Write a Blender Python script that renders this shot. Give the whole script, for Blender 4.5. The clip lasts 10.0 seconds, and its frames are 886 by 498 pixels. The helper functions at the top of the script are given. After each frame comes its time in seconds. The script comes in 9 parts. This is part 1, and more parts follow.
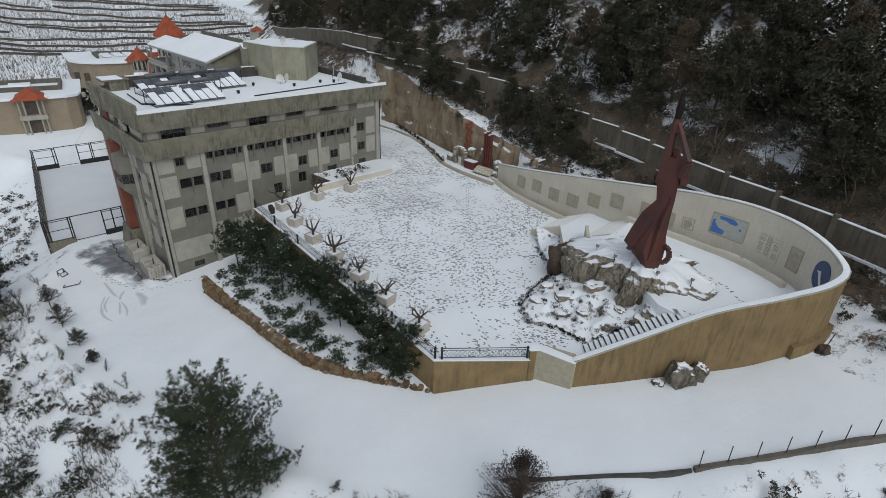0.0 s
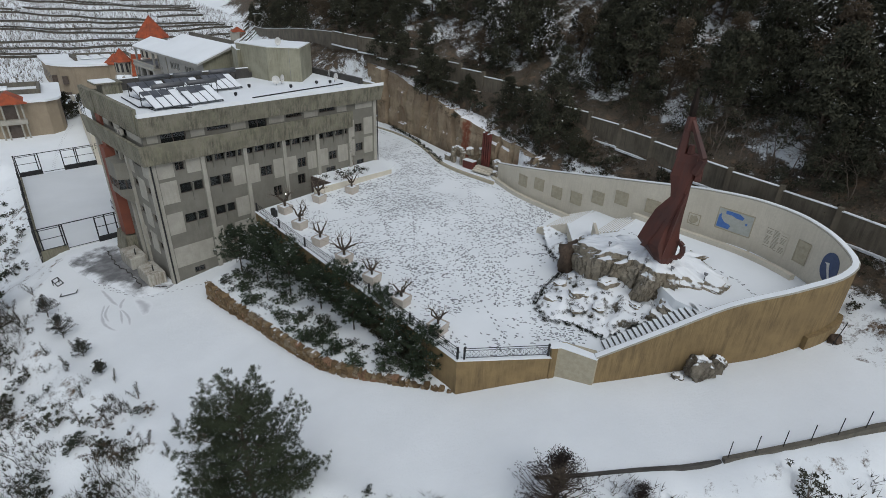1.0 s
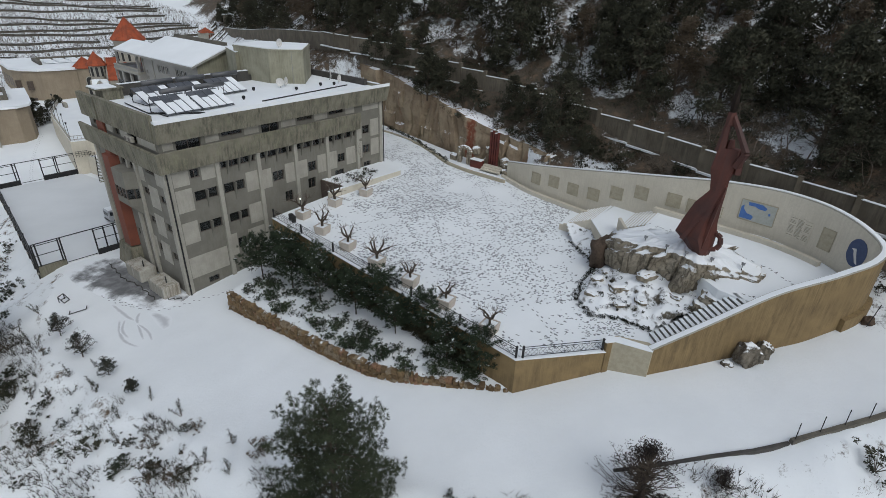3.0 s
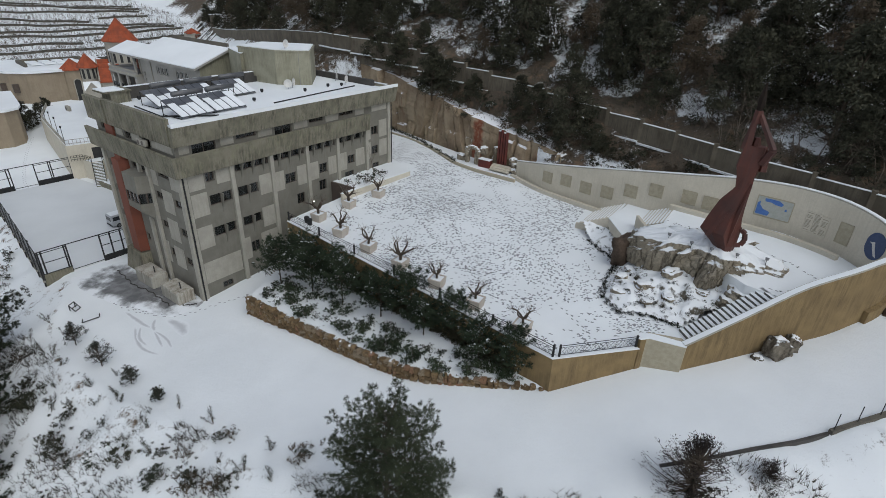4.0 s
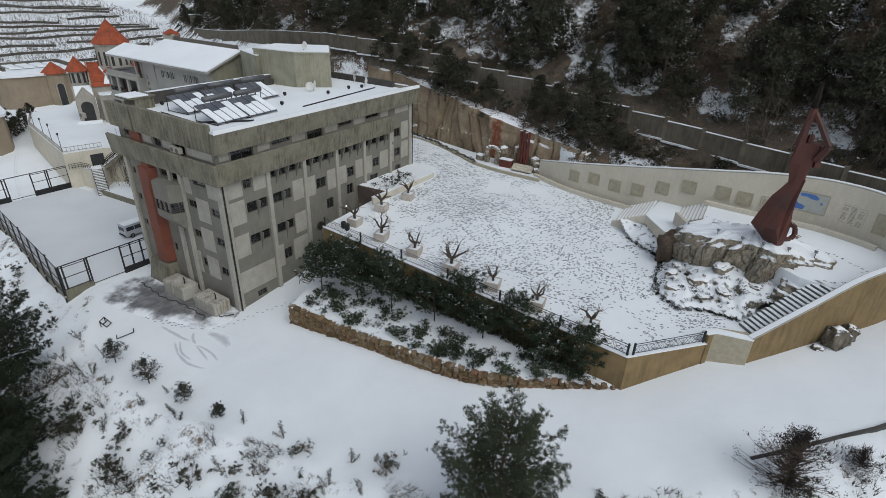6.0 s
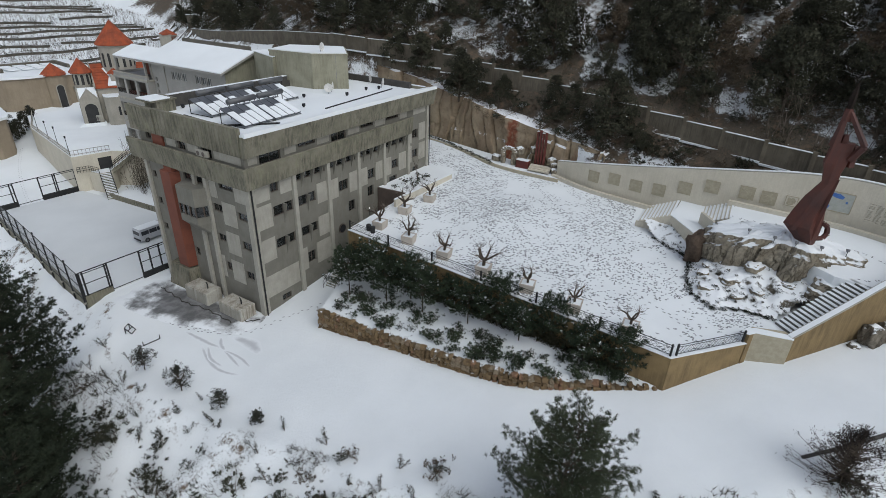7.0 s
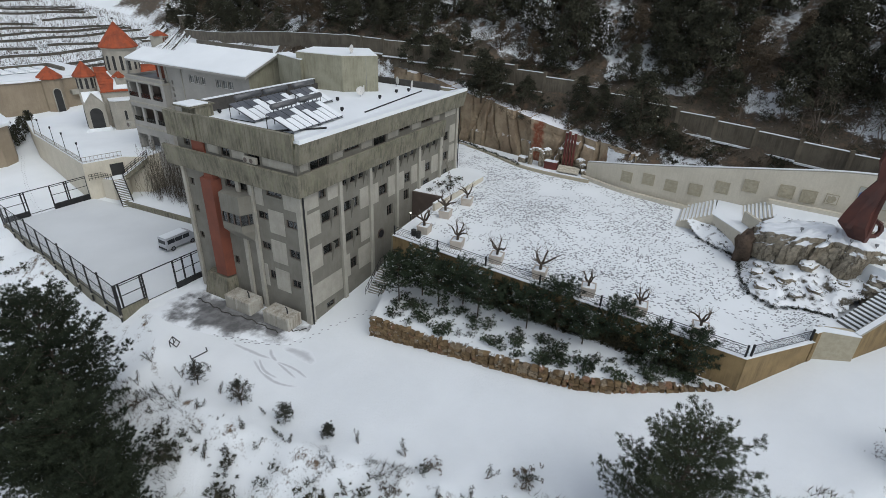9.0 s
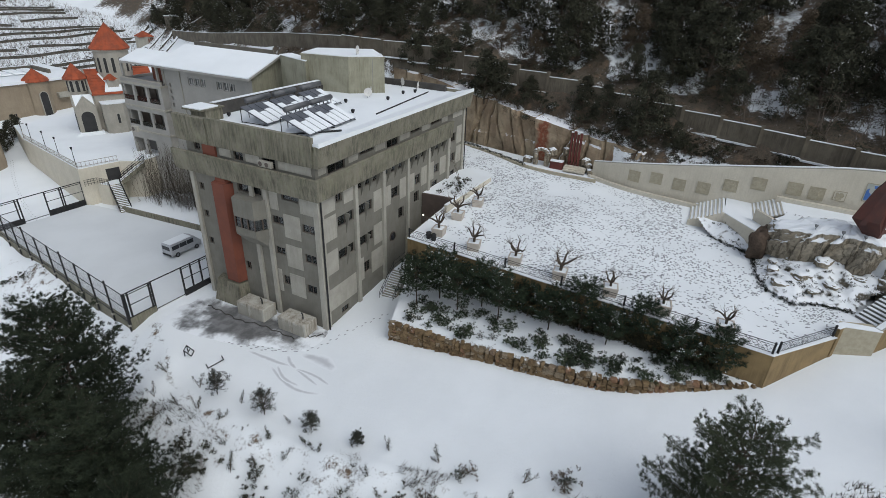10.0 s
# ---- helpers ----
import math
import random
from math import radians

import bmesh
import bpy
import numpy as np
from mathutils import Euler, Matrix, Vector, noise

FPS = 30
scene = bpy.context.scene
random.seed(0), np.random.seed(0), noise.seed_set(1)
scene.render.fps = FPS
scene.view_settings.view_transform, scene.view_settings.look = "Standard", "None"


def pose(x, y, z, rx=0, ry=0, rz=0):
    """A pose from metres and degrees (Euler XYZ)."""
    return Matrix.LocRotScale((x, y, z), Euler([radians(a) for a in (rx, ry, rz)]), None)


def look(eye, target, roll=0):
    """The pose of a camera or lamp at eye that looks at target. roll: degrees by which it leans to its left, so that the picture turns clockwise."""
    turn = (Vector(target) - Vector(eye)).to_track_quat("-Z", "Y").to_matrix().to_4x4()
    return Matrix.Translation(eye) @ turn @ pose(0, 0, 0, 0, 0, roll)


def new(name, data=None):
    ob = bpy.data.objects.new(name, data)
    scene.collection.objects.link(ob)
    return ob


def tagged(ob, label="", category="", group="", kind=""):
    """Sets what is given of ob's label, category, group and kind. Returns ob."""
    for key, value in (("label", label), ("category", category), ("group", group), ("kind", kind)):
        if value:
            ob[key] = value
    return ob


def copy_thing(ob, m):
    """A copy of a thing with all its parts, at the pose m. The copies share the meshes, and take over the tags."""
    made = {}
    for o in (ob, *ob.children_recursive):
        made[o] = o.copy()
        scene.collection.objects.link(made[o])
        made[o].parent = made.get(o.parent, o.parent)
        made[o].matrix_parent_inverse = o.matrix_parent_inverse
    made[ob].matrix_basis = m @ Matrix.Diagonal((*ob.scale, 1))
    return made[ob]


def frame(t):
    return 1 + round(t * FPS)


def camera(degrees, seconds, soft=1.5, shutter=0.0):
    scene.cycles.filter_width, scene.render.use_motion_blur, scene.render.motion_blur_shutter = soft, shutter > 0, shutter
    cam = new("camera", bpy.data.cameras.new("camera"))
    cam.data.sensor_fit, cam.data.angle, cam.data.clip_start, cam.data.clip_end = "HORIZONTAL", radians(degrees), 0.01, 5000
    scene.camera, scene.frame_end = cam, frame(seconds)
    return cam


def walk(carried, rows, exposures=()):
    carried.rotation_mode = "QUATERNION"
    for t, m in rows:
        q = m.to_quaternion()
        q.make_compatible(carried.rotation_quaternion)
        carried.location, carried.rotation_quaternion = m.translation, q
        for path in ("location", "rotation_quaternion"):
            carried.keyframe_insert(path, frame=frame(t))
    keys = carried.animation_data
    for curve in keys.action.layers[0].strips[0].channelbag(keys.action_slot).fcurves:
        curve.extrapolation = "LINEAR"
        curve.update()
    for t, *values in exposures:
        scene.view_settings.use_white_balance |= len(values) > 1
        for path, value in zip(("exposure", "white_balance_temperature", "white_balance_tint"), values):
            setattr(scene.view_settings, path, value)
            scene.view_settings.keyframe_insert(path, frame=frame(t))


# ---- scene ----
cam = camera(80.2, 10.0, 0.8)
METRES, EYE, TILT, LEAN, TURN = 37.0, 25.8, 0.0, 0.0, -47.0
ROWS = [
    (0.0, 0.0, 0.0, 0.0, 1.1, -27.22, -2.14),
    (0.5, -0.0363, 0.0005, -0.0004, -0.21, -27.21, -2.08),
    (1.0, -0.0821, 0.0017, -0.0011, -1.4, -27.2, -2.04),
    (1.5, -0.1231, 0.0041, -0.0014, -2.41, -27.18, -2.01),
    (2.0, -0.1739, 0.0074, -0.0015, -3.7, -27.17, -1.96),
    (3.5, -0.3197, 0.0226, -0.0043, -6.91, -27.17, -1.95),
    (4.0, -0.3764, 0.0308, -0.0045, -8.0, -27.16, -1.93),
    (4.5, -0.425, 0.0396, -0.0043, -8.85, -27.18, -1.92),
    (5.0, -0.4827, 0.0517, -0.0044, -9.88, -27.19, -1.92),
    (5.5, -0.5316, 0.0637, -0.0041, -10.81, -27.21, -1.9),
    (7.0, -0.691, 0.1101, -0.0023, -12.87, -27.27, -1.88),
    (7.5, -0.7366, 0.1256, -0.0027, -13.33, -27.27, -1.9),
    (8.0, -0.7886, 0.144, -0.0028, -13.93, -27.27, -1.91),
    (8.5, -0.8313, 0.1596, -0.0025, -14.52, -27.29, -1.91),
    (9.0, -0.8806, 0.1789, -0.0024, -15.34, -27.27, -1.91),
    (9.5, -0.9213, 0.1961, -0.0028, -16.22, -27.27, -1.89),
    (10.0, -0.9678, 0.2179, -0.0032, -17.34, -27.25, -1.9),
]
walk(cam, [(t, pose(0, 0, EYE, TILT, LEAN, TURN) @ pose(METRES * x, METRES * y, METRES * z, 90 + pitch, roll, yaw)) for t, x, y, z, yaw, pitch, roll in ROWS],
     [(0.0, 0.34), (4.0, 0.36), (5.5, 0.41), (7.5, 0.49), (10.0, 0.55)])


# ---------------------------------------------------------------- light
world = bpy.data.worlds.new("overcast_sky")
scene.world = world
world.use_nodes = True
wn = world.node_tree
sky = wn.nodes.new("ShaderNodeTexSky")
sky.sky_type, sky.sun_disc = "NISHITA", False
sky.sun_elevation, sky.sun_rotation = radians(48), radians(200)
sky.air_density, sky.dust_density, sky.ozone_density = 1.0, 1.5, 1.5
hsv = wn.nodes.new("ShaderNodeHueSaturation")
hsv.inputs["Saturation"].default_value = 0.46
wn.links.new(sky.outputs[0], hsv.inputs["Color"])
wn.links.new(hsv.outputs[0], wn.nodes["Background"].inputs["Color"])
wn.nodes["Background"].inputs["Strength"].default_value = 0.11
sun = new("sun", bpy.data.lights.new("sun", "SUN"))
sun.data.energy, sun.data.angle, sun.data.color = 0.7, radians(50), (0.94, 0.985, 0.97)
sun.matrix_world = look((0, 0, 80), (math.sin(radians(200)) * -60, math.cos(radians(200)) * -60, 0))


# ---------------------------------------------------------------- materials
class Nodes:
    """A small node-graph writer for one procedural material."""

    def __init__(self, name):
        self.mat = bpy.data.materials.new(name)
        self.mat.use_nodes = True
        self.tree = self.mat.node_tree
        self.bsdf = self.tree.nodes["Principled BSDF"]
        self.pos = self.tree.nodes.new("ShaderNodeNewGeometry").outputs["Position"]

    def link(self, a, b):
        self.tree.links.new(a, b)

    def scaled(self, sx, sy, sz):
        n = self.tree.nodes.new("ShaderNodeVectorMath")
        n.operation = "MULTIPLY"
        self.link(self.pos, n.inputs[0])
        n.inputs[1].default_value = (sx, sy, sz)
        return n.outputs[0]

    def noise(self, scale, detail=4.0, rough=0.55, vec=None):
        n = self.tree.nodes.new("ShaderNodeTexNoise")
        n.inputs["Scale"].default_value, n.inputs["Detail"].default_value, n.inputs["Roughness"].default_value = scale, detail, rough
        self.link(vec if vec else self.pos, n.inputs["Vector"])
        return n.outputs["Fac"]

    def step(self, fac, lo, hi, a=0.0, b=1.0):
        n = self.tree.nodes.new("ShaderNodeMapRange")
        n.interpolation_type = "SMOOTHSTEP"
        self.link(fac, n.inputs["Value"])
        for key, v in zip(("From Min", "From Max", "To Min", "To Max"), (lo, hi, a, b)):
            n.inputs[key].default_value = v
        return n.outputs[0]

    def math(self, op, a, b):
        n = self.tree.nodes.new("ShaderNodeMath")
        n.operation = op
        for k, v in enumerate((a, b)):
            if isinstance(v, (int, float)):
                n.inputs[k].default_value = v
            else:
                self.link(v, n.inputs[k])
        return n.outputs[0]

    def mix(self, fac, a, b):
        n = self.tree.nodes.new("ShaderNodeMix")
        n.data_type = "RGBA"
        if isinstance(fac, (int, float)):
            n.inputs[0].default_value = fac
        else:
            self.link(fac, n.inputs[0])
        for k, v in ((6, a), (7, b)):
            if isinstance(v, tuple):
                n.inputs[k].default_value = (*v, 1)
            else:
                self.link(v, n.inputs[k])
        return n.outputs[2]

    def up(self):
        n = self.tree.nodes.new("ShaderNodeSeparateXYZ")
        self.link(self.tree.nodes["Geometry"].outputs["Normal"], n.inputs[0])
        return n.outputs[2]

    def rnd(self):
        return self.tree.nodes.new("ShaderNodeObjectInfo").outputs["Random"]

    def island(self):
        return self.tree.nodes["Geometry"].outputs["Random Per Island"]

    def attr(self, name):
        n = self.tree.nodes.new("ShaderNodeAttribute")
        n.attribute_name = name
        return n.outputs["Fac"]

    def done(self, colour, rough=0.8, bump=None, height=0.02, metal=0.0, spec=None):
        if isinstance(colour, tuple):
            self.bsdf.inputs["Base Color"].default_value = (*colour, 1)
        else:
            self.link(colour, self.bsdf.inputs["Base Color"])
        if isinstance(rough, (int, float)):
            self.bsdf.inputs["Roughness"].default_value = rough
        else:
            self.link(rough, self.bsdf.inputs["Roughness"])
        self.bsdf.inputs["Metallic"].default_value = metal
        if spec is not None:
            self.bsdf.inputs["Specular IOR Level"].default_value = spec
        if bump is not None:
            n = self.tree.nodes.new("ShaderNodeBump")
            n.inputs["Strength"].default_value, n.inputs["Distance"].default_value = 1.0, height
            self.link(bump, n.inputs["Height"])
            self.link(n.outputs[0], self.bsdf.inputs["Normal"])
        return self.mat


def plain(name, a, b, scale=0.8, fine=9.0, rough=0.85, height=0.01, metal=0.0, spec=None, streak=None, streak_amount=0.5, lichen=None):
    """Two colours mixed by a broad and a fine noise, with fine relief, and runs of dirt down the face if streak is given."""
    g = Nodes(name)
    f = g.noise(fine, 5.0)
    c = g.mix(g.step(g.noise(scale, 4.0), 0.35, 0.68), a, b)
    c = g.mix(g.step(f, 0.35, 0.75, 0.0, 0.35), c, tuple(v * 0.72 for v in a))
    if lichen:
        c = g.mix(g.step(g.noise(1.0, 5.0, 0.65, g.scaled(1.7, 1.7, 0.9)), 0.48, 0.66, 0.0, 0.85), c, lichen)
    if streak:
        runs = g.noise(1.0, 6.0, 0.7, g.scaled(3.4, 3.4, 0.4))
        thin = g.noise(1.0, 4.0, 0.6, g.scaled(14.0, 14.0, 0.35))
        broad = g.noise(0.45, 4.0)
        k = g.math("MULTIPLY", g.step(runs, 0.38, 0.66), g.step(broad, 0.32, 0.6))
        k = g.math("MAXIMUM", k, g.math("MULTIPLY", g.step(thin, 0.48, 0.66), g.step(broad, 0.34, 0.58, 0.15, 0.8)))
        c = g.mix(g.math("MULTIPLY", k, streak_amount), c, streak)
    return g.done(c, rough, f, height, metal, spec)


def snow_material(name, dirt=(0.42, 0.42, 0.40), amount=0.12, fresh=1.0):
    g = Nodes(name)
    broad, fine = g.noise(0.12, 5.0), g.noise(2.2, 6.0)
    # fresh scales both snow tones; below 1 it darkens them, as for the court
    c = g.mix(g.step(broad, 0.35, 0.7), tuple(v * fresh for v in (0.785, 0.815, 0.83)), tuple(v * fresh for v in (0.725, 0.755, 0.77)))
    c = g.mix(g.step(fine, 0.62, 0.85, 0.0, amount), c, dirt)
    return g.done(c, 0.75, g.math("ADD", g.math("MULTIPLY", fine, 0.6), g.noise(14.0, 3.0)), 0.02, spec=0.25)


def ground_material():
    """Snow over soil, scrub and dead grass; the attribute 'wild' says how thin the snow lies."""
    g = Nodes("snowy_ground")
    wild = g.attr("wild")
    broad, mid, fine = g.noise(0.13, 5.0), g.noise(0.75, 7.0, 0.65), g.noise(5.0, 6.0, 0.7)
    snow = g.mix(g.step(broad, 0.35, 0.7), (0.785, 0.815, 0.83), (0.735, 0.765, 0.78))
    soil = g.mix(g.step(fine, 0.3, 0.7), (0.105, 0.082, 0.06), (0.05, 0.045, 0.035))
    soil = g.mix(g.step(mid, 0.5, 0.7, 0.0, 0.8), soil, (0.17, 0.115, 0.075))
    n = g.math("ADD", g.math("MULTIPLY", mid, 0.6), g.math("MULTIPLY", fine, 0.4))
    thin = g.step(g.math("ADD", n, g.math("MULTIPLY", g.math("SUBTRACT", wild, 1.0), 0.35)), 0.46, 0.60)
    c = g.mix(thin, snow, soil)
    return g.done(c, 0.85, g.math("ADD", mid, g.math("MULTIPLY", fine, 0.5)), 0.08, spec=0.2)


def snow_topped(name, a, b, scale=0.8, fine=7.0, cover=0.55, rough=0.9, height=0.05, thr=(0.5, 0.62), cracks=False):
    """Rock, bark or leaves with snow caught on what faces up."""
    g = Nodes(name)
    f = g.noise(fine, 6.0, 0.65)
    c = g.mix(g.step(g.noise(scale, 5.0), 0.35, 0.66), a, b)
    c = g.mix(g.step(f, 0.35, 0.7, 0.0, 0.6), c, tuple(v * 0.5 for v in a))
    if cracks:
        split = g.noise(1.0, 5.0, 0.6, g.scaled(1.1, 1.1, 0.35))
        c = g.mix(g.step(g.math("ABSOLUTE", g.math("SUBTRACT", split, 0.5), 0.0), 0.0, 0.03, 0.6, 0.0), c, (0.06, 0.047, 0.034))
        c = g.mix(g.step(g.noise(1.0, 4.0, 0.6, g.scaled(0.8, 0.8, 2.2)), 0.52, 0.68, 0.0, 0.6), c, tuple(v * 0.6 for v in b))
        f = g.math("ADD", f, g.math("MULTIPLY", g.step(g.math("ABSOLUTE", g.math("SUBTRACT", split, 0.5), 0.0), 0.0, 0.05), 0.8))
    lie = g.math("ADD", g.math("MULTIPLY", g.up(), cover), g.math("MULTIPLY", g.noise(1.6, 4.0), 0.5))
    c = g.mix(g.step(lie, *thr), c, (0.785, 0.81, 0.825))
    return g.done(c, rough, g.math("MULTIPLY", f, g.step(lie, thr[0], thr[1], 1.0, 0.1)), height, spec=0.2)


def leaf_material(name, a, b, snow=0.12):
    """Leaves that vary one by one, with snow lying in patches on what faces up."""
    g = Nodes(name)
    c = g.mix(g.island(), a, b)
    c = g.mix(g.math("MULTIPLY", g.rnd(), 0.55), c, tuple(v * k for v, k in zip(a, (0.75, 0.72, 0.66))))
    c = g.mix(g.step(g.noise(0.5, 3.0), 0.4, 0.65, 0.0, 0.7), c, tuple(v * 0.55 for v in a))
    lie = g.math("ADD", g.math("MULTIPLY", g.up(), 0.22), g.math("ADD", g.math("MULTIPLY", g.noise(0.9, 3.0), 0.9), g.math("MULTIPLY", g.island(), 0.12)))
    c = g.mix(g.step(lie, 0.86 - snow, 0.92 - snow), c, (0.74, 0.75, 0.77))
    return g.done(c, 0.75, spec=0.12)


def glass_material(name):
    g = Nodes(name)
    g.bsdf.inputs["Transmission Weight"].default_value = 0.85
    return g.done((0.10, 0.11, 0.11), 0.1, spec=0.3)


def cliff_material():
    """Quarried ochre rock with one red run of stain, dark cracks and snow on its ledges."""
    g = Nodes("ochre_cliff")
    f = g.noise(2.2, 7.0, 0.65)
    c = g.mix(g.step(g.noise(0.3, 4.0), 0.36, 0.62), (0.36, 0.29, 0.20), (0.27, 0.205, 0.14))
    c = g.mix(g.step(g.noise(1.0, 5.0, 0.6, g.scaled(0.9, 0.9, 0.22)), 0.5, 0.7, 0.0, 0.5), c, (0.19, 0.14, 0.092))
    sep = g.tree.nodes.new("ShaderNodeSeparateXYZ")
    g.link(g.pos, sep.inputs[0])
    off = g.math("ABSOLUTE", g.math("SUBTRACT", g.math("ADD", sep.outputs[1], g.math("MULTIPLY", g.noise(0.8, 3.0), 2.4)), 52.9), 0.0)
    c = g.mix(g.math("MULTIPLY", g.step(off, 0.5, 1.3, 1.0, 0.0), g.step(f, 0.3, 0.55, 0.4, 0.9)), c, (0.20, 0.05, 0.026))
    c = g.mix(g.step(g.noise(1.0, 4.0, 0.6, g.scaled(0.35, 0.35, 0.1)), 0.64, 0.74, 0.0, 0.5), c, (0.21, 0.09, 0.055))
    c = g.mix(g.step(f, 0.5, 0.75, 0.0, 0.5), c, (0.12, 0.09, 0.065))
    lie = g.math("ADD", g.math("MULTIPLY", g.up(), 0.42), g.math("MULTIPLY", g.noise(0.9, 4.0), 0.5))
    c = g.mix(g.step(lie, 0.5, 0.58), c, (0.80, 0.81, 0.83))
    return g.done(c, 0.9, f, 0.12, spec=0.2)


SNOW = snow_material("snow")
TROD = snow_material("trodden_snow", (0.35, 0.35, 0.34), 0.35)
GROUND = ground_material()
GREY = plain("grey_render", (0.192, 0.184, 0.155), (0.156, 0.148, 0.124), 0.6, 8.0, 0.9, 0.006, streak=(0.13, 0.124, 0.098), streak_amount=0.5)
PALE = plain("pale_panel", (0.375, 0.36, 0.31), (0.315, 0.30, 0.258), 0.7, 8.0, 0.9, 0.005, streak=(0.24, 0.225, 0.18), streak_amount=0.45)
BAND = plain("weathered_concrete", (0.225, 0.208, 0.158), (0.155, 0.145, 0.105), 0.5, 6.0, 0.95, 0.012, streak=(0.07, 0.066, 0.046), streak_amount=0.9, lichen=(0.21, 0.205, 0.14))
ANNEX = plain("pale_green_render", (0.31, 0.30, 0.225), (0.25, 0.24, 0.175), 0.5, 7.0, 0.9, 0.006, streak=(0.14, 0.13, 0.085), streak_amount=0.6)
LIGHTWALL = plain("light_grey_wall", (0.33, 0.32, 0.295), (0.285, 0.275, 0.25), 0.4, 6.0, 0.9, 0.005, streak=(0.28, 0.28, 0.27), streak_amount=0.3)
BRICKRED = plain("red_render", (0.185, 0.056, 0.031), (0.14, 0.044, 0.027), 0.6, 7.0, 0.85, 0.006, streak=(0.13, 0.045, 0.03), streak_amount=0.4)
OCHRE = plain("ochre_render", (0.245, 0.17, 0.078), (0.20, 0.138, 0.064), 0.35, 5.0, 0.9, 0.01, streak=(0.10, 0.07, 0.034), streak_amount=0.75)
CREAM = plain("cream_render", (0.60, 0.555, 0.46), (0.54, 0.50, 0.41), 0.35, 6.0, 0.9, 0.006, streak=(0.42, 0.38, 0.30), streak_amount=0.4)
STONEPANEL = plain("carved_stone", (0.41, 0.37, 0.275), (0.345, 0.31, 0.225), 3.0, 18.0, 0.9, 0.02)
DARKWALL = plain("dark_grey_panel", (0.145, 0.13, 0.10), (0.105, 0.094, 0.074), 0.4, 6.0, 0.9, 0.01, streak=(0.05, 0.05, 0.045), streak_amount=0.6)
TAR = plain("tarred_upstand", (0.045, 0.042, 0.038), (0.07, 0.065, 0.058), 0.8, 7.0, 0.85, 0.006)
# near-black that stands in for the shade inside rooms, arches and doorways
DARK = plain("interior_shade_black", (0.03, 0.03, 0.03), (0.02, 0.02, 0.02))
METAL = plain("dark_painted_steel", (0.02, 0.021, 0.022), (0.032, 0.032, 0.032), 2.0, 12.0, 0.65, 0.002, spec=0.25)
WHITEFRAME = plain("white_paint", (0.62, 0.61, 0.58), (0.55, 0.54, 0.51), 2.0, 12.0, 0.6, 0.002)
DARKFRAME = plain("dark_window_frame", (0.075, 0.055, 0.043), (0.10, 0.078, 0.062), 2.0, 12.0, 0.5, 0.002)
GLASS = glass_material("window_glass")
RUST = plain("red_oxide_steel", (0.085, 0.021, 0.012), (0.036, 0.012, 0.009), 0.4, 6.0, 0.65, 0.01, streak=(0.05, 0.018, 0.014), streak_amount=0.6)
TILE = plain("terracotta_tile", (0.34, 0.07, 0.024), (0.21, 0.05, 0.022), 0.9, 10.0, 0.8, 0.01)
CHAR = plain("blackened_steel", (0.016, 0.012, 0.010), (0.024, 0.018, 0.015), 1.0, 8.0, 0.95, 0.008, spec=0.1)
ROCK = snow_topped("limestone_rock", (0.30, 0.258, 0.192), (0.385, 0.34, 0.265), 0.5, 3.5, 0.55, height=0.14, thr=(0.52, 0.62), cracks=True)
CLIFF = cliff_material()


def rubble_material():
    """Brown, tan and grey field stones that vary one by one, with bits of snow."""
    g = Nodes("brown_rubble")
    f = g.noise(6.0, 6.0, 0.65)
    c = g.mix(g.rnd(), (0.125, 0.085, 0.046), (0.275, 0.19, 0.103))
    c = g.mix(g.step(g.rnd(), 0.72, 0.76, 0.0, 0.6), c, (0.27, 0.235, 0.18))
    c = g.mix(g.step(g.rnd(), 0.90, 0.93, 0.0, 0.6), c, (0.24, 0.10, 0.05))
    c = g.mix(g.step(f, 0.42, 0.7, 0.0, 0.75), c, (0.075, 0.05, 0.03))
    lie = g.math("ADD", g.math("MULTIPLY", g.up(), 0.4), g.math("MULTIPLY", g.noise(1.3, 4.0), 0.5))
    c = g.mix(g.step(lie, 0.68, 0.74), c, (0.80, 0.81, 0.83))
    return g.done(c, 0.9, f, 0.08, spec=0.2)


RUBBLE = rubble_material()
PLANTBOX = plain("concrete_planter", (0.50, 0.45, 0.39), (0.44, 0.39, 0.33), 1.5, 10.0, 0.9, 0.004)
BARK = snow_topped("bark", (0.07, 0.055, 0.042), (0.10, 0.08, 0.062), 2.0, 12.0, 0.3, height=0.02, thr=(0.56, 0.62))
STEEL = plain("grey_galvanised", (0.20, 0.205, 0.21), (0.16, 0.165, 0.17), 1.5, 10.0, 0.45, 0.002, metal=0.6)
SOLAR = plain("solar_collector", (0.06, 0.065, 0.075), (0.10, 0.105, 0.115), 0.8, 8.0, 0.35, 0.002)
WET = plain("wet_concrete", (0.15, 0.15, 0.145), (0.09, 0.09, 0.088), 0.5, 4.0, 0.5, 0.006)


# ---------------------------------------------------------------- mesh helpers
def box(bm, x0, x1, y0, y1, z0, z1):
    v = [bm.verts.new(p) for p in ((x0, y0, z0), (x1, y0, z0), (x1, y1, z0), (x0, y1, z0), (x0, y0, z1), (x1, y0, z1), (x1, y1, z1), (x0, y1, z1))]
    for f in ((3, 2, 1, 0), (4, 5, 6, 7), (0, 1, 5, 4), (1, 2, 6, 5), (2, 3, 7, 6), (3, 0, 4, 7)):
        bm.faces.new([v[k] for k in f])


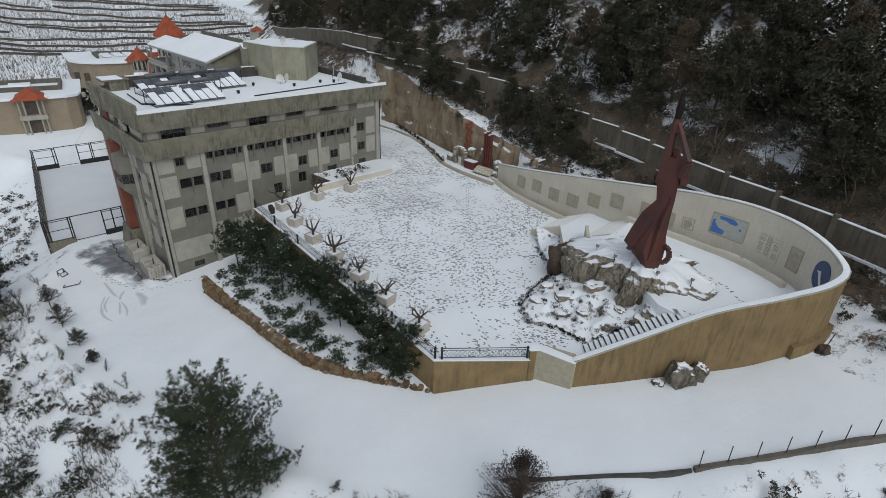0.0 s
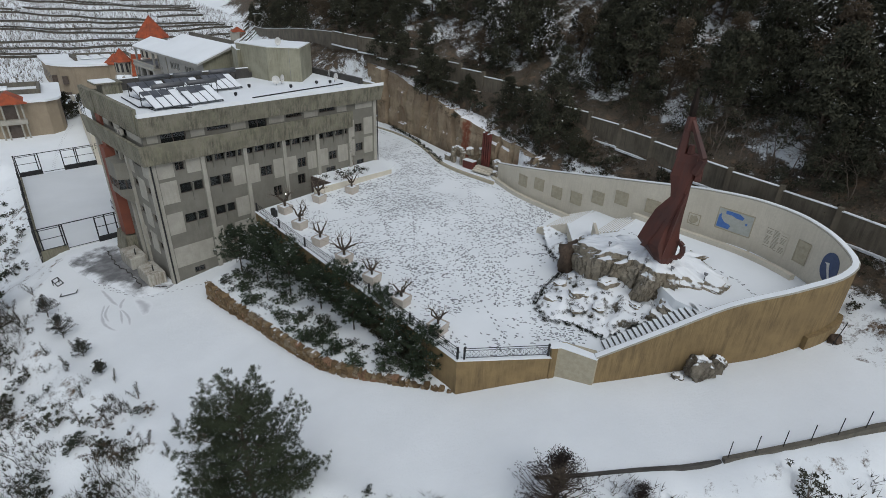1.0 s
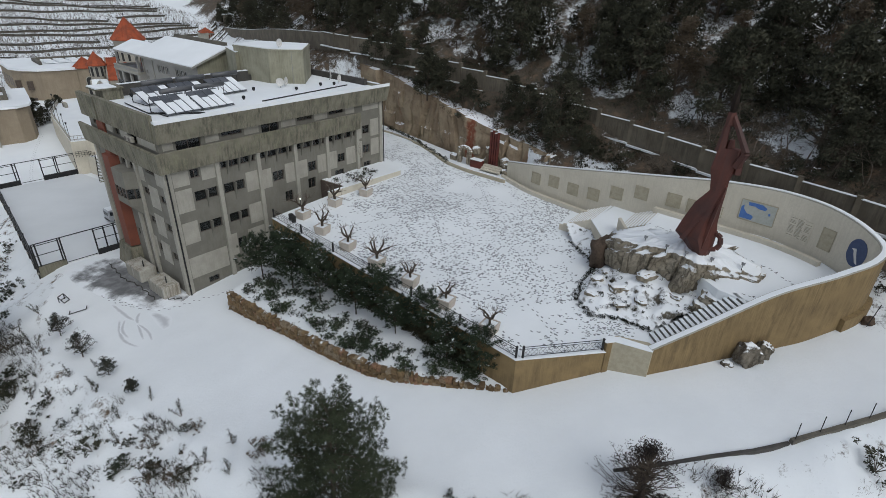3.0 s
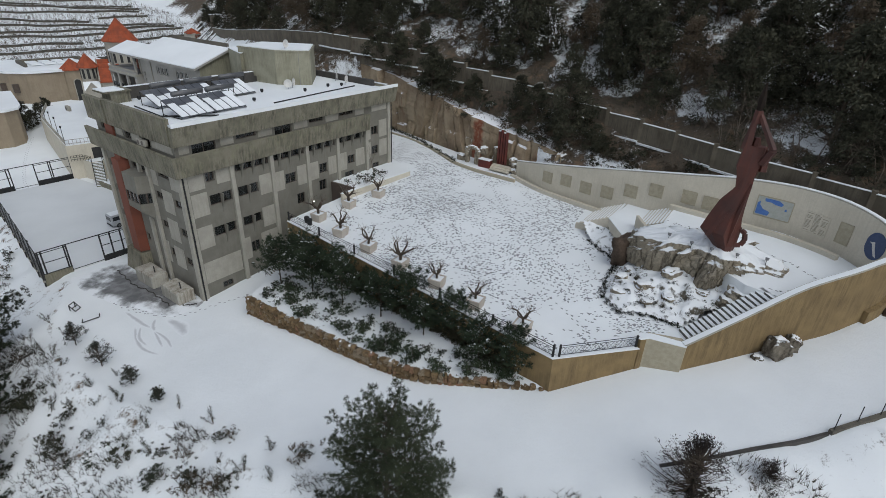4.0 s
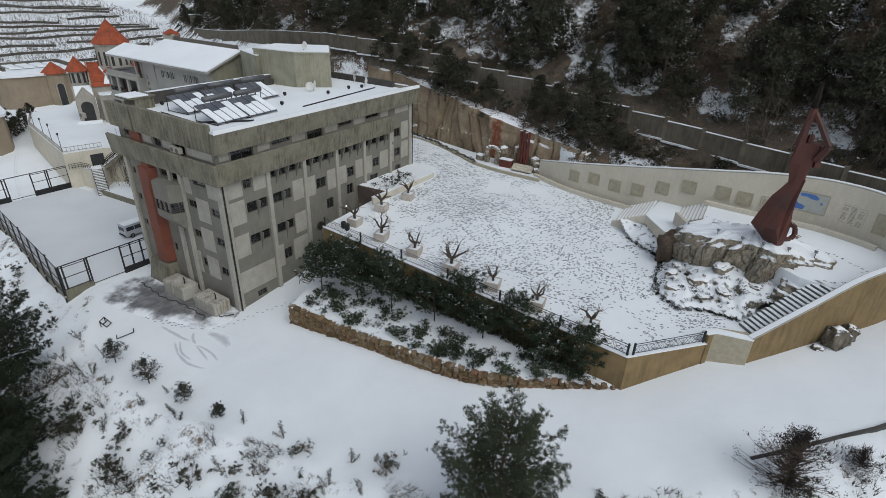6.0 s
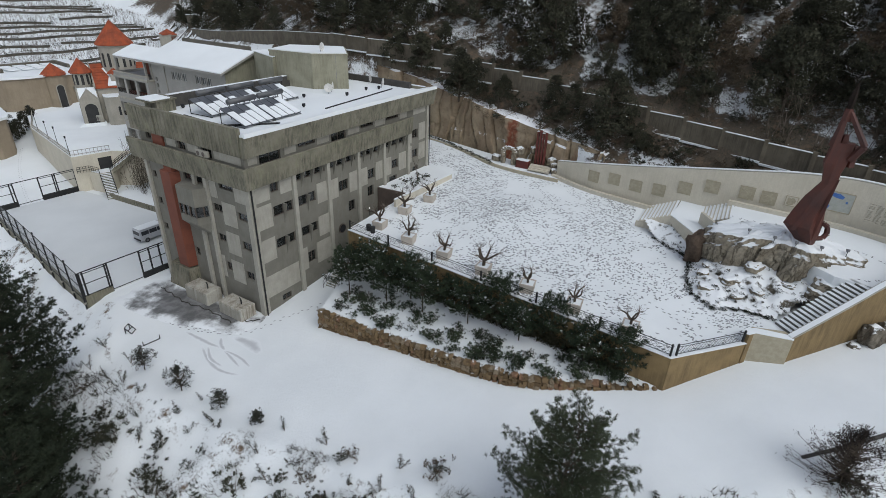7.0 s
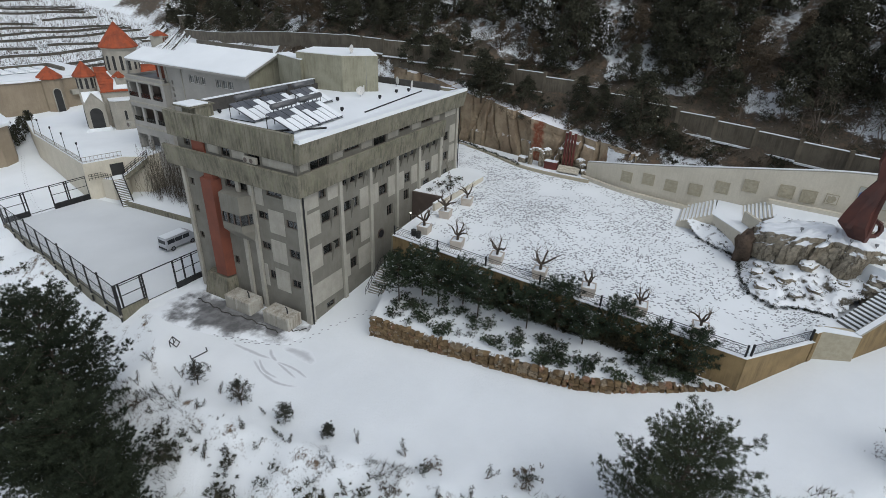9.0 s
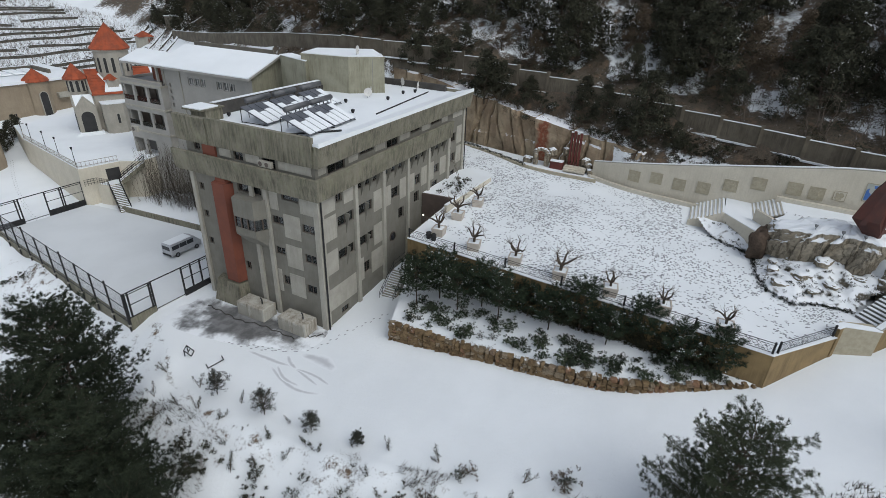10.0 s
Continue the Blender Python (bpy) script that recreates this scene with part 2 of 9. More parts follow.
def beam(bm, a, b, r, sides=6, r2=None):
    """A rod from a to b, tapering from r to r2."""
    a, b = Vector(a), Vector(b)
    r2 = r if r2 is None else r2
    d = (b - a).normalized()
    s = d.cross(Vector((0, 0, 1)) if abs(d.z) < 0.95 else Vector((1, 0, 0))).normalized()
    w = d.cross(s)
    rings = []
    for p, q in ((a, r), (b, r2)):
        rings.append([bm.verts.new(p + q * (math.cos(t) * s + math.sin(t) * w)) for t in (2 * math.pi * k / sides for k in range(sides))])
    for k in range(sides):
        bm.faces.new((rings[0][k], rings[0][(k + 1) % sides], rings[1][(k + 1) % sides], rings[1][k]))
    bm.faces.new(rings[0][::-1])
    bm.faces.new(rings[1])


def prism(bm, pts, z0, z1):
    """An upright prism over a plan; z1 may be one height or a height for each corner."""
    top = z1 if isinstance(z1, (list, tuple)) else [z1] * len(pts)
    bot = z0 if isinstance(z0, (list, tuple)) else [z0] * len(pts)
    lo = [bm.verts.new((p[0], p[1], z)) for p, z in zip(pts, bot)]
    hi = [bm.verts.new((p[0], p[1], z)) for p, z in zip(pts, top)]
    n = len(pts)
    for k in range(n):
        bm.faces.new((lo[k], lo[(k + 1) % n], hi[(k + 1) % n], hi[k]))
    bm.faces.new(lo[::-1])
    bm.faces.new(hi)


def ribbon(bm, mid, width, z0, z1, closed=False):
    """A wall of that thickness along a plan line; z0 and z1 are lists or numbers."""
    n = len(mid)
    z0 = z0 if isinstance(z0, (list, tuple)) else [z0] * n
    z1 = z1 if isinstance(z1, (list, tuple)) else [z1] * n
    rows = []
    for k in range(n):
        a, b = Vector(mid[max(k - 1, 0)][:2]), Vector(mid[min(k + 1, n - 1)][:2])
        d = (b - a).normalized()
        s = Vector((d.y, -d.x)) * width / 2
        p = Vector(mid[k][:2])
        rows.append([bm.verts.new((*q, z)) for q, z in ((p - s, z0[k]), (p + s, z0[k]), (p + s, z1[k]), (p - s, z1[k]))])
    for a, b in zip(rows, rows[1:]):
        for k in range(4):
            bm.faces.new((a[k], a[(k + 1) % 4], b[(k + 1) % 4], b[k]))
    bm.faces.new(rows[0][::-1])
    bm.faces.new(rows[-1])


def finish(name, bm, material, parent=None, label="", smooth=False, bevel=0.0):
    if bevel:
        bmesh.ops.bevel(bm, geom=bm.edges[:], offset=bevel, segments=1, affect="EDGES", clamp_overlap=True)
    bmesh.ops.recalc_face_normals(bm, faces=bm.faces[:])
    me = bpy.data.meshes.new(name)
    bm.to_mesh(me)
    bm.free()
    me.materials.append(material)
    if smooth:
        me.polygons.foreach_set("use_smooth", [True] * len(me.polygons))
    ob = new(name, me)
    if parent:
        ob.parent = parent
    if label:
        ob["label"] = label
    return ob


def part(name, bm, material, parent, label="", smooth=False, bevel=0.0):
    return finish(name, bm, material, parent, label, smooth, bevel)


def thing(name, m, label, category, group="", kind=""):
    ob = new(name)
    ob.empty_display_size = 0.3
    ob.matrix_basis = m
    return tagged(ob, label, category, group, kind)


def structure(name, bm, material, label="", smooth=False, bevel=0.0):
    return tagged(finish(name, bm, material, None, label, smooth, bevel), label, "", "", "structure")


def cloud(name, verts, faces, material, parent=None, smooth=False):
    """A mesh from computed arrays."""
    me = bpy.data.meshes.new(name)
    me.from_pydata([tuple(v) for v in verts], [], [tuple(f) for f in faces])
    me.materials.append(material)
    if smooth:
        me.polygons.foreach_set("use_smooth", [True] * len(me.polygons))
    ob = new(name, me)
    if parent:
        ob.parent = parent
    return ob


def spline(pts, n):
    """n points evenly along a smooth line through pts (any number of coordinates)."""
    pts = np.array(pts, float)
    t = np.r_[0, np.cumsum(np.linalg.norm(np.diff(pts[:, :2], axis=0), axis=1))]
    m = np.gradient(pts, t, axis=0)
    out = []
    for u in np.linspace(0, t[-1], n):
        k = min(np.searchsorted(t, u, side="right") - 1, len(t) - 2)
        h = t[k + 1] - t[k]
        s = (u - t[k]) / h
        out.append((2 * s**3 - 3 * s**2 + 1) * pts[k] + (s**3 - 2 * s**2 + s) * h * m[k] + (3 * s**2 - 2 * s**3) * pts[k + 1] + (s**3 - s**2) * h * m[k + 1])
    return np.array(out)


def line_side(x, y, line):
    """Signed distance to a plan line (positive to the right of its way) and the line's own third value there."""
    line = np.array(line, float)
    best, side, val = np.full(x.shape, 1e9), np.zeros(x.shape), np.zeros(x.shape)
    for a, b in zip(line, line[1:]):
        d = b[:2] - a[:2]
        s = np.clip(((x - a[0]) * d[0] + (y - a[1]) * d[1]) / (d @ d), 0, 1)
        dx, dy = x - a[0] - s * d[0], y - a[1] - s * d[1]
        dist = np.hypot(dx, dy)
        near = dist < best
        best = np.where(near, dist, best)
        side = np.where(near, np.sign(dx * d[1] - dy * d[0]), side)
        val = np.where(near, a[2] + s * (b[2] - a[2]), val)
    return best * side, val


def inside(x, y, poly):
    out = np.zeros(x.shape, bool)
    for (ax, ay), (bx, by) in zip(poly, poly[1:] + poly[:1]):
        cut = ((ay > y) != (by > y)) & (x < (bx - ax) * (y - ay) / (by - ay + 1e-12) + ax)
        out ^= cut
    return out


# ---------------------------------------------------------------- plan
BACK_LINE = [(30, -50, 8.0), (40, -25, 7.2), (45.5, -10, 7.0), (52.9, 6, 6.7), (55.4, 14.3, 7.1), (60.7, 27.4, 7.6), (66, 55.6, 10.2), (67.5, 70, 11.8),
             (67, 85, 13.0), (74, 110, 12.0), (88, 150, 8.5), (104, 185, 6.0), (125, 230, 6.0), (150, 300, 12.0)]
EDGE_LINE = [(60, -34, 0), (40, -10, 0), (33, -3.2, 0), (26.5, 3.0, 0), (20, 8.5, 0), (12, 19, 0), (6.5, 32, 0), (4.5, 45, 0), (3.2, 60, 0), (5.5, 70, 0), (10.9, 79, 0), (12.6, 90, 0), (15.5, 105, 0), (16.5, 119, 0), (12.5, 131, 0), (0, 180, 0), (-40, 260, 0)]
CURVE_WALL = [(29.6, 13.9, 0.95), (33.3, 10.3, 3.4), (36.0, 7.65, 5.25), (40.0, 3.85, 6.75), (43.0, 1.9, 7.45), (45.2, 1.6, 7.75), (47.1, 2.95, 8.3), (48.9, 5.4, 8.8), (50.4, 9.0, 8.9), (51.1, 14.0, 8.55),
              (51.6, 20.0, 7.6), (52.4, 26.0, 6.5), (53.3, 31.8, 5.4), (54.4, 37.0, 4.4), (57.0, 42.9, 3.0)]
PLAZA = [(23.1, 21.7), (28.6, 17.0), (29.95, 14.2), (33.4, 10.5), (40, 4.0), (45.2, 1.75), (48.8, 5.5), (50.4, 9), (51.1, 14), (51.6, 20), (52.4, 26), (53.3, 31.8), (54.4, 37), (57.3, 43.0), (58.5, 48), (60.6, 56.5),
         (62.5, 62), (64.6, 70), (66, 80), (64, 92), (50.5, 92), (50.2, 57.2), (27.4, 57.2)]

HOLD = PLAZA[:13] + [(60.2, 43.0), (61.8, 48), (63.6, 56), (65.4, 62), (67, 70), (67.3, 80)] + PLAZA[19:]


def road_height(x, y):
    u = y - 0.6 * (x - 20)
    return np.interp(u, [-60, -12, -6, -0.5, 8.8, 19.7, 63, 86, 140], [8, 2.0, 0.7, -0.25, -1.5, -3.15, -8.05, -8.5, -8.6])


def ground_height(x, y):
    x, y = np.asarray(x, float), np.asarray(y, float)
    z = road_height(x, y)
    far = np.clip(y - 118, 0, None)
    z = z + 0.075 * far + 0.0006 * np.clip(y - 230, 0, None) ** 2 + 0.055 * np.clip(x - 20, 0, None) * np.clip(far / 40, 0, 1)
    d, base = line_side(x, y, BACK_LINE)
    up = base + np.where(d > 0, 1.2 * np.clip(d, 0, 1) + 0.52 * np.clip(d, 0, 130) + 0.15 * np.clip(d - 130, 0, None), 0.75 * d)
    z = np.maximum(z, up)
    e, _ = line_side(x, y, EDGE_LINE)
    z = z + np.where(e < 0, 0.5 * np.clip(e, -60, 0), 0)
    return z, d, e


# ---------------------------------------------------------------- terrain
def build_ground():
    def axis(lo, a, b, hi, fine, coarse):
        out = [v for v in np.arange(lo, a, coarse)] + [v for v in np.arange(a, b, fine)]
        return np.array(out + [v for v in np.arange(b, hi + coarse, coarse)])

    xs, ys = axis(-420, -24, 76, 520, 0.75, 8.0), axis(-260, -24, 140, 640, 0.9, 7.0)
    X, Y = np.meshgrid(xs, ys)
    Z, d, e = ground_height(X, Y)
    hold = inside(X, Y, HOLD)
    deep = hold.copy()
    for ax, ay in ((0.9, 0.0), (-0.9, 0.0), (0.0, 0.9), (0.0, -0.9)):
        deep &= inside(X + ax, Y + ay, HOLD)
    hold = np.where(Y < 24, deep, hold)
    court = inside(X, Y, [(9.9, 81.4), (18.4, 80.8), (30, 79), (29.5, 116.0), (16.0, 116.2)])
    flat = np.clip(np.minimum(-d / 3.0, e / 2.0), 0, 1)
    rough = np.array([[noise.fractal((x * 0.13, y * 0.13, 3.1), 0.8, 2.0, 5) for x in xs] for y in ys])
    Z = Z + rough * (0.07 + 0.75 * (1 - flat))
    Z = np.where(hold, np.minimum(Z, -0.8), Z)
    Z = np.where(court, -8.45, Z)
    wild = np.clip(0.95 - flat * 1.25, 0, 1)
    wild = np.where((d > -8) & (d < 0.6) & (Y < 118), np.where(d > -3.0, 1.4, np.where(Y > 32, 1.2, 0.75)) + 0.35 * rough, wild)
    wild = np.where(d > 0.5, 1.2 + 0.75 * rough, wild)
    wild = np.where((d > 0.5) & (d < 5), 1.45 + 0.3 * rough, wild)
    wild = np.where((e < 4.5) & (e > -0.5), np.maximum(wild, 0.3), wild)
    wild = np.where(e <= -0.5, np.where(Y > 35, 0.7 + 0.35 * rough, 0.62), wild)
    wild = np.where((Y > 120) & (d < 1), 0.55, wild)
    wild = np.where(hold | court, 0.0, wild)
    ny, nx = X.shape
    k = np.arange(nx * ny).reshape(ny, nx)
    faces = np.stack([k[:-1, :-1], k[:-1, 1:], k[1:, 1:], k[1:, :-1]], -1).reshape(-1, 4)
    ob = cloud("ground", np.stack([X, Y, Z], -1).reshape(-1, 3).tolist(), faces.tolist(), GROUND, None, True)
    a = ob.data.attributes.new("wild", "FLOAT", "POINT")
    a.data.foreach_set("value", wild.reshape(-1).astype(np.float32))
    return tagged(ob, "snow-covered valley ground with scrub and bare soil", "ground", "", "structure")


ground = build_ground()


def plaza_z(x):
    return 0.025 * (x - 25.0)


# paved court of the monument under trodden snow
bm = bmesh.new()
prism(bm, PLAZA, -1.0, [plaza_z(p[0]) for p in PLAZA])
structure("plaza_pavement", bm, TROD, "plaza paving under trodden snow with many footprints")

# upper terrace round the statue and the landing between the two flights
TERRACE = [(36.4, 8.0), (40.0, 4.2), (45.0, 1.7), (48.6, 5.3), (50.0, 9.0), (50.7, 14.0), (51.2, 19.9), (45.6, 20.2), (43.4, 21.6), (41.6, 19.0), (39.0, 14.0), (36.9, 11.3)]
bm = bmesh.new()
prism(bm, TERRACE, 0.1, 3.9)
structure("terrace_floor", bm, SNOW, "raised terrace floor under smooth fresh snow")
bm = bmesh.new()
prism(bm, [(46.2, 25.9), (53.0, 25.6), (52.4, 22.6), (46.0, 22.9), (43.4, 21.2), (41.5, 22.5)], 0.1, 2.5)
structure("stair_landing", bm, CREAM, "cream stair landing with snow on top")
bm = bmesh.new()
prism(bm, [(46.2, 25.9), (53.0, 25.6), (52.4, 22.6), (46.0, 22.9), (43.5, 21.4), (41.7, 22.5)], 2.5, 2.58)
structure("landing_snow", bm, SNOW, "fresh snow lying on the stair landing")


def wide_stair(x0, x1, y0, y1, z0, z1, n, name):
    root = thing(name, pose(0, 0, 0), "wide cream stone stair with snow on its treads", "stairs", "stairs of the monument")
    for k in range(n):
        t0, t1 = k / n, (k + 1) / n
        ya, yb = y0 + (y1 - y0) * t0, y0 + (y1 - y0) * t1
        z = z0 + (z1 - z0) * t1
        bm = bmesh.new()
        box(bm, x0, x1, min(ya, y1), max(ya, y1), z0 - 0.3, z - 0.03)
        part("step", bm, CREAM, root)
        bm = bmesh.new()
        box(bm, x0 + 0.05, x1 - 0.05, min(ya, yb) + 0.0, max(ya, yb) - 0.12, z - 0.03, z + 0.03)
        part("snow_tread", bm, SNOW, root)
    return root


wide_stair(46.3, 52.9, 29.3, 25.8, 0.7, 2.5, 9, "stone_stair")
wide_stair(46.0, 52.2, 22.9, 20.0, 2.5, 3.9, 8, "stone_stair")

# curved monument wall, ochre outside and cream inside
CURVE = spline(CURVE_WALL, 90)


def curve_offset(off):
    out = []
    for k, p in enumerate(CURVE):
        a, b = CURVE[max(k - 1, 0)], CURVE[min(k + 1, len(CURVE) - 1)]
        d = Vector((b[0] - a[0], b[1] - a[1])).normalized()
        out.append((p[0] + d.y * off, p[1] - d.x * off, p[2]))
    return out


wall = thing("monument_wall", pose(0, 0, 0), "tall curved retaining wall, ochre outside, cream inside, snow along its top", "wall", "", "structure")
line = curve_offset(0.12)
bm = bmesh.new()
foot = [float(road_height(p[0], p[1])) - 1.2 if k < 52 else -0.8 for k, p in enumerate(line)]
ribbon(bm, line, 0.26, foot, [p[2] for p in line])
part("outer_face", bm, OCHRE, wall, "ochre rendered outer face with dark damp streaks")
line = curve_offset(-0.14)
bm = bmesh.new()
ribbon(bm, line, 0.26, -0.8, [p[2] + 0.003 for p in line])
part("inner_face", bm, CREAM, wall, "cream rendered inner face")
line = curve_offset(0.0)
bm = bmesh.new()
ribbon(bm, line, 0.6, [p[2] + 0.004 for p in line], [p[2] + 0.1 for p in line])
coping = part("coping", bm, PALE, wall, "pale coping")
bm = bmesh.new()
ribbon(bm, line, 0.42, [p[2] + 0.102 for p in line], [p[2] + 0.16 for p in line])
part("snow_cap", bm, SNOW, coping)
line = curve_offset(0.42)[22:46]
bm = bmesh.new()
ribbon(bm, line, 0.5, [float(road_height(p[0], p[1])) - 1.0 for p in line], [float(road_height(p[0], p[1])) + 1.15 - 0.02 * k for k, p in enumerate(line)])
part("plinth", bm, OCHRE, wall, "low ochre plinth at the foot")

# bench kerb along the inside of the wall
line = curve_offset(-1.25)[34:58]
bm = bmesh.new()
ribbon(bm, line, 0.5, 3.5, 4.35)
bench = finish("stone_bench", bm, CREAM)
tagged(bench, "long curved cream stone bench along the wall", "bench")
bm = bmesh.new()
ribbon(bm, curve_offset(-1.05)[66:], 0.45, -0.3, [plaza_z(p[0]) + 0.5 for p in curve_offset(-1.05)[66:]])
kerb = finish("stone_kerb", bm, CREAM)
tagged(kerb, "low cream kerb at the foot of the relief wall", "kerb")

# straight plaza walls below the railing
RAIL_A, RAIL_B, RAIL_C = (27.3, 57.0), (23.0, 21.7), (28.35, 16.85)
bm = bmesh.new()
ribbon(bm, [RAIL_A, RAIL_B], 0.34, [-8.6, -3.9], [0.06, 0.06])
structure("wall_west", bm, OCHRE, "ochre rendered retaining wall below the plaza railing")
bm = bmesh.new()
ribbon(bm, [(22.9, 21.8), RAIL_C], 0.34, [-4.2, -2.8], [0.063, 0.063])
structure("wall_south", bm, OCHRE, "ochre rendered retaining wall below the plaza railing")
bm = bmesh.new()
ribbon(bm, [(28.25, 16.85), (28.62, 16.55)], 0.34, -3.6, 0.95)
structure("wall_pier", bm, OCHRE, "ochre end pier of the plaza wall")
bm = bmesh.new()
prism(bm, [(28.5, 16.72), (28.72, 16.3), (29.28, 13.62), (29.9, 13.6), (30.4, 14.2), (29.6, 16.6)], -3.6, 0.953)
structure("wall_return", bm, STONEPANEL, "cream return of the plaza wall")
bm = bmesh.new()
prism(bm, [(28.2, 17.0), (28.15, 16.75), (28.72, 16.28), (29.27, 13.6), (29.9, 13.58), (29.5, 16.3), (28.9, 17.1)], 0.958, 1.03)
structure("wall_snow", bm, SNOW, "snow on the plaza wall corner")
bm = bmesh.new()
ribbon(bm, [RAIL_A, RAIL_B, RAIL_C], 0.5, 0.07, 0.15)
structure("wall_cap", bm, SNOW, "snow on the wall cap below the railing")

# grey panel wall along the hillside road
WALL_TOP = spline([(p[0], p[1], p[2]) for p in BACK_LINE[2:12]], 400)
HILLPANEL = plain("brown_grey_panel", (0.155, 0.133, 0.098), (0.105, 0.089, 0.064), 0.5, 6.0, 0.9, 0.012, streak=(0.06, 0.05, 0.037), streak_amount=0.8)
hill_wall = thing("hillside_wall", pose(0, 0, 0), "long stepped wall of stained brown-grey panels with snow caps", "wall", "", "structure")
run, k0 = 0.0, 0
for k in range(1, len(WALL_TOP)):
    a, b = WALL_TOP[k0], WALL_TOP[k]
    if math.hypot(b[0] - a[0], b[1] - a[1]) >= 5.0:
        far = b[1] > 96
        top = [a[2] + 2.5, b[2] + 2.5] if far else max(a[2], b[2]) + 2.55
        bm = bmesh.new()
        ribbon(bm, [a, b], 0.25, min(a[2], b[2]) - 1.5, top)
        part("panel", bm, HILLPANEL, hill_wall)
        bm = bmesh.new()
        ribbon(bm, [a, b], 0.34, [v + 0.003 for v in top] if far else top + 0.003, [v + 0.08 for v in top] if far else top + 0.08)
        part("snow_cap", bm, SNOW, hill_wall)
        if far:
            k0 = k
            continue
        bm = bmesh.new()
        box(bm, a[0] - 0.24, a[0] + 0.24, a[1] - 0.24, a[1] + 0.24, a[2] - 1.5, top + 0.22)
        part("post", bm, HILLPANEL, hill_wall)
        bm = bmesh.new()
        d = Vector((b[0] - a[0], b[1] - a[1])).normalized()
        ribbon(bm, [(a[0] - d.y * 0.3, a[1] + d.x * 0.3), (b[0] - d.y * 0.3, b[1] + d.x * 0.3)], 0.3, min(a[2], b[2]) + 0.1, min(a[2], b[2]) + 0.32)
        part("footing", bm, SNOW, hill_wall, "snow-covered ledge")
        k0 = k


# ---------------------------------------------------------------- main building
BROT = -2.0
BPOSE = pose(18.06, 61.68, 0, 0, 0, BROT)


def wall_holes(bm, u0, u1, z0, z1, holes, depth, put):
    """A wall of that depth with rectangular holes; put maps (along, into, up) to the place."""
    us = sorted({u0, u1, *[h[k] for h in holes for k in (0, 1)]})
    zs = sorted({z0, z1, *[h[k] for h in holes for k in (2, 3)]})
    us = [u for u in us if u0 <= u <= u1]
    zs = [z for z in zs if z0 <= z <= z1]

    def solid(i, j):
        if not (0 <= i < len(us) - 1 and 0 <= j < len(zs) - 1):
            return False
        u, z = (us[i] + us[i + 1]) / 2, (zs[j] + zs[j + 1]) / 2
        return not any(h[0] < u < h[1] and h[2] < z < h[3] for h in holes)

    cache = {}

    def v(i, j, k):
        if (i, j, k) not in cache:
            cache[i, j, k] = bm.verts.new(put(us[i], depth * k, zs[j]))
        return cache[i, j, k]

    for i in range(len(us) - 1):
        for j in range(len(zs) - 1):
            if not solid(i, j):
                continue
            bm.faces.new((v(i, j, 0), v(i + 1, j, 0), v(i + 1, j + 1, 0), v(i, j + 1, 0)))
            bm.faces.new((v(i, j, 1), v(i, j + 1, 1), v(i + 1, j + 1, 1), v(i + 1, j, 1)))
            for di, dj, a, b in ((-1, 0, (i, j), (i, j + 1)), (1, 0, (i + 1, j), (i + 1, j + 1)), (0, -1, (i, j), (i + 1, j)), (0, 1, (i, j + 1), (i + 1, j + 1))):
                if not solid(i + di, j + dj):
                    bm.faces.new((v(*a, 0), v(*b, 0), v(*b, 1), v(*a, 1)))


def south(u, w, z):
    return (u, w, z)


def west(u, w, z):
    return (w, u, z)


def window(root, put, u0, u1, z0, z1, sashes=2, frame_mat=None, recess=0.16):
    """A window with its frame bars, panes and sill, as a part of the building."""
    frame_mat = frame_mat or DARKFRAME
    bm = bmesh.new()
    t = 0.07

    def bar(a, b, c, d):
        p, q = put(a, recess, c), put(b, recess + 0.07, d)
        box(bm, *(v for lo, hi in zip(p, q) for v in (min(lo, hi), max(lo, hi))))

    bar(u0, u1, z0, z0 + t), bar(u0, u1, z1 - t, z1), bar(u0, u0 + t, z0 + t, z1 - t), bar(u1 - t, u1, z0 + t, z1 - t)
    for k in range(1, sashes):
        m = u0 + (u1 - u0) * k / sashes
        bar(m - t / 2, m + t / 2, z0 + t, z1 - t)
    w = part("window", bm, frame_mat, root)
    for k in range(sashes):
        a, b = u0 + (u1 - u0) * k / sashes, u0 + (u1 - u0) * (k + 1) / sashes
        bm = bmesh.new()
        p, q = put(a + t / 2, recess + 0.03, z0 + t), put(b - t / 2, recess + 0.045, z1 - t)
        box(bm, *(v for lo, hi in zip(p, q) for v in (min(lo, hi), max(lo, hi))))
        part("pane", bm, GLASS, w).visible_shadow = False
    return w


def panel(root, put, u0, u1, z0, z1, mat, proud=0.05, name="panel"):
    bm = bmesh.new()
    p, q = put(u0, -proud, z0), put(u1, 0.0, z1)
    box(bm, *(v for lo, hi in zip(p, q) for v in (min(lo, hi), max(lo, hi))))
    return part(name, bm, mat, root, bevel=0.012)


def fin(root, put, u, z0, z1, out=0.55, name="fin"):
    """A triangular concrete sun fin under a beam."""
    bm = bmesh.new()
    tri = [(0.0, z1), (-out, z1), (0.0, z0)]
    a = [bm.verts.new(put(u - 0.07, w, z)) for w, z in tri]
    b = [bm.verts.new(put(u + 0.07, w, z)) for w, z in tri]
    bm.faces.new(a), bm.faces.new(b[::-1])
    for k in range(3):
        bm.faces.new((a[k], a[(k + 1) % 3], b[(k + 1) % 3], b[k]))
    return part(name, bm, GREY, root)


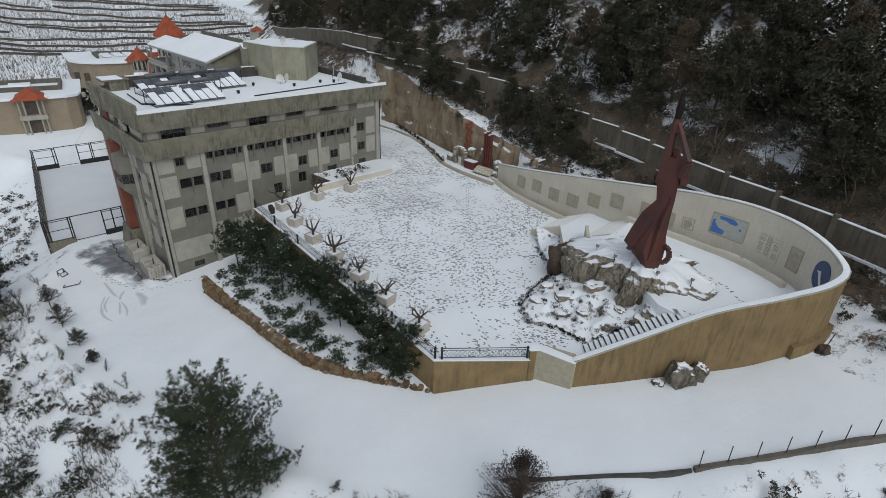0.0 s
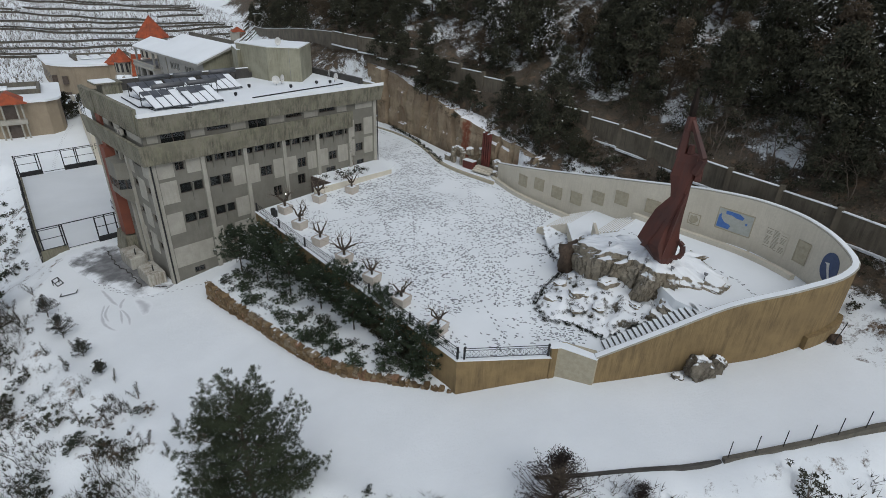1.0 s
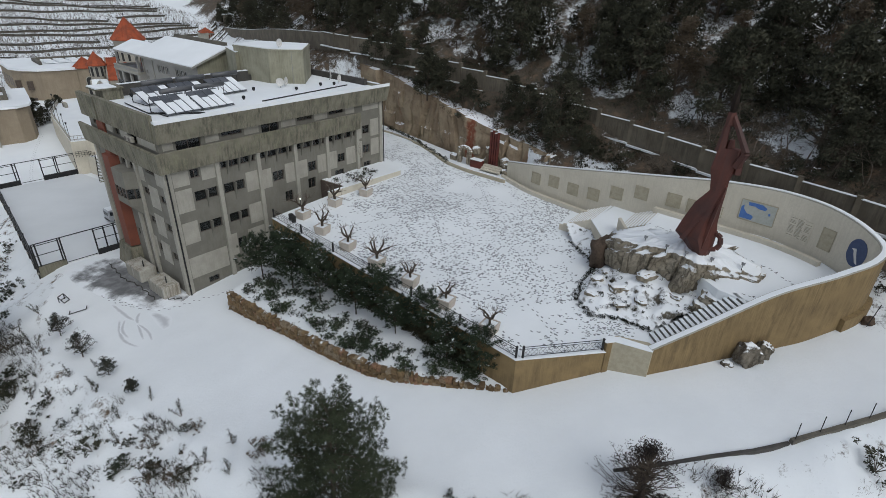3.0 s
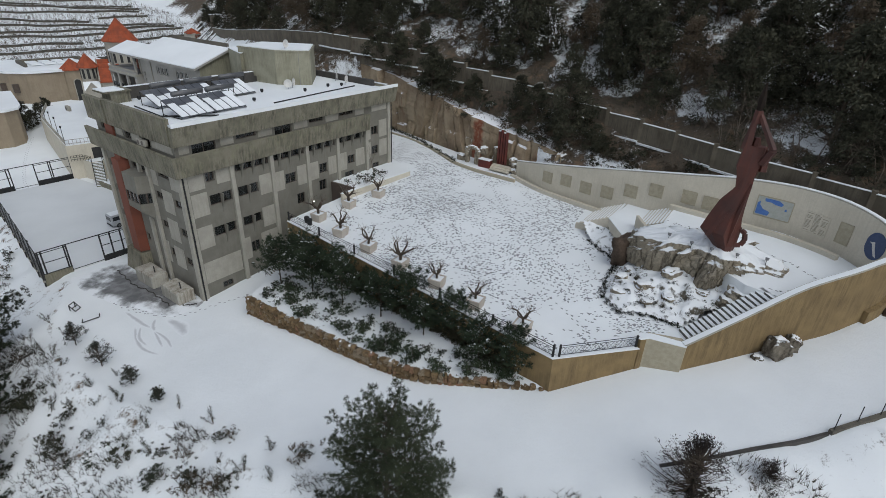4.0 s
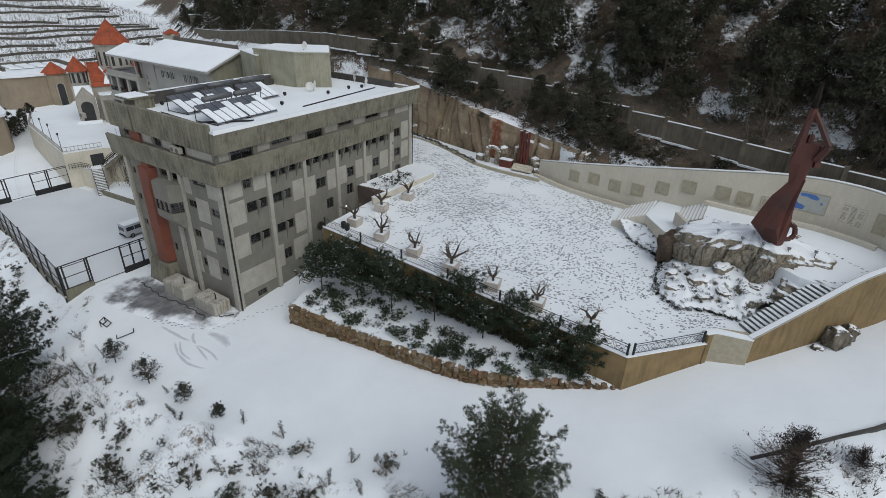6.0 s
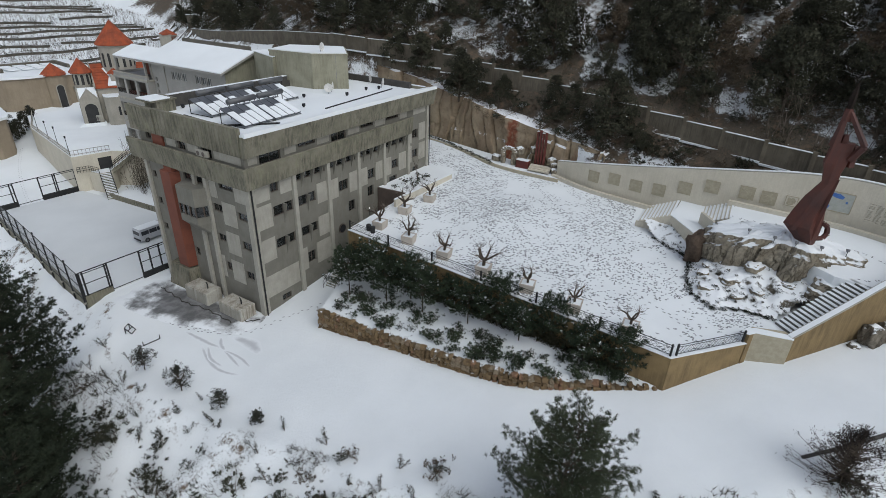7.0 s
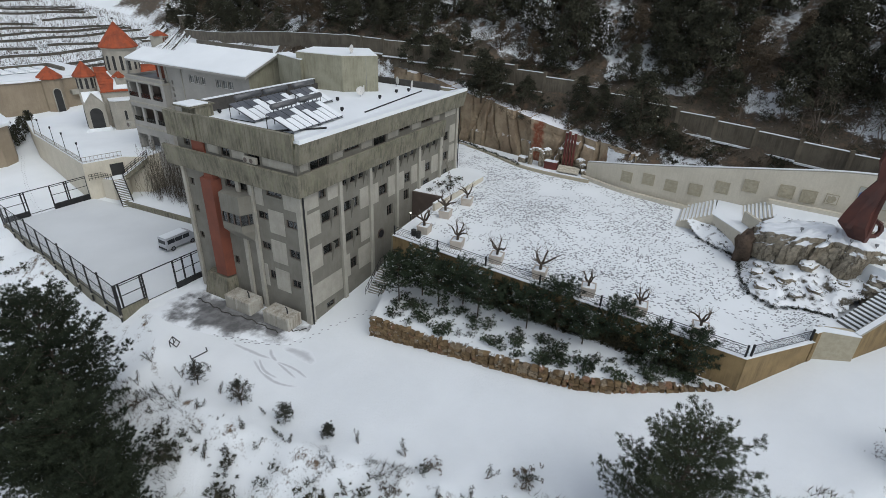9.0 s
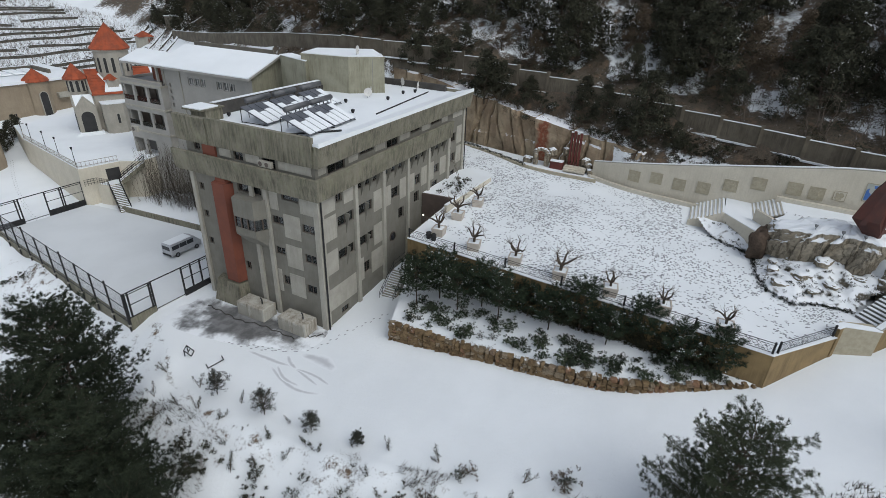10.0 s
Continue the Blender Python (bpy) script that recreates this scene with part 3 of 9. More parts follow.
def main_building():
    root = thing("office_building", BPOSE, "weathered grey concrete office building with pale panels and flat snowy roof", "building")
    L, D = 31.6, 17.0
    # openings: along, along, low, high
    s_win = [(2.8, 5.5, 2.75, 3.95), (6.3, 8.9, 2.75, 3.95), (12.8, 14.4, 2.5, 3.8), (18.2, 19.5, 2.5, 3.8), (23.2, 24.5, 2.6, 3.8), (27.9, 29.2, 2.9, 4.1), (27.9, 29.2, 5.7, 6.9),
             (2.7, 5.4, -0.95, 0.2), (6.4, 8.9, -0.95, 0.2), (14.3, 15.5, -0.6, 0.8), (7.0, 8.2, -4.6, -3.2), (2.6, 3.9, -7.6, -6.8),
             (18.0, 19.2, 0.2, 1.6), (22.6, 24.2, 0.2, 1.6), (28.0, 29.3, 0.4, 1.6),
             (2.7, 3.7, 5.5, 6.5)]
    slits = [(6.3, 10.6), (11.3, 15.9), (16.6, 21.0), (21.7, 26.5)]
    s_win += [(a, b, 5.75, 6.55) for a, b in slits]
    s_win += [(1.8, 4.5, 8.7, 9.9), (6.95, 9.45, 9.3, 9.9), (12.0, 14.4, 8.7, 10.0), (17.1, 19.4, 9.3, 9.9), (22.1, 24.6, 9.3, 9.9)]
    w_win = [(0.5, 2.2, 2.9, 3.8), (4.6, 6.1, 3.0, 3.9), (0.7, 2.2, -0.5, 0.5), (4.8, 6.1, -0.5, 0.4), (1.0, 2.3, -4.1, -3.1), (4.6, 5.5, -4.0, -2.9), (8.4, 9.0, -3.4, -2.8), (10.1, 10.9, -3.7, -2.7),
             (15.5, 16.2, 4.6, 5.4), (15.5, 16.2, 1.4, 2.2), (15.5, 16.2, -1.9, -1.1), (2.4, 4.5, 5.9, 6.6), (7.2, 10.4, 5.6, 6.6),
             (9.0, 10.3, 8.9, 10.0), (4.8, 6.4, 8.8, 9.8), (15.0, 15.9, 9.1, 9.8)]
    bm = bmesh.new()
    wall_holes(bm, 0, L, -9.2, 10.4, s_win, 0.35, south)
    part("south_wall", bm, GREY, root, "grey rendered wall")
    bm = bmesh.new()
    wall_holes(bm, 0.35, D, -9.4, 10.4, w_win, 0.35, west)
    part("west_wall", bm, GREY, root, "grey rendered wall")
    bm = bmesh.new()
    box(bm, L - 0.35, L, 0.35, D, -2, 10.4)
    part("east_wall", bm, GREY, root)
    bm = bmesh.new()
    box(bm, 0.35, L - 0.35, D - 0.35, D, -9.4, 10.4)
    part("north_wall", bm, GREY, root)
    # near-black floors and a made-up block put the unlit rooms' shade into colour
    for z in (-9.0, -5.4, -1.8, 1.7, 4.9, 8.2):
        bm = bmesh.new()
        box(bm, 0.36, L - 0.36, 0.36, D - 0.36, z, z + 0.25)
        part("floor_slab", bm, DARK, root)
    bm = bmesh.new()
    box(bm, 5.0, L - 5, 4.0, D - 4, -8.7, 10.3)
    part("room_shade_block", bm, DARK, root)
    for u0, u1, z0, z1 in s_win:
        window(root, south, u0, u1, z0, z1, 3 if u1 - u0 > 3.5 else 2)
    for u0, u1, z0, z1 in w_win:
        window(root, west, u0, u1, z0, z1, 2)
    # pilasters
    for u in (5.75, 10.95, 16.25, 21.35, 26.75):
        panel(root, south, u - 0.24, u + 0.24, -8.8, 6.7, PALE, 0.32, "pilaster")
    panel(root, south, L - 0.45, L + 0.1, -1.0, 10.2, PALE, 0.2, "pilaster")
    panel(root, south, 0.0, 0.62, -9.0, 6.75, PALE, 0.16, "pilaster")
    for u in (0.0, 6.2, 8.05, 16.5):
        panel(root, west, u + (0.0 if u else -0.16), u + 0.5, -9.2, 6.75, PALE, 0.3 if u else 0.16, "pilaster")
    # pale panels beside the windows
    for u0, u1, z0, z1 in ((0.7, 2.55, 1.9, 4.5), (0.7, 2.5, -1.9, 0.7), (0.7, 5.4, -6.2, -3.6), (0.7, 2.5, 4.9, 6.7), (3.9, 5.5, 5.0, 6.7), (9.1, 10.7, 2.2, 4.6), (9.0, 10.7, -1.9, 0.6), (6.0, 6.9, -5.2, -2.4), (8.4, 10.7, -5.2, -2.5),
                           (11.3, 12.6, 2.0, 4.4), (14.6, 16.0, 1.9, 4.4), (16.55, 18.0, 2.0, 4.3), (19.7, 21.1, 2.0, 4.4), (21.7, 23.0, 2.0, 4.4), (24.7, 26.4, 2.0, 4.4), (27.0, 27.7, 2.4, 4.8), (29.4, 31.0, 2.4, 4.8), (29.4, 31.0, 5.2, 7.6), (27.0, 27.7, 5.2, 7.6)):
        panel(root, south, u0, u1, z0, z1, PALE)
    for u0, u1, z0, z1 in ((2.4, 4.5, 1.8, 4.4), (2.5, 4.6, -1.6, 1.0), (2.5, 4.5, -5.0, -2.4), (0.55, 2.2, 4.9, 6.7), (5.0, 6.1, 4.6, 6.6), (5.6, 6.1, -5.0, -2.3)):
        panel(root, west, u0, u1, z0, z1, PALE)
    # strip between the two bands
    for u0, u1 in ((0.4, 1.5), (5.0, 6.6), (9.7, 11.6), (14.7, 16.8), (19.7, 21.8), (24.9, 26.5), (28.0, 31.0)):
        panel(root, south, u0, u1, 9.0, 10.3, PALE, 0.06)
    for u0, u1 in ((0.4, 4.4), (6.8, 8.6), (10.6, 12.2)):
        panel(root, west, u0, u1, 9.0, 10.3, PALE, 0.06)
    panel(root, west, 12.6, 14.4, 8.6, 10.3, BRICKRED, 0.25)
    # fins
    for a, b in slits:
        for k in range(3):
            fin(root, south, a + (b - a) * (k + 0.5) / 3, 4.9, 6.7)
    for u, z in ((4.15, 3.95), (7.6, 3.95), (4.05, 0.2), (7.65, 0.2)):
        fin(root, south, u, z - 2.3, z, 0.5)
    # lower band with sloped face, round the south-west corner
    bm = bmesh.new()

    def ring(o, z):
        return [(27.0, -o, z), (-o, -o, z), (-o, D + 1.6, z)]

    prof = [(0.02, 6.75), (0.62, 6.78), (0.85, 8.95), (0.55, 9.0), (0.5, 8.4), (0.02, 8.4)]
    rows = [[bm.verts.new(p) for p in ring(o, z)] for o, z in prof]
    for a, b in zip(rows, rows[1:] + rows[:1]):
        for k in range(2):
            bm.faces.new((a[k], a[k + 1], b[k + 1], b[k]))
    bm.faces.new([r[0] for r in rows]), bm.faces.new([r[2] for r in rows][::-1])
    part("lower_band", bm, BAND, root, "streaked concrete balcony band")
    # roof parapet, leaning outwards, all round
    bm = bmesh.new()

    def ring4(o, z):
        w = min(o, 0.32)
        return [(-w, -o, z), (L + o, -o, z), (L + o, D + o, z), (-w, D + o, z)]

    prof = [(0.0, 9.95), (0.62, 9.95), (0.95, 11.95), (0.45, 12.0), (0.35, 11.4), (0.0, 11.4)]
    rows = [[bm.verts.new(p) for p in ring4(o, z)] for o, z in prof]
    for a, b in zip(rows, rows[1:] + rows[:1]):
        for k in range(4):
            bm.faces.new((a[k], a[(k + 1) % 4], b[(k + 1) % 4], b[k]))
    part("roof_parapet", bm, BAND, root, "streaked leaning concrete parapet")
    bm = bmesh.new()
    box(bm, -0.3, L + 0.3, -0.3, D + 0.3, 10.42, 11.5)
    part("roof_deck", bm, GREY, root)
    bm = bmesh.new()
    box(bm, 0.02, L + 0.4, 1.1, D + 0.3, 11.5, 11.63)
    part("roof_snow", bm, SNOW, root, "snow on the flat roof")
    bm = bmesh.new()
    prism(bm, [(-0.3, -0.93), (L + 0.93, -0.93), (L + 0.4, 1.25), (0.0, 1.25)], [11.955, 11.955, 11.6, 11.6], [12.38, 12.38, 11.85, 11.85])
    part("eave_snow", bm, SNOW, root, "thick snow along the front edge")
    bm = bmesh.new()
    box(bm, L + 0.45, L + 0.9, 1.0, D + 0.9, 12.0, 12.08)
    part("parapet_snow", bm, SNOW, root)
    # cast concrete slabs that line the west parapet, tilted like pleats
    for k in range(27):
        v0 = -0.1 + 0.665 * k
        top, out = (12.72, 0.0) if v0 < 12.6 else (12.62, 0.08)
        rows = []
        for v, lean in ((v0, 0.035), (v0 + 0.662, 0.0)):
            rows.append([(-0.36 - lean - out, v, 10.02), (-0.42 - lean - out, v, top), (-0.02, v, top + 0.02), (-0.02, v, 10.02)])
        bm = bmesh.new()
        a, b = [[bm.verts.new(p) for p in r] for r in rows]
        bm.faces.new(a), bm.faces.new(b[::-1])
        for i in range(4):
            bm.faces.new((a[i], a[(i + 1) % 4], b[(i + 1) % 4], b[i]))
        part("parapet_slab", bm, BAND, root)
    bm = bmesh.new()
    box(bm, 3.8, 21.4, D - 0.45, D + 0.1, 11.6, 13.0)
    box(bm, 21.4, L + 0.3, D - 0.45, D + 0.1, 11.6, 12.4)
    part("rear_upstand", bm, TAR, root, "dark upstand")
    bm = bmesh.new()
    box(bm, 3.8, 21.4, D - 0.42, D + 0.12, 13.003, 13.07)
    part("parapet_snow", bm, SNOW, root)
    bm = bmesh.new()
    box(bm, L - 0.2, L + 0.3, 3.0, D - 0.5, 11.6, 12.45)
    part("side_upstand", bm, TAR, root, "dark upstand")
    # red shaft and its flared foot
    bm = bmesh.new()
    prism(bm, [(0.0, 11.0), (-1.0, 11.3), (-1.0, 13.0), (0.0, 13.3)], -5.2, 6.3)
    prism(bm, [(0.0, 11.25), (-0.6, 11.5), (-0.6, 12.8), (0.0, 13.05)], 6.3, 6.74)
    part("red_shaft", bm, BRICKRED, root, "tall red rendered shaft")
    bm = bmesh.new()
    lo = [(0.0, 10.6), (-1.7, 10.9), (-1.7, 15.2), (0.0, 15.6)]
    hi = [(0.0, 11.0), (-1.15, 11.3), (-1.15, 14.5), (0.0, 14.9)]
    a = [bm.verts.new((*p, -9.4)) for p in lo]
    b = [bm.verts.new((*p, -5.4)) for p in hi]
    for k in range(4):
        bm.faces.new((a[k], a[(k + 1) % 4], b[(k + 1) % 4], b[k]))
    bm.faces.new(a[::-1]), bm.faces.new(b)
    part("shaft_foot", bm, BAND, root, "flared concrete foot")
    # oriel beside the shaft
    bm = bmesh.new()
    plan = [(0.0, 6.3), (-1.5, 7.0), (-1.5, 9.8), (0.0, 10.4)]
    low = [(0.0, 6.6), (-0.2, 7.2), (-0.2, 9.6), (0.0, 10.2)]
    prism(bm, plan, 1.5, 2.3)
    prism(bm, plan, 3.5, 5.5)
    a = [bm.verts.new((*p, 0.0)) for p in low]
    b = [bm.verts.new((*p, 1.5)) for p in plan]
    for k in range(4):
        bm.faces.new((a[k], a[(k + 1) % 4], b[(k + 1) % 4], b[k]))
    bm.faces.new(a[::-1])
    part("oriel", bm, GREY, root, "grey rendered oriel bay")
    bm = bmesh.new()
    prism(bm, [(0.0, 6.4), (-1.4, 7.08), (-1.4, 9.7), (0.0, 10.3)], 2.3, 3.5)
    ow = part("oriel_window", bm, GLASS, root)
    for x, y in ((-0.75, 6.68), (-1.48, 7.05), (-1.48, 8.0), (-1.48, 8.9), (-1.48, 9.75), (-0.75, 10.08)):
        bm = bmesh.new()
        box(bm, x - 0.05, x + 0.05, y - 0.05, y + 0.05, 2.3, 3.5)
        part("mullion", bm, DARKFRAME, ow)
    return root


building = main_building()


# ---------------------------------------------------------------- monument
def rock_mesh(bm, centre, radii, turn, seed, rough=0.3, sharp=0.55):
    """A craggy boulder: a boxy ball broken up by ridged noise."""
    tmp = bmesh.new()
    bmesh.ops.create_icosphere(tmp, subdivisions=4, radius=1.0)
    rot = Matrix.Rotation(radians(turn), 3, "Z")
    for v in tmp.verts:
        p = v.co.normalized()
        q = Vector([math.copysign(abs(c) ** sharp, c) for c in p])
        q = q / max(1.0, q.length * 0.8)
        n = noise.fractal(p * 1.5 + Vector((seed * 7.3, seed, -seed)), 0.88, 2.0, 5)
        c = noise.cell(p * 2.6 + Vector((seed, 0, seed * 3))) - 0.5
        q = q * (1.0 + rough * n + rough * 0.14 * c)
        v.co = rot @ Vector((q.x * radii[0], q.y * radii[1], q.z * radii[2])) + Vector(centre)
    me = bpy.data.meshes.new("tmp_rock")
    tmp.to_mesh(me)
    tmp.free()
    bm.from_mesh(me)
    bpy.data.meshes.remove(me)


def boulder(name, lumps, material, label, category="rock", group=""):
    bm = bmesh.new()
    for k, (c, r, turn) in enumerate(lumps):
        rock_mesh(bm, c, r, turn, k + len(name) + c[0] * 0.37, 0.34 if name == "boulder" else 0.3, 0.9 if name == "boulder" else 0.62)
    return tagged(finish(name, bm, material, smooth=True), label, category, group)


PEDESTAL = [(40.0, 22.0, 4.3), (38.7, 20.0, 4.9), (38.2, 17.7, 5.2), (38.0, 15.7, 5.25), (37.6, 14.4, 5.3), (38.0, 12.7, 5.2), (39.1, 11.0, 4.9), (40.6, 9.2, 4.5), (42.4, 9.0, 4.3), (44.0, 10.2, 4.6), (45.0, 12.2, 4.8), (44.8, 15.5, 5.0), (43.8, 18.2, 5.0), (42.4, 20.6, 4.7), (41.2, 22.3, 4.3)]


def pedestal():
    """The statue's rock: a broad flat-topped outcrop with a cracked, undercut face and snow on its top and ledges."""
    ring = spline(PEDESTAL + PEDESTAL[:1], 221)[:-1]
    c = np.array((41.2, 15.2))
    verts, faces, m, side, top = [], [], len(ring), 16, 12
    for j in range(side):
        t = j / (side - 1)
        for k, p in enumerate(ring):
            o = (p[:2] - c) / np.linalg.norm(p[:2] - c)
            low = 1.4 if p[0] < 41.2 else 3.4
            z = low + (p[2] - low) * t
            w = noise.fractal(Vector((p[0] * 0.55, p[1] * 0.55, z * 0.5)), 0.85, 2.0, 6) * 0.42
            w += 0.5 * (noise.cell(Vector((p[1] * 0.42 + 0.25 * z, 0.3, z * 0.55 + 0.2 * p[1]))) - 0.5)
            split = abs(noise.noise(Vector((p[0] * 0.35 + 4.0, p[1] * 0.42 + 0.12 * z, 0.0))))
            w -= 0.55 * max(0.0, 1.0 - split / 0.07)
            w += 0.35 * t - 0.55 * t * t * (t > 0.85) - 0.1
            verts.append((p[0] + o[0] * w, p[1] + o[1] * w, z + 0.1 * w))
    for j in range(1, top + 1):
        t = 1 - j / top
        for k, p in enumerate(ring):
            x, y, z = verts[(side - 1) * m + k]
            x, y = c[0] + (x - c[0]) * t, c[1] + (y - c[1]) * t
            lift = noise.fractal(Vector((x * 0.7, y * 0.7, 5.0)), 0.8, 2.0, 5) * 0.32 * min(1.0, 4 * (1 - t))
            verts.append((x, y, z * t + 5.75 * (1 - t) + lift))
    for j in range(side + top - 1):
        for k in range(m):
            a, b = j * m + k, j * m + (k + 1) % m
            faces.append((a, b, b + m, a + m))
    return tagged(cloud("pedestal_rock", verts, faces, ROCK, None, True), "broad flat-topped limestone outcrop with a cracked face and snowy top", "rock")


pedestal()
CAVE = snow_topped("dark_brown_rock", (0.075, 0.055, 0.04), (0.11, 0.08, 0.06), 0.8, 4.0, 0.3, height=0.06, thr=(0.6, 0.68))
boulder("dark_rock", [((41.0, 22.2, 1.9), (1.0, 1.5, 1.7), 60)], CAVE, "dark brown upright rock beside the stair landing", "rock")
GREYROCK = snow_topped("grey_boulder", (0.17, 0.148, 0.115), (0.25, 0.222, 0.178), 0.7, 3.5, 0.5, height=0.14, thr=(0.62, 0.7), cracks=True)
boulder("boulder", [((34.6, 7.7, 0.25), (0.9, 1.15, 1.25), 40), ((35.6, 6.9, 0.55), (0.5, 0.65, 0.85), 10)], GREYROCK, "grey boulder with snow against the ochre wall", "rock", "boulders by the wall")
boulder("boulder", [((33.5, 8.9, -0.55), (0.45, 0.5, 0.5), 10)], GREYROCK, "small grey boulder with snow against the ochre wall", "rock", "boulders by the wall")
boulder("boulder", [((42.9, 0.9, 2.2), (0.6, 0.5, 0.45), 0)], CAVE, "small dark boulder at the wall's foot", "rock", "boulders by the wall")


def statue():
    """A tall faceted abstract figure of red oxide steel, one plain mesh."""
    cx, cy = 39.9, 14.3
    r, a = Vector((0.193, -0.981, 0)), Vector((0.981, 0.193, 0))
    bm = bmesh.new()

    def put(s, d, z):
        return Vector((cx, cy, z)) + r * s + a * d

    def loft(rows, facets, turn0=0.0):
        rings = []
        for k, (z, lo, hi, depth, tw) in enumerate(rows):
            m, w = (lo + hi) / 2, (hi - lo) / 2
            ring = []
            for i in range(facets):
                t = 2 * math.pi * i / facets + turn0 + tw
                u = 1.0 if i % 2 == 0 else 0.82
                ring.append(bm.verts.new(put(m + w * u * math.cos(t) * 1.06, depth * u * math.sin(t), z + 0.05 * math.sin(3 * t + k))))
            rings.append(ring)
        for p, q in zip(rings, rings[1:]):
            for i in range(facets):
                bm.faces.new((p[i], p[(i + 1) % facets], q[(i + 1) % facets], q[i]))
        bm.faces.new(rings[0][::-1])
        bm.faces.new(rings[-1])

    # skirt and body
    loft([(5.2, -0.2, 1.2, 1.0, 0.0), (5.9, -0.75, 1.3, 1.3, 0.1), (6.95, -1.78, 1.32, 1.35, 0.15), (8.2, -1.42, 1.15, 1.05, 0.2), (9.7, -0.92, 1.15, 0.8, 0.3), (11.0, -0.1, 1.2, 0.6, 0.4),
          (12.0, -0.34, 1.25, 0.6, 0.6), (12.8, -0.62, 1.45, 0.68, 0.65), (13.9, -0.5, 1.55, 0.62, 0.65), (14.55, -0.4, 1.5, 0.45, 0.65)], 8)
    # folds that run down the skirt
    for s0, s1, z0, z1, d in ((-1.3, 0.5, 6.6, 10.6, -0.95), (0.2, 0.9, 6.0, 11.5, -1.0), (-0.4, 0.8, 7.0, 11.2, -0.9)):
        p = [put(s0 - 0.12, d, z0), put(s0 + 0.28, d - 0.22, z0), put(s0 + 0.4, d + 0.3, z0)]
        q = [put(s1 - 0.04, d * 0.45, z1), put(s1 + 0.14, d * 0.5 - 0.1, z1), put(s1 + 0.2, d * 0.4, z1)]
        pv, qv = [bm.verts.new(x) for x in p], [bm.verts.new(x) for x in q]
        for i in range(3):
            bm.faces.new((pv[i], pv[(i + 1) % 3], qv[(i + 1) % 3], qv[i]))
        bm.faces.new(pv[::-1]), bm.faces.new(qv)
    # the two raised limbs that meet, and what they carry
    beam(bm, put(-0.1, 0.0, 14.2), put(-0.05, 0.0, 17.0), 0.42, 5, 0.2)
    beam(bm, put(1.25, -0.5, 13.3), put(1.62, -1.15, 14.6), 0.34, 5, 0.3)
    beam(bm, put(1.62, -1.15, 14.6), put(0.2, -0.05, 17.0), 0.27, 5, 0.2)
    beam(bm, put(1.5, -0.2, 12.6), put(1.45, -0.1, 14.4), 0.34, 5, 0.24)
    beam(bm, put(0.55, 0.1, 14.3), put(0.5, 0.1, 15.2), 0.36, 6, 0.22)
    loft([(16.3, -0.36, 0.5, 0.28, 0.2), (16.9, -0.36, 0.42, 0.3, 0.3), (17.3, -0.3, 0.32, 0.26, 0.4)], 6)
    red = len(bm.faces)
    loft([(17.25, -0.22, 0.24, 0.2, 0.4), (18.0, -0.3, 0.3, 0.24, 0.5), (18.7, -0.22, 0.2, 0.18, 0.6), (19.4, -0.08, 0.06, 0.06, 0.6)], 6)
    torch = len(bm.faces)
    # scroll at the foot
    pts = [put(0.9, -0.2, 5.8), put(1.6, -0.2, 5.95), put(1.85, -0.1, 6.4), put(1.75, 0.0, 6.95), put(1.4, 0.1, 7.2), put(1.0, 0.2, 7.2)]
    for p, q in zip(pts, pts[1:]):
        beam(bm, p, q, 0.24, 5, 0.22)
    bm.faces.ensure_lookup_table()
    for k in range(red, torch):
        bm.faces[k].material_index = 1
    ob = finish("statue", bm, RUST)
    ob.data.materials.append(CHAR)
    return tagged(ob, "tall faceted red oxide steel monument figure on a rock", "statue")


statue()

# planted slope between the plaza and the pedestal rock
BED = [(43.6, 27.0), (41.8, 24.6), (41.0, 22.8), (36.3, 22.5), (33.3, 21.5), (32.1, 19.6), (33.0, 17.4), (33.1, 14.7), (35.0, 13.2), (37.0, 11.5), (39.2, 13.0), (41.5, 17.5), (43.0, 21.5), (45.8, 23.5), (46.2, 27.6), (45.9, 29.2)]


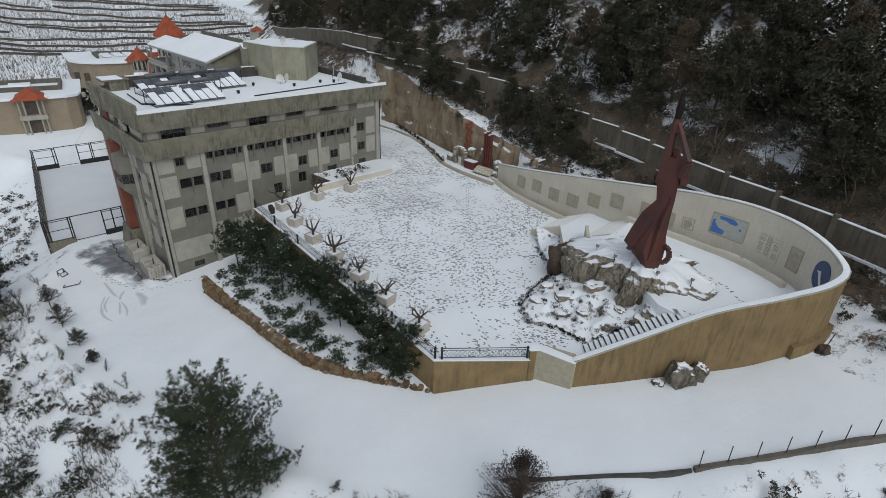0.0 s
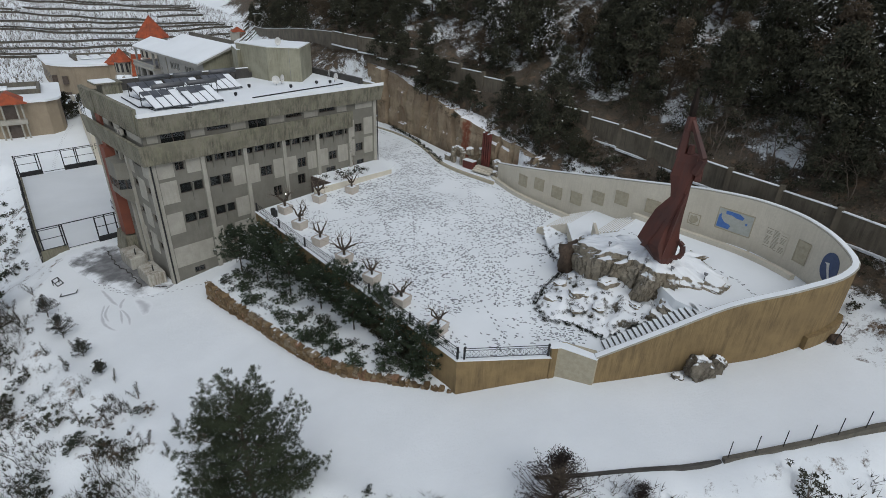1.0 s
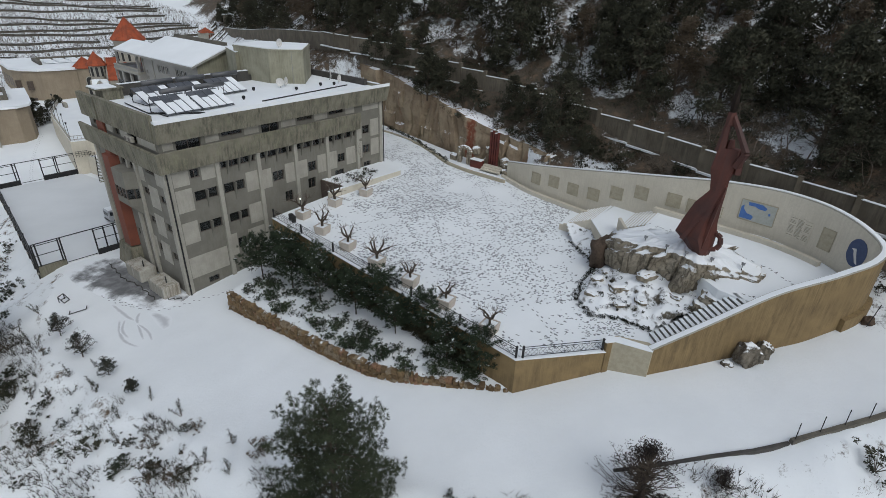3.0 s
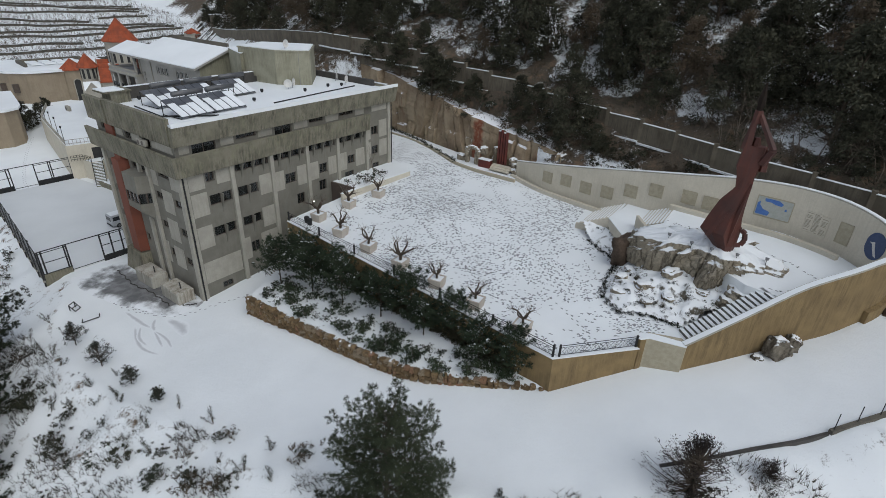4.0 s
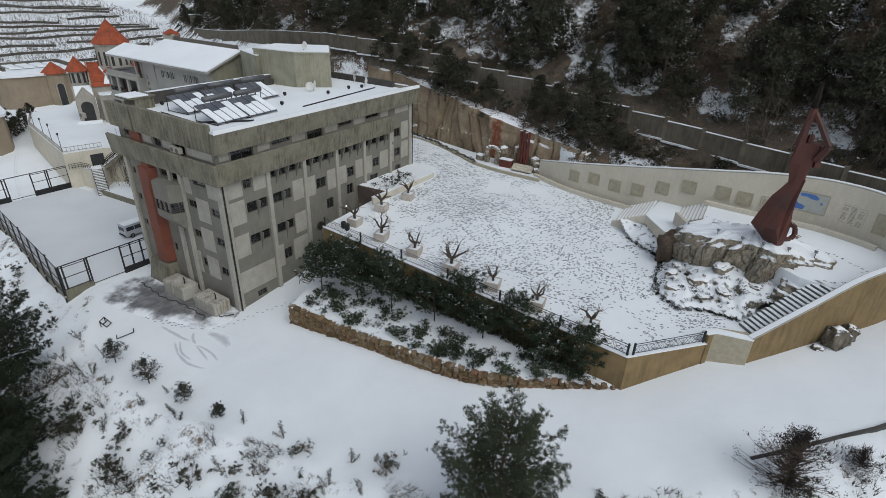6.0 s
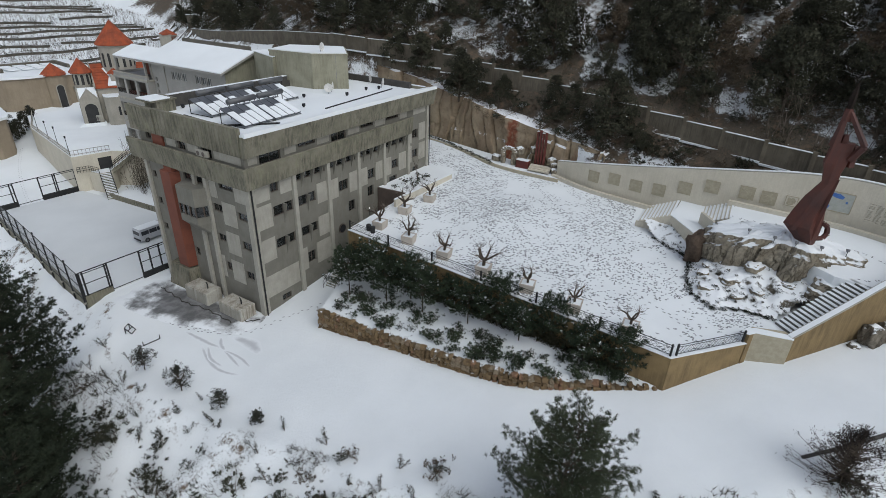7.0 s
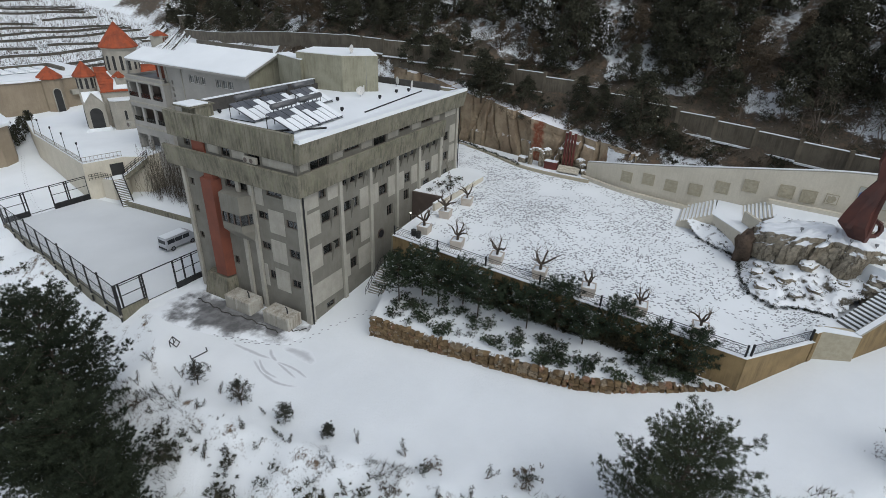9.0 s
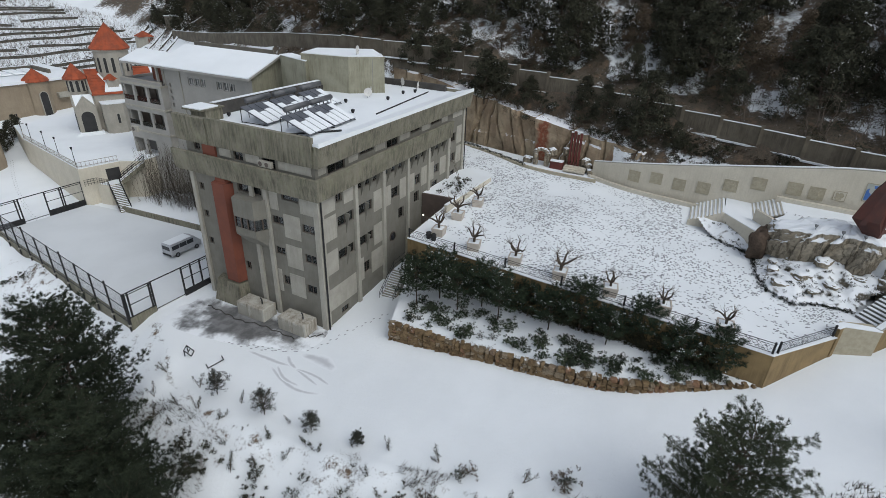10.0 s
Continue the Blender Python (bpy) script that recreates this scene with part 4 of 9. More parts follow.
def rock_bed():
    xs, ys = np.arange(31.5, 47.0, 0.28), np.arange(11.0, 30.0, 0.28)
    X, Y = np.meshgrid(xs, ys)
    keep = inside(X, Y, BED)
    outer = [(p[0], p[1], 0.0) for p in BED[:8]]
    d, _ = line_side(X, Y, outer)
    d = np.abs(d)
    n = np.array([[noise.fractal((x * 0.45, y * 0.45, 9.0), 0.75, 2.0, 5) for x in xs] for y in ys])
    ridge = np.array([[abs(noise.noise((x * 0.5 + y * 0.3, y * 0.55 - x * 0.2, 2.0))) for x in xs] for y in ys])
    Z = plaza_z(X) + 0.1 + np.clip(d, 0, 1.2) * 0.35 + np.clip(d - 1.2, 0, 9) * 0.36 + n * 0.35 * np.clip(d, 0, 1) + (0.35 - ridge) * 0.7 * np.clip(d - 0.6, 0, 1)
    Z = np.where(Y > 23.5, plaza_z(X) + 0.1 + np.clip(d, 0, 2.4) * 0.45 + n * 0.15, Z)
    idx, verts, faces = -np.ones(X.shape, int), [], []
    for i, j in np.argwhere(keep):
        idx[i, j] = len(verts)
        verts.append((X[i, j], Y[i, j], Z[i, j]))
    for i in range(X.shape[0] - 1):
        for j in range(X.shape[1] - 1):
            q = (idx[i, j], idx[i, j + 1], idx[i + 1, j + 1], idx[i + 1, j])
            if min(q) >= 0:
                faces.append(q)
    g = snow_topped("snowy_rockery", (0.12, 0.105, 0.08), (0.07, 0.065, 0.05), 1.2, 4.0, 0.75, height=0.08, thr=(0.78, 0.9))
    ob = cloud("rock_garden", verts, faces, g, None, True)
    return tagged(ob, "snowy rock garden slope with dark stones and low plants", "garden", "", "structure"), (X, Y, Z, keep)


garden, GARDEN = rock_bed()


def bed_height(x, y):
    X, Y, Z, keep = GARDEN
    i, j = np.argmin(abs(Y[:, 0] - y)), np.argmin(abs(X[0] - x))
    return float(Z[i, j])


# steep stair inside the front wall
STEEPSTONE = plain("grey_step_stone", (0.16, 0.155, 0.14), (0.11, 0.105, 0.095), 1.0, 8.0, 0.85, 0.006)
front = thing("front_stair", pose(0, 0, 0), "dark stone stair with snow on its nosings beside the wall", "stairs", "stairs of the monument")
N = 18
A, B = Vector((31.9, 14.1, 0.2)), Vector((36.7, 9.35, 3.85))
along = Vector((B.x - A.x, B.y - A.y, 0))
side = Vector((0.716, 0.698, 0)) * 0.95
for k in range(N):
    p, q = A + along * (k / N), A + along * ((k + 1) / N)
    z = A.z + (B.z - A.z) * (k + 1) / N
    bm = bmesh.new()
    prism(bm, [tuple((p - side)[:2]), tuple((q - side)[:2]), tuple((q + side)[:2]), tuple((p + side)[:2])], -0.6, z)
    part("step", bm, STEEPSTONE, front)
    q2 = p + (q - p) * 0.88
    bm = bmesh.new()
    prism(bm, [tuple((p - side)[:2]), tuple((q2 - side)[:2]), tuple((q2 + side)[:2]), tuple((p + side)[:2])], z + 0.003, z + 0.05)
    part("snow_strip", bm, SNOW, front)

# retaining wing beside the wide stair
wing = thing("wing_wall", pose(0, 0, 0), "cream stepped wing wall of the wide stair", "wall")
bm = bmesh.new()
n = 9
for k in range(n):
    y0, y1 = 29.5 - 3.7 * k / n, 29.5 - 3.7 * (k + 1) / n
    box(bm, 45.95, 46.28, y1, y0, 0.0, 0.95 + 1.75 * (k + 1) / n)
part("stepped_parapet", bm, CREAM, wing)
bm = bmesh.new()
ribbon(bm, [(46.1, 25.8), (41.55, 22.35)], 0.3, 0.0, 2.75)
part("parapet", bm, CREAM, wing)
bm = bmesh.new()
ribbon(bm, [(46.1, 25.8), (41.55, 22.35)], 0.36, 2.753, 2.83)
part("snow_cap", bm, SNOW, wing)
bm = bmesh.new()
ribbon(bm, [(46.0, 22.9), (43.4, 21.2)], 0.3, 2.3, 3.9)
part("upper_parapet", bm, CREAM, wing)


# ---------------------------------------------------------------- relief panels on the cream wall
def wall_frame(s):
    """The place on the wall's inner face a way s along it from its northern end, with the way along it."""
    pts = np.array(curve_offset(-0.27))[::-1]
    acc = np.r_[0, np.cumsum(np.linalg.norm(np.diff(pts[:, :2], axis=0), axis=1))]
    x, y = np.interp(s, acc, pts[:, 0]), np.interp(s, acc, pts[:, 1])
    x2, y2 = np.interp(s + 0.2, acc, pts[:, 0]), np.interp(s + 0.2, acc, pts[:, 1])
    return x, y, math.atan2(y2 - y, x2 - x)


def wall_s(y):
    pts = np.array(curve_offset(-0.27))[::-1]
    acc = np.r_[0, np.cumsum(np.linalg.norm(np.diff(pts[:, :2], axis=0), axis=1))]
    k = np.argmax(pts[:, 1] < y)
    return float(acc[k])


FAINT = plain("faint_lettering", (0.34, 0.315, 0.25), (0.29, 0.265, 0.21), 2.0, 12.0, 0.9, 0.002)


def relief(y, zc, w, h, label, mat=None, category="relief panel", rows=0):
    x, yy, ang = wall_frame(wall_s(y))
    root = thing("relief_panel", Matrix.Translation((x, yy, zc)) @ Matrix.Rotation(ang, 4, "Z"), label, category, "panels on the wall")
    bm = bmesh.new()
    box(bm, -w / 2, w / 2, -0.07, 0.01, -h / 2, h / 2)
    part("slab", bm, mat or STONEPANEL, root, bevel=0.02)
    rng = random.Random(int(y * 10))
    if rows:
        for k in range(rows):
            for c in range(2):
                if rng.random() < 0.9:
                    ww = (w / 2 - 0.12) * rng.uniform(0.7, 1.0)
                    u = -w / 2 + 0.08 + c * (w / 2 - 0.02)
                    z = h / 2 - 0.12 - (h - 0.2) * k / rows
                    bm = bmesh.new()
                    box(bm, u, u + ww, -0.085, -0.066, z - 0.055, z)
                    part("writing_bar", bm, FAINT, root)
    else:
        for a, b, c, d in ((-w / 2, w / 2, h / 2 - 0.07, h / 2), (-w / 2, w / 2, -h / 2, -h / 2 + 0.07), (-w / 2, -w / 2 + 0.07, -h / 2 + 0.07, h / 2 - 0.07), (w / 2 - 0.07, w / 2, -h / 2 + 0.07, h / 2 - 0.07)):
            bm = bmesh.new()
            box(bm, a, b, -0.105, -0.068, c, d)
            part("border", bm, STONEPANEL, root)
        bm = bmesh.new()
        rock_mesh(bm, (0, -0.03, 0), (w * 0.3, 0.09, h * 0.32), 0, y, 0.5)
        part("carving", bm, STONEPANEL, root)
    return root


for y, z in ((37.3, 2.75), (34.5, 3.15), (31.5, 3.0), (29.0, 3.2), (26.0, 4.2), (22.9, 5.1), (19.8, 5.3), (17.0, 5.2)):
    relief(y, z, 1.55, 1.5, "square carved sandstone relief panel on a cream wall")
relief(15.2, 5.4, 1.2, 1.15, "shallow pale plaster panel with an arched outline", CREAM)
relief(8.4, 6.1, 1.35, 2.0, "stone tablet with two columns of small unreadable writing", CREAM, "plaque", 15)
relief(7.2, 6.0, 1.35, 2.0, "stone tablet with two columns of small unreadable writing", CREAM, "plaque", 15)
relief(5.75, 6.1, 1.2, 2.0, "plain tall sandstone panel on a cream wall")
BLUE = plain("blue_mosaic", (0.055, 0.14, 0.40), (0.07, 0.18, 0.45), 3.0, 30.0, 0.5, 0.004)
MAPLAND = plain("map_land", (0.42, 0.43, 0.40), (0.36, 0.38, 0.33), 3.0, 22.0, 0.7, 0.004)
NAVY = plain("dark_blue_mosaic", (0.03, 0.055, 0.13), (0.04, 0.07, 0.16), 3.0, 30.0, 0.5, 0.004)

x, y, ang = wall_frame(wall_s(11.9))
wall_map = thing("wall_map", Matrix.Translation((x, y, 6.35)) @ Matrix.Rotation(ang, 4, "Z") @ Matrix.Diagonal((0.8, 1, 0.88, 1)), "large framed mosaic map with blue sea and pale land", "map")
bm = bmesh.new()
box(bm, -1.95, 1.95, -0.06, 0.01, -1.12, 1.12)
part("land", bm, MAPLAND, wall_map)


def blob(name, pts, mat, root, d0=-0.085, d1=-0.055):
    bm = bmesh.new()
    f = [bm.verts.new((u, d0, z)) for u, z in pts]
    b = [bm.verts.new((u, d1, z)) for u, z in pts]
    bm.faces.new(f), bm.faces.new(b[::-1])
    for k in range(len(pts)):
        bm.faces.new((f[k], f[(k + 1) % len(pts)], b[(k + 1) % len(pts)], b[k]))
    return part(name, bm, mat, root)


blob("sea", [(-1.85, 0.3), (-1.6, 0.55), (-1.55, 0.1), (-1.1, -0.35), (-0.55, -0.45), (-0.3, -0.6), (-0.45, -1.0), (-1.85, -1.0)], BLUE, wall_map)
blob("sea", [(-1.2, 0.95), (-0.7, 1.0), (0.4, 0.98), (0.95, 0.7), (0.8, 0.42), (0.1, 0.45), (-0.4, 0.62), (-1.1, 0.6)], BLUE, wall_map)
blob("lake", [(1.2, 0.2), (1.4, 0.25), (1.45, 0.0), (1.25, -0.05)], BLUE, wall_map)
for a, b, c, d in ((-2.0, 2.0, 1.12, 1.22), (-2.0, 2.0, -1.22, -1.12), (-2.05, -1.95, -1.12, 1.12), (1.95, 2.05, -1.12, 1.12)):
    bm = bmesh.new()
    box(bm, a, b, -0.11, 0.01, c, d)
    part("frame", bm, STONEPANEL, wall_map)
x, y, ang = wall_frame(wall_s(3.3))
oval = thing("oval_mosaic", Matrix.Translation((x, y, 6.2)) @ Matrix.Rotation(ang, 4, "Z"), "dark blue oval mosaic with a white figure-like swoosh", "mosaic")
blob("field", [(0.95 * math.cos(t), 1.25 * math.sin(t)) for t in (2 * math.pi * k / 28 for k in range(28))], NAVY, oval, -0.06, 0.0)
blob("swoosh", [(-0.55, 0.2), (-0.1, 0.35), (0.1, -0.2), (0.45, -0.9), (0.2, -0.85), (-0.15, -0.25), (-0.3, 0.1)], WHITEFRAME, oval, -0.085, -0.058)


# ---------------------------------------------------------------- railing
def railing(a, b, label):
    a, b = Vector((*a, 0.15)), Vector((*b, 0.15))
    d = b - a
    L = d.length
    root = thing("railing", Matrix.Translation(a) @ Matrix.Rotation(math.atan2(d.y, d.x), 4, "Z"), label, "railing", "plaza railings")
    for z, r in ((0.98, 0.03), (0.12, 0.022), (0.8, 0.018)):
        bm = bmesh.new()
        beam(bm, (0, 0, z), (L, 0, z), r, 5)
        part("rail", bm, METAL, root)
    n = max(1, round(L / 6.0))
    for k in range(n + 1):
        bm = bmesh.new()
        u = min(max(L * k / n, 0.12), L - 0.12)
        box(bm, u - 0.075, u + 0.075, -0.075, 0.075, -0.05, 1.1)
        part("post", bm, METAL, root, bevel=0.02)
    m = int(L / 0.62)
    for k in range(m):
        u = L * (k + 0.5) / m
        bm = bmesh.new()
        h = 0.3
        pts = [Vector((u + h * math.cos(t), 0, 0.46 + 0.33 * math.sin(t))) for t in (2 * math.pi * i / 8 for i in range(8))]
        for p, q in zip(pts, pts[1:] + pts[:1]):
            beam(bm, p, q, 0.012, 3)
        beam(bm, (u - 0.31, 0, 0.12), (u + 0.31, 0, 0.8), 0.012, 3)
        beam(bm, (u + 0.31, 0, 0.12), (u - 0.31, 0, 0.8), 0.012, 3)
        part("scroll", bm, METAL, root)
    return root


railing(RAIL_A, RAIL_B, "black wrought iron railing with scrolls along the plaza wall")
railing((23.25, 21.5), (28.3, 16.95), "black wrought iron railing with scrolls at the plaza's end")


# ---------------------------------------------------------------- plants
def leaf_arrays(points, size, rng, flat=0.0, aspect=2.2):
    """Small leaf blades of random lie about the points: vertices and faces."""
    n = len(points)
    d = rng.normal(size=(n, 3))
    d[:, 2] *= 1.0 - flat
    d /= np.linalg.norm(d, axis=1)[:, None]
    e = np.cross(d, rng.normal(size=(n, 3)))
    e /= np.linalg.norm(e, axis=1)[:, None] + 1e-9
    s = size * rng.uniform(0.6, 1.4, n)[:, None]
    a, b = d * s, e * s / aspect
    v = np.stack([points - a - b, points - a + b, points + a], 1).reshape(-1, 3)
    return v, np.arange(3 * n).reshape(n, 3)


def branch(bm, p, d, length, r, rng, depth, tips, bend=0.35, splits=3, droop=0.0):
    """A limb of a few bent pieces that splits into thinner ones; gathers the tips."""
    steps = 3
    for k in range(steps):
        q = p + d * (length / steps)
        r2 = r * (1 - 0.22)
        beam(bm, p, q, r, 5 if r > 0.04 else 3, r2)
        p, r = q, r2
        d = (d + Vector(rng.normal(size=3)) * bend * 0.5 - Vector((0, 0, droop))).normalized()
        tips.append((p.copy(), d.copy(), depth))
    if depth > 0:
        for _ in range(splits):
            nd = (d + Vector(rng.normal(size=3)) * 0.75).normalized()
            branch(bm, p, nd, length * rng.uniform(0.55, 0.8), r * 0.7, rng, depth - 1, tips, bend, splits, droop)


def clump_points(rng, centres, radii, per):
    """Points gathered in flattened tufts about the centres."""
    out = []
    for c, r in zip(centres, radii):
        q = rng.normal(size=(per, 3))
        q /= np.linalg.norm(q, axis=1)[:, None]
        q *= (rng.uniform(0.25, 1.0, per) ** 0.6)[:, None] * r
        q[:, 2] *= 0.6
        out.append(q + c)
    return np.concatenate(out)


def big_tree(name, seed, height, spread, mat, label, clumps=130, per=40, leaf=0.16, first=0.12, group="", cone=0.75, bark=None, tuft=(0.12, 0.22), gaps=-0.12, limbs=2, blade=2.2):
    """A broad evergreen: tapered trunk, limbs, and a crown of many small tufts with gaps."""
    rng = np.random.default_rng(seed)
    root = thing(name, Matrix.Identity(4), label, "tree", group)
    bm = bmesh.new()
    pts = [Vector((0, 0, -0.5))]
    for k in range(8):
        pts.append(Vector((rng.normal() * 0.12 * k * 0.4, rng.normal() * 0.12 * k * 0.4, height * 0.93 * (k + 1) / 8)))
    r0 = height * 0.022
    for k, (p, q) in enumerate(zip(pts, pts[1:])):
        beam(bm, p, q, r0 * (1 - k / 8.6), 7, r0 * (1 - (k + 1) / 8.6))
    centres, radii, k = [], [], 0
    while k < clumps:
        h = first + (1 - first) * rng.uniform() ** 0.85
        prof = math.sin(min(1.0, (1 - h) / cone) * math.pi / 2) ** 0.8
        ang = rng.uniform(0, 2 * math.pi)
        lobe = 0.78 + 0.5 * noise.noise((math.cos(ang) * 1.6, math.sin(ang) * 1.6, h * 3.5 + seed))
        rad = spread * prof * rng.uniform(0.2, 1.0) ** 0.5 * lobe
        c = np.array((rad * math.cos(ang), rad * math.sin(ang), height * h + rng.normal() * 0.2))
        if noise.noise(Vector(c) * (1.1 / spread * 3.0) + Vector((seed, 0, 0))) < gaps:
            continue
        centres.append(c)
        radii.append(spread * rng.uniform(*tuft))
        if k % limbs == 0:
            z0 = max(0.04, h - 0.16) * height
            m = Vector((c[0] * 0.55, c[1] * 0.55, z0 * 0.6 + c[2] * 0.4))
            beam(bm, (0, 0, z0), m, 0.05 * r0 / 0.12, 4, 0.022)
            beam(bm, m, tuple(c), 0.022, 3, 0.008)
        k += 1
    part("trunk", bm, bark or BARK, root)
    v, f = leaf_arrays(clump_points(rng, centres, radii, per), leaf, rng, aspect=blade)
    cloud("crown", v, f, mat, root)
    return root


def needle_arrays(points, dirs, length, width, rng):
    """Thin blades that spring from the points along the given directions."""
    n = len(points)
    e = np.cross(dirs, rng.normal(size=(n, 3)))
    e /= np.linalg.norm(e, axis=1)[:, None] + 1e-9
    L = length * rng.uniform(0.6, 1.25, n)[:, None]
    v = np.stack([points - e * width, points + e * width, points + dirs * L], 1).reshape(-1, 3)
    return v, np.arange(3 * n).reshape(n, 3)


def pine(name, seed, height, spread, mat, label, branches, group="", first=0.1, needles=24, length=0.26, width=0.028, droop=0.1, power=0.75, dense=1.0, fan=0.34, loose=0.15, snowy=0.0):
    """A conifer: trunk, whorls of limbs with side twigs, and a tuft of needles on every twig."""
    rng = np.random.default_rng(seed)
    root = thing(name, Matrix.Identity(4), label, "tree", group)
    bm = bmesh.new()
    r0, bent = height * 0.018, rng.normal(size=2) * 0.03 * height
    path = [Vector((bent[0] * t * t, bent[1] * t * t, -0.5 + (height + 0.4) * t)) for t in np.linspace(0, 1, 9)]
    for k, (p, q) in enumerate(zip(path, path[1:])):
        beam(bm, p, q, r0 * (1 - k / 8.5), 7, r0 * (1 - (k + 1) / 8.5))
    pts, aim = [], []
    for b in range(branches):
        h = first + (1 - first) * ((b + rng.uniform(0, 1)) / branches)
        size = spread * (1 - h) ** power * rng.uniform(0.6, 1.15) + 0.35
        ang = b * 2.39996 + rng.normal() * 0.25
        out = np.array((math.cos(ang), math.sin(ang), 0.0))
        side = np.array((-out[1], out[0], 0.0))
        a = np.array((bent[0] * h * h, bent[1] * h * h, height * h * 0.98))
        rise = (0.55 * h + 0.05) * rng.uniform(0.6, 1.4) - droop
        prev = a
        steps = max(3, int(size / 0.42 * dense))
        for k in range(1, steps + 1):
            t = k / steps
            c = a + out * size * t + np.array((0, 0, size * (rise * t + 0.22 * t * t))) + side * size * 0.06 * math.sin(4 * t + seed + b)
            if k == steps or k % 2 == 0:
                beam(bm, tuple(prev), tuple(c), 0.03 * (1 - 0.75 * t) * size ** 0.4 + 0.004, 3, 0.03 * (1 - t) * size ** 0.4 + 0.004)
                prev = c
            if t < 0.22:
                continue
            wide = size * fan * (1.15 - t) + 0.12
            for j in (-1.0, -0.5, 0.0, 0.5, 1.0):
                if rng.random() < 0.18:
                    continue
                p = c + side * wide * j * rng.uniform(0.6, 1.2) + out * wide * abs(j) * 0.5 + rng.normal(size=3) * loose
                p[2] += 0.1 * rng.normal()
                pts.append(p)
                aim.append(out * 0.5 + side * j * 0.5 + np.array((0, 0, 0.55)))
    for k in range(8):
        pts.append(np.array((bent[0], bent[1], height * (0.9 + 0.013 * k))))
        aim.append(np.array((0, 0, 1.0)))
    part("trunk", bm, BARK, root)
    pts, aim = np.repeat(np.array(pts), needles, axis=0), np.repeat(np.array(aim), needles, axis=0)
    d = aim + rng.normal(size=pts.shape) * 0.75
    d /= np.linalg.norm(d, axis=1)[:, None]
    v, f = needle_arrays(pts + rng.normal(size=pts.shape) * 0.05, d, length, width, rng)
    crown = cloud("crown", v, f, mat, root)
    if snowy:
        tip = pts[::needles][rng.random(len(pts) // needles) < snowy]
        tip = np.repeat(tip, 3, axis=0) + rng.normal(size=(3 * len(tip), 3)) * np.array((0.08, 0.08, 0.015)) + np.array((0, 0, 0.15))
        v, f = leaf_arrays(tip, 0.1, rng, flat=0.95, aspect=3.0)
        tagged(cloud("bough_snow", v, f, SNOW, crown), "", "", "", "stuff")
    return root


def bare_tree(name, seed, height, label, depth=3, splits=3, group="", r=0.07, lean=0.25, category="tree", mat=None, stems=1):
    rng = np.random.default_rng(seed)
    root = thing(name, Matrix.Identity(4), label, category, group)
    for s in range(stems):
        bm = bmesh.new()
        tips = []
        d = Vector((rng.normal() * lean, rng.normal() * lean, 1.0)).normalized()
        branch(bm, Vector((rng.normal() * 0.05 * stems, rng.normal() * 0.05 * stems, -0.1)), d, height * 0.42, r, rng, depth, tips, 0.3, splits)
        part("trunk" if stems == 1 else "stem", bm, mat or BARK, root)
    return root


def place(src, x, y, z, turn=0.0, size=1.0):
    return copy_thing(src, Matrix.Translation((x, y, z)) @ Matrix.Rotation(radians(turn), 4, "Z") @ Matrix.Scale(size, 4))


def at(src, x, y, z, turn=0.0, size=1.0):
    src.matrix_basis = Matrix.Translation((x, y, z)) @ Matrix.Rotation(radians(turn), 4, "Z") @ Matrix.Scale(size, 4)
    return src


TABLE_X, TABLE_Y = np.arange(-30, 130, 0.5), np.arange(-40, 345, 0.5)
TABLE = ground_height(*np.meshgrid(TABLE_X, TABLE_Y))[0]


def gz(x, y):
    """The ground's height, from a table of half metres."""
    u, v = (x + 30) / 0.5, (y + 40) / 0.5
    i, j = min(max(int(u), 0), len(TABLE_X) - 2), min(max(int(v), 0), len(TABLE_Y) - 2)
    a, b = u - i, v - j
    return float((TABLE[j, i] * (1 - a) + TABLE[j, i + 1] * a) * (1 - b) + (TABLE[j + 1, i] * (1 - a) + TABLE[j + 1, i + 1] * a) * b)


PINE = leaf_material("pine_needles", (0.026, 0.040, 0.024), (0.072, 0.092, 0.056), 0.06)
OAK = leaf_material("evergreen_leaves", (0.034, 0.037, 0.025), (0.087, 0.084, 0.057), 0.02)
OAKSNOW = leaf_material("snowy_leaves", (0.036, 0.038, 0.026), (0.08, 0.075, 0.052), 0.2)
NEAR = leaf_material("foreground_needles", (0.034, 0.046, 0.027), (0.095, 0.108, 0.062), 0.0)
BROWNLEAF = leaf_material("dead_brown_leaves", (0.085, 0.066, 0.047), (0.15, 0.115, 0.08), 0.03)
TWIG = plain("bare_twigs", (0.10, 0.08, 0.062), (0.16, 0.128, 0.10), 1.5, 9.0, 0.9, 0.003)

# planters with pruned trees
PLANTERS = [(24.65, 25.3), (25.4, 30.3), (26.15, 35.0), (26.8, 39.9), (27.45, 44.7), (28.3, 49.6), (29.55, 54.35), (34.4, 54.2), (39.15, 53.6)]


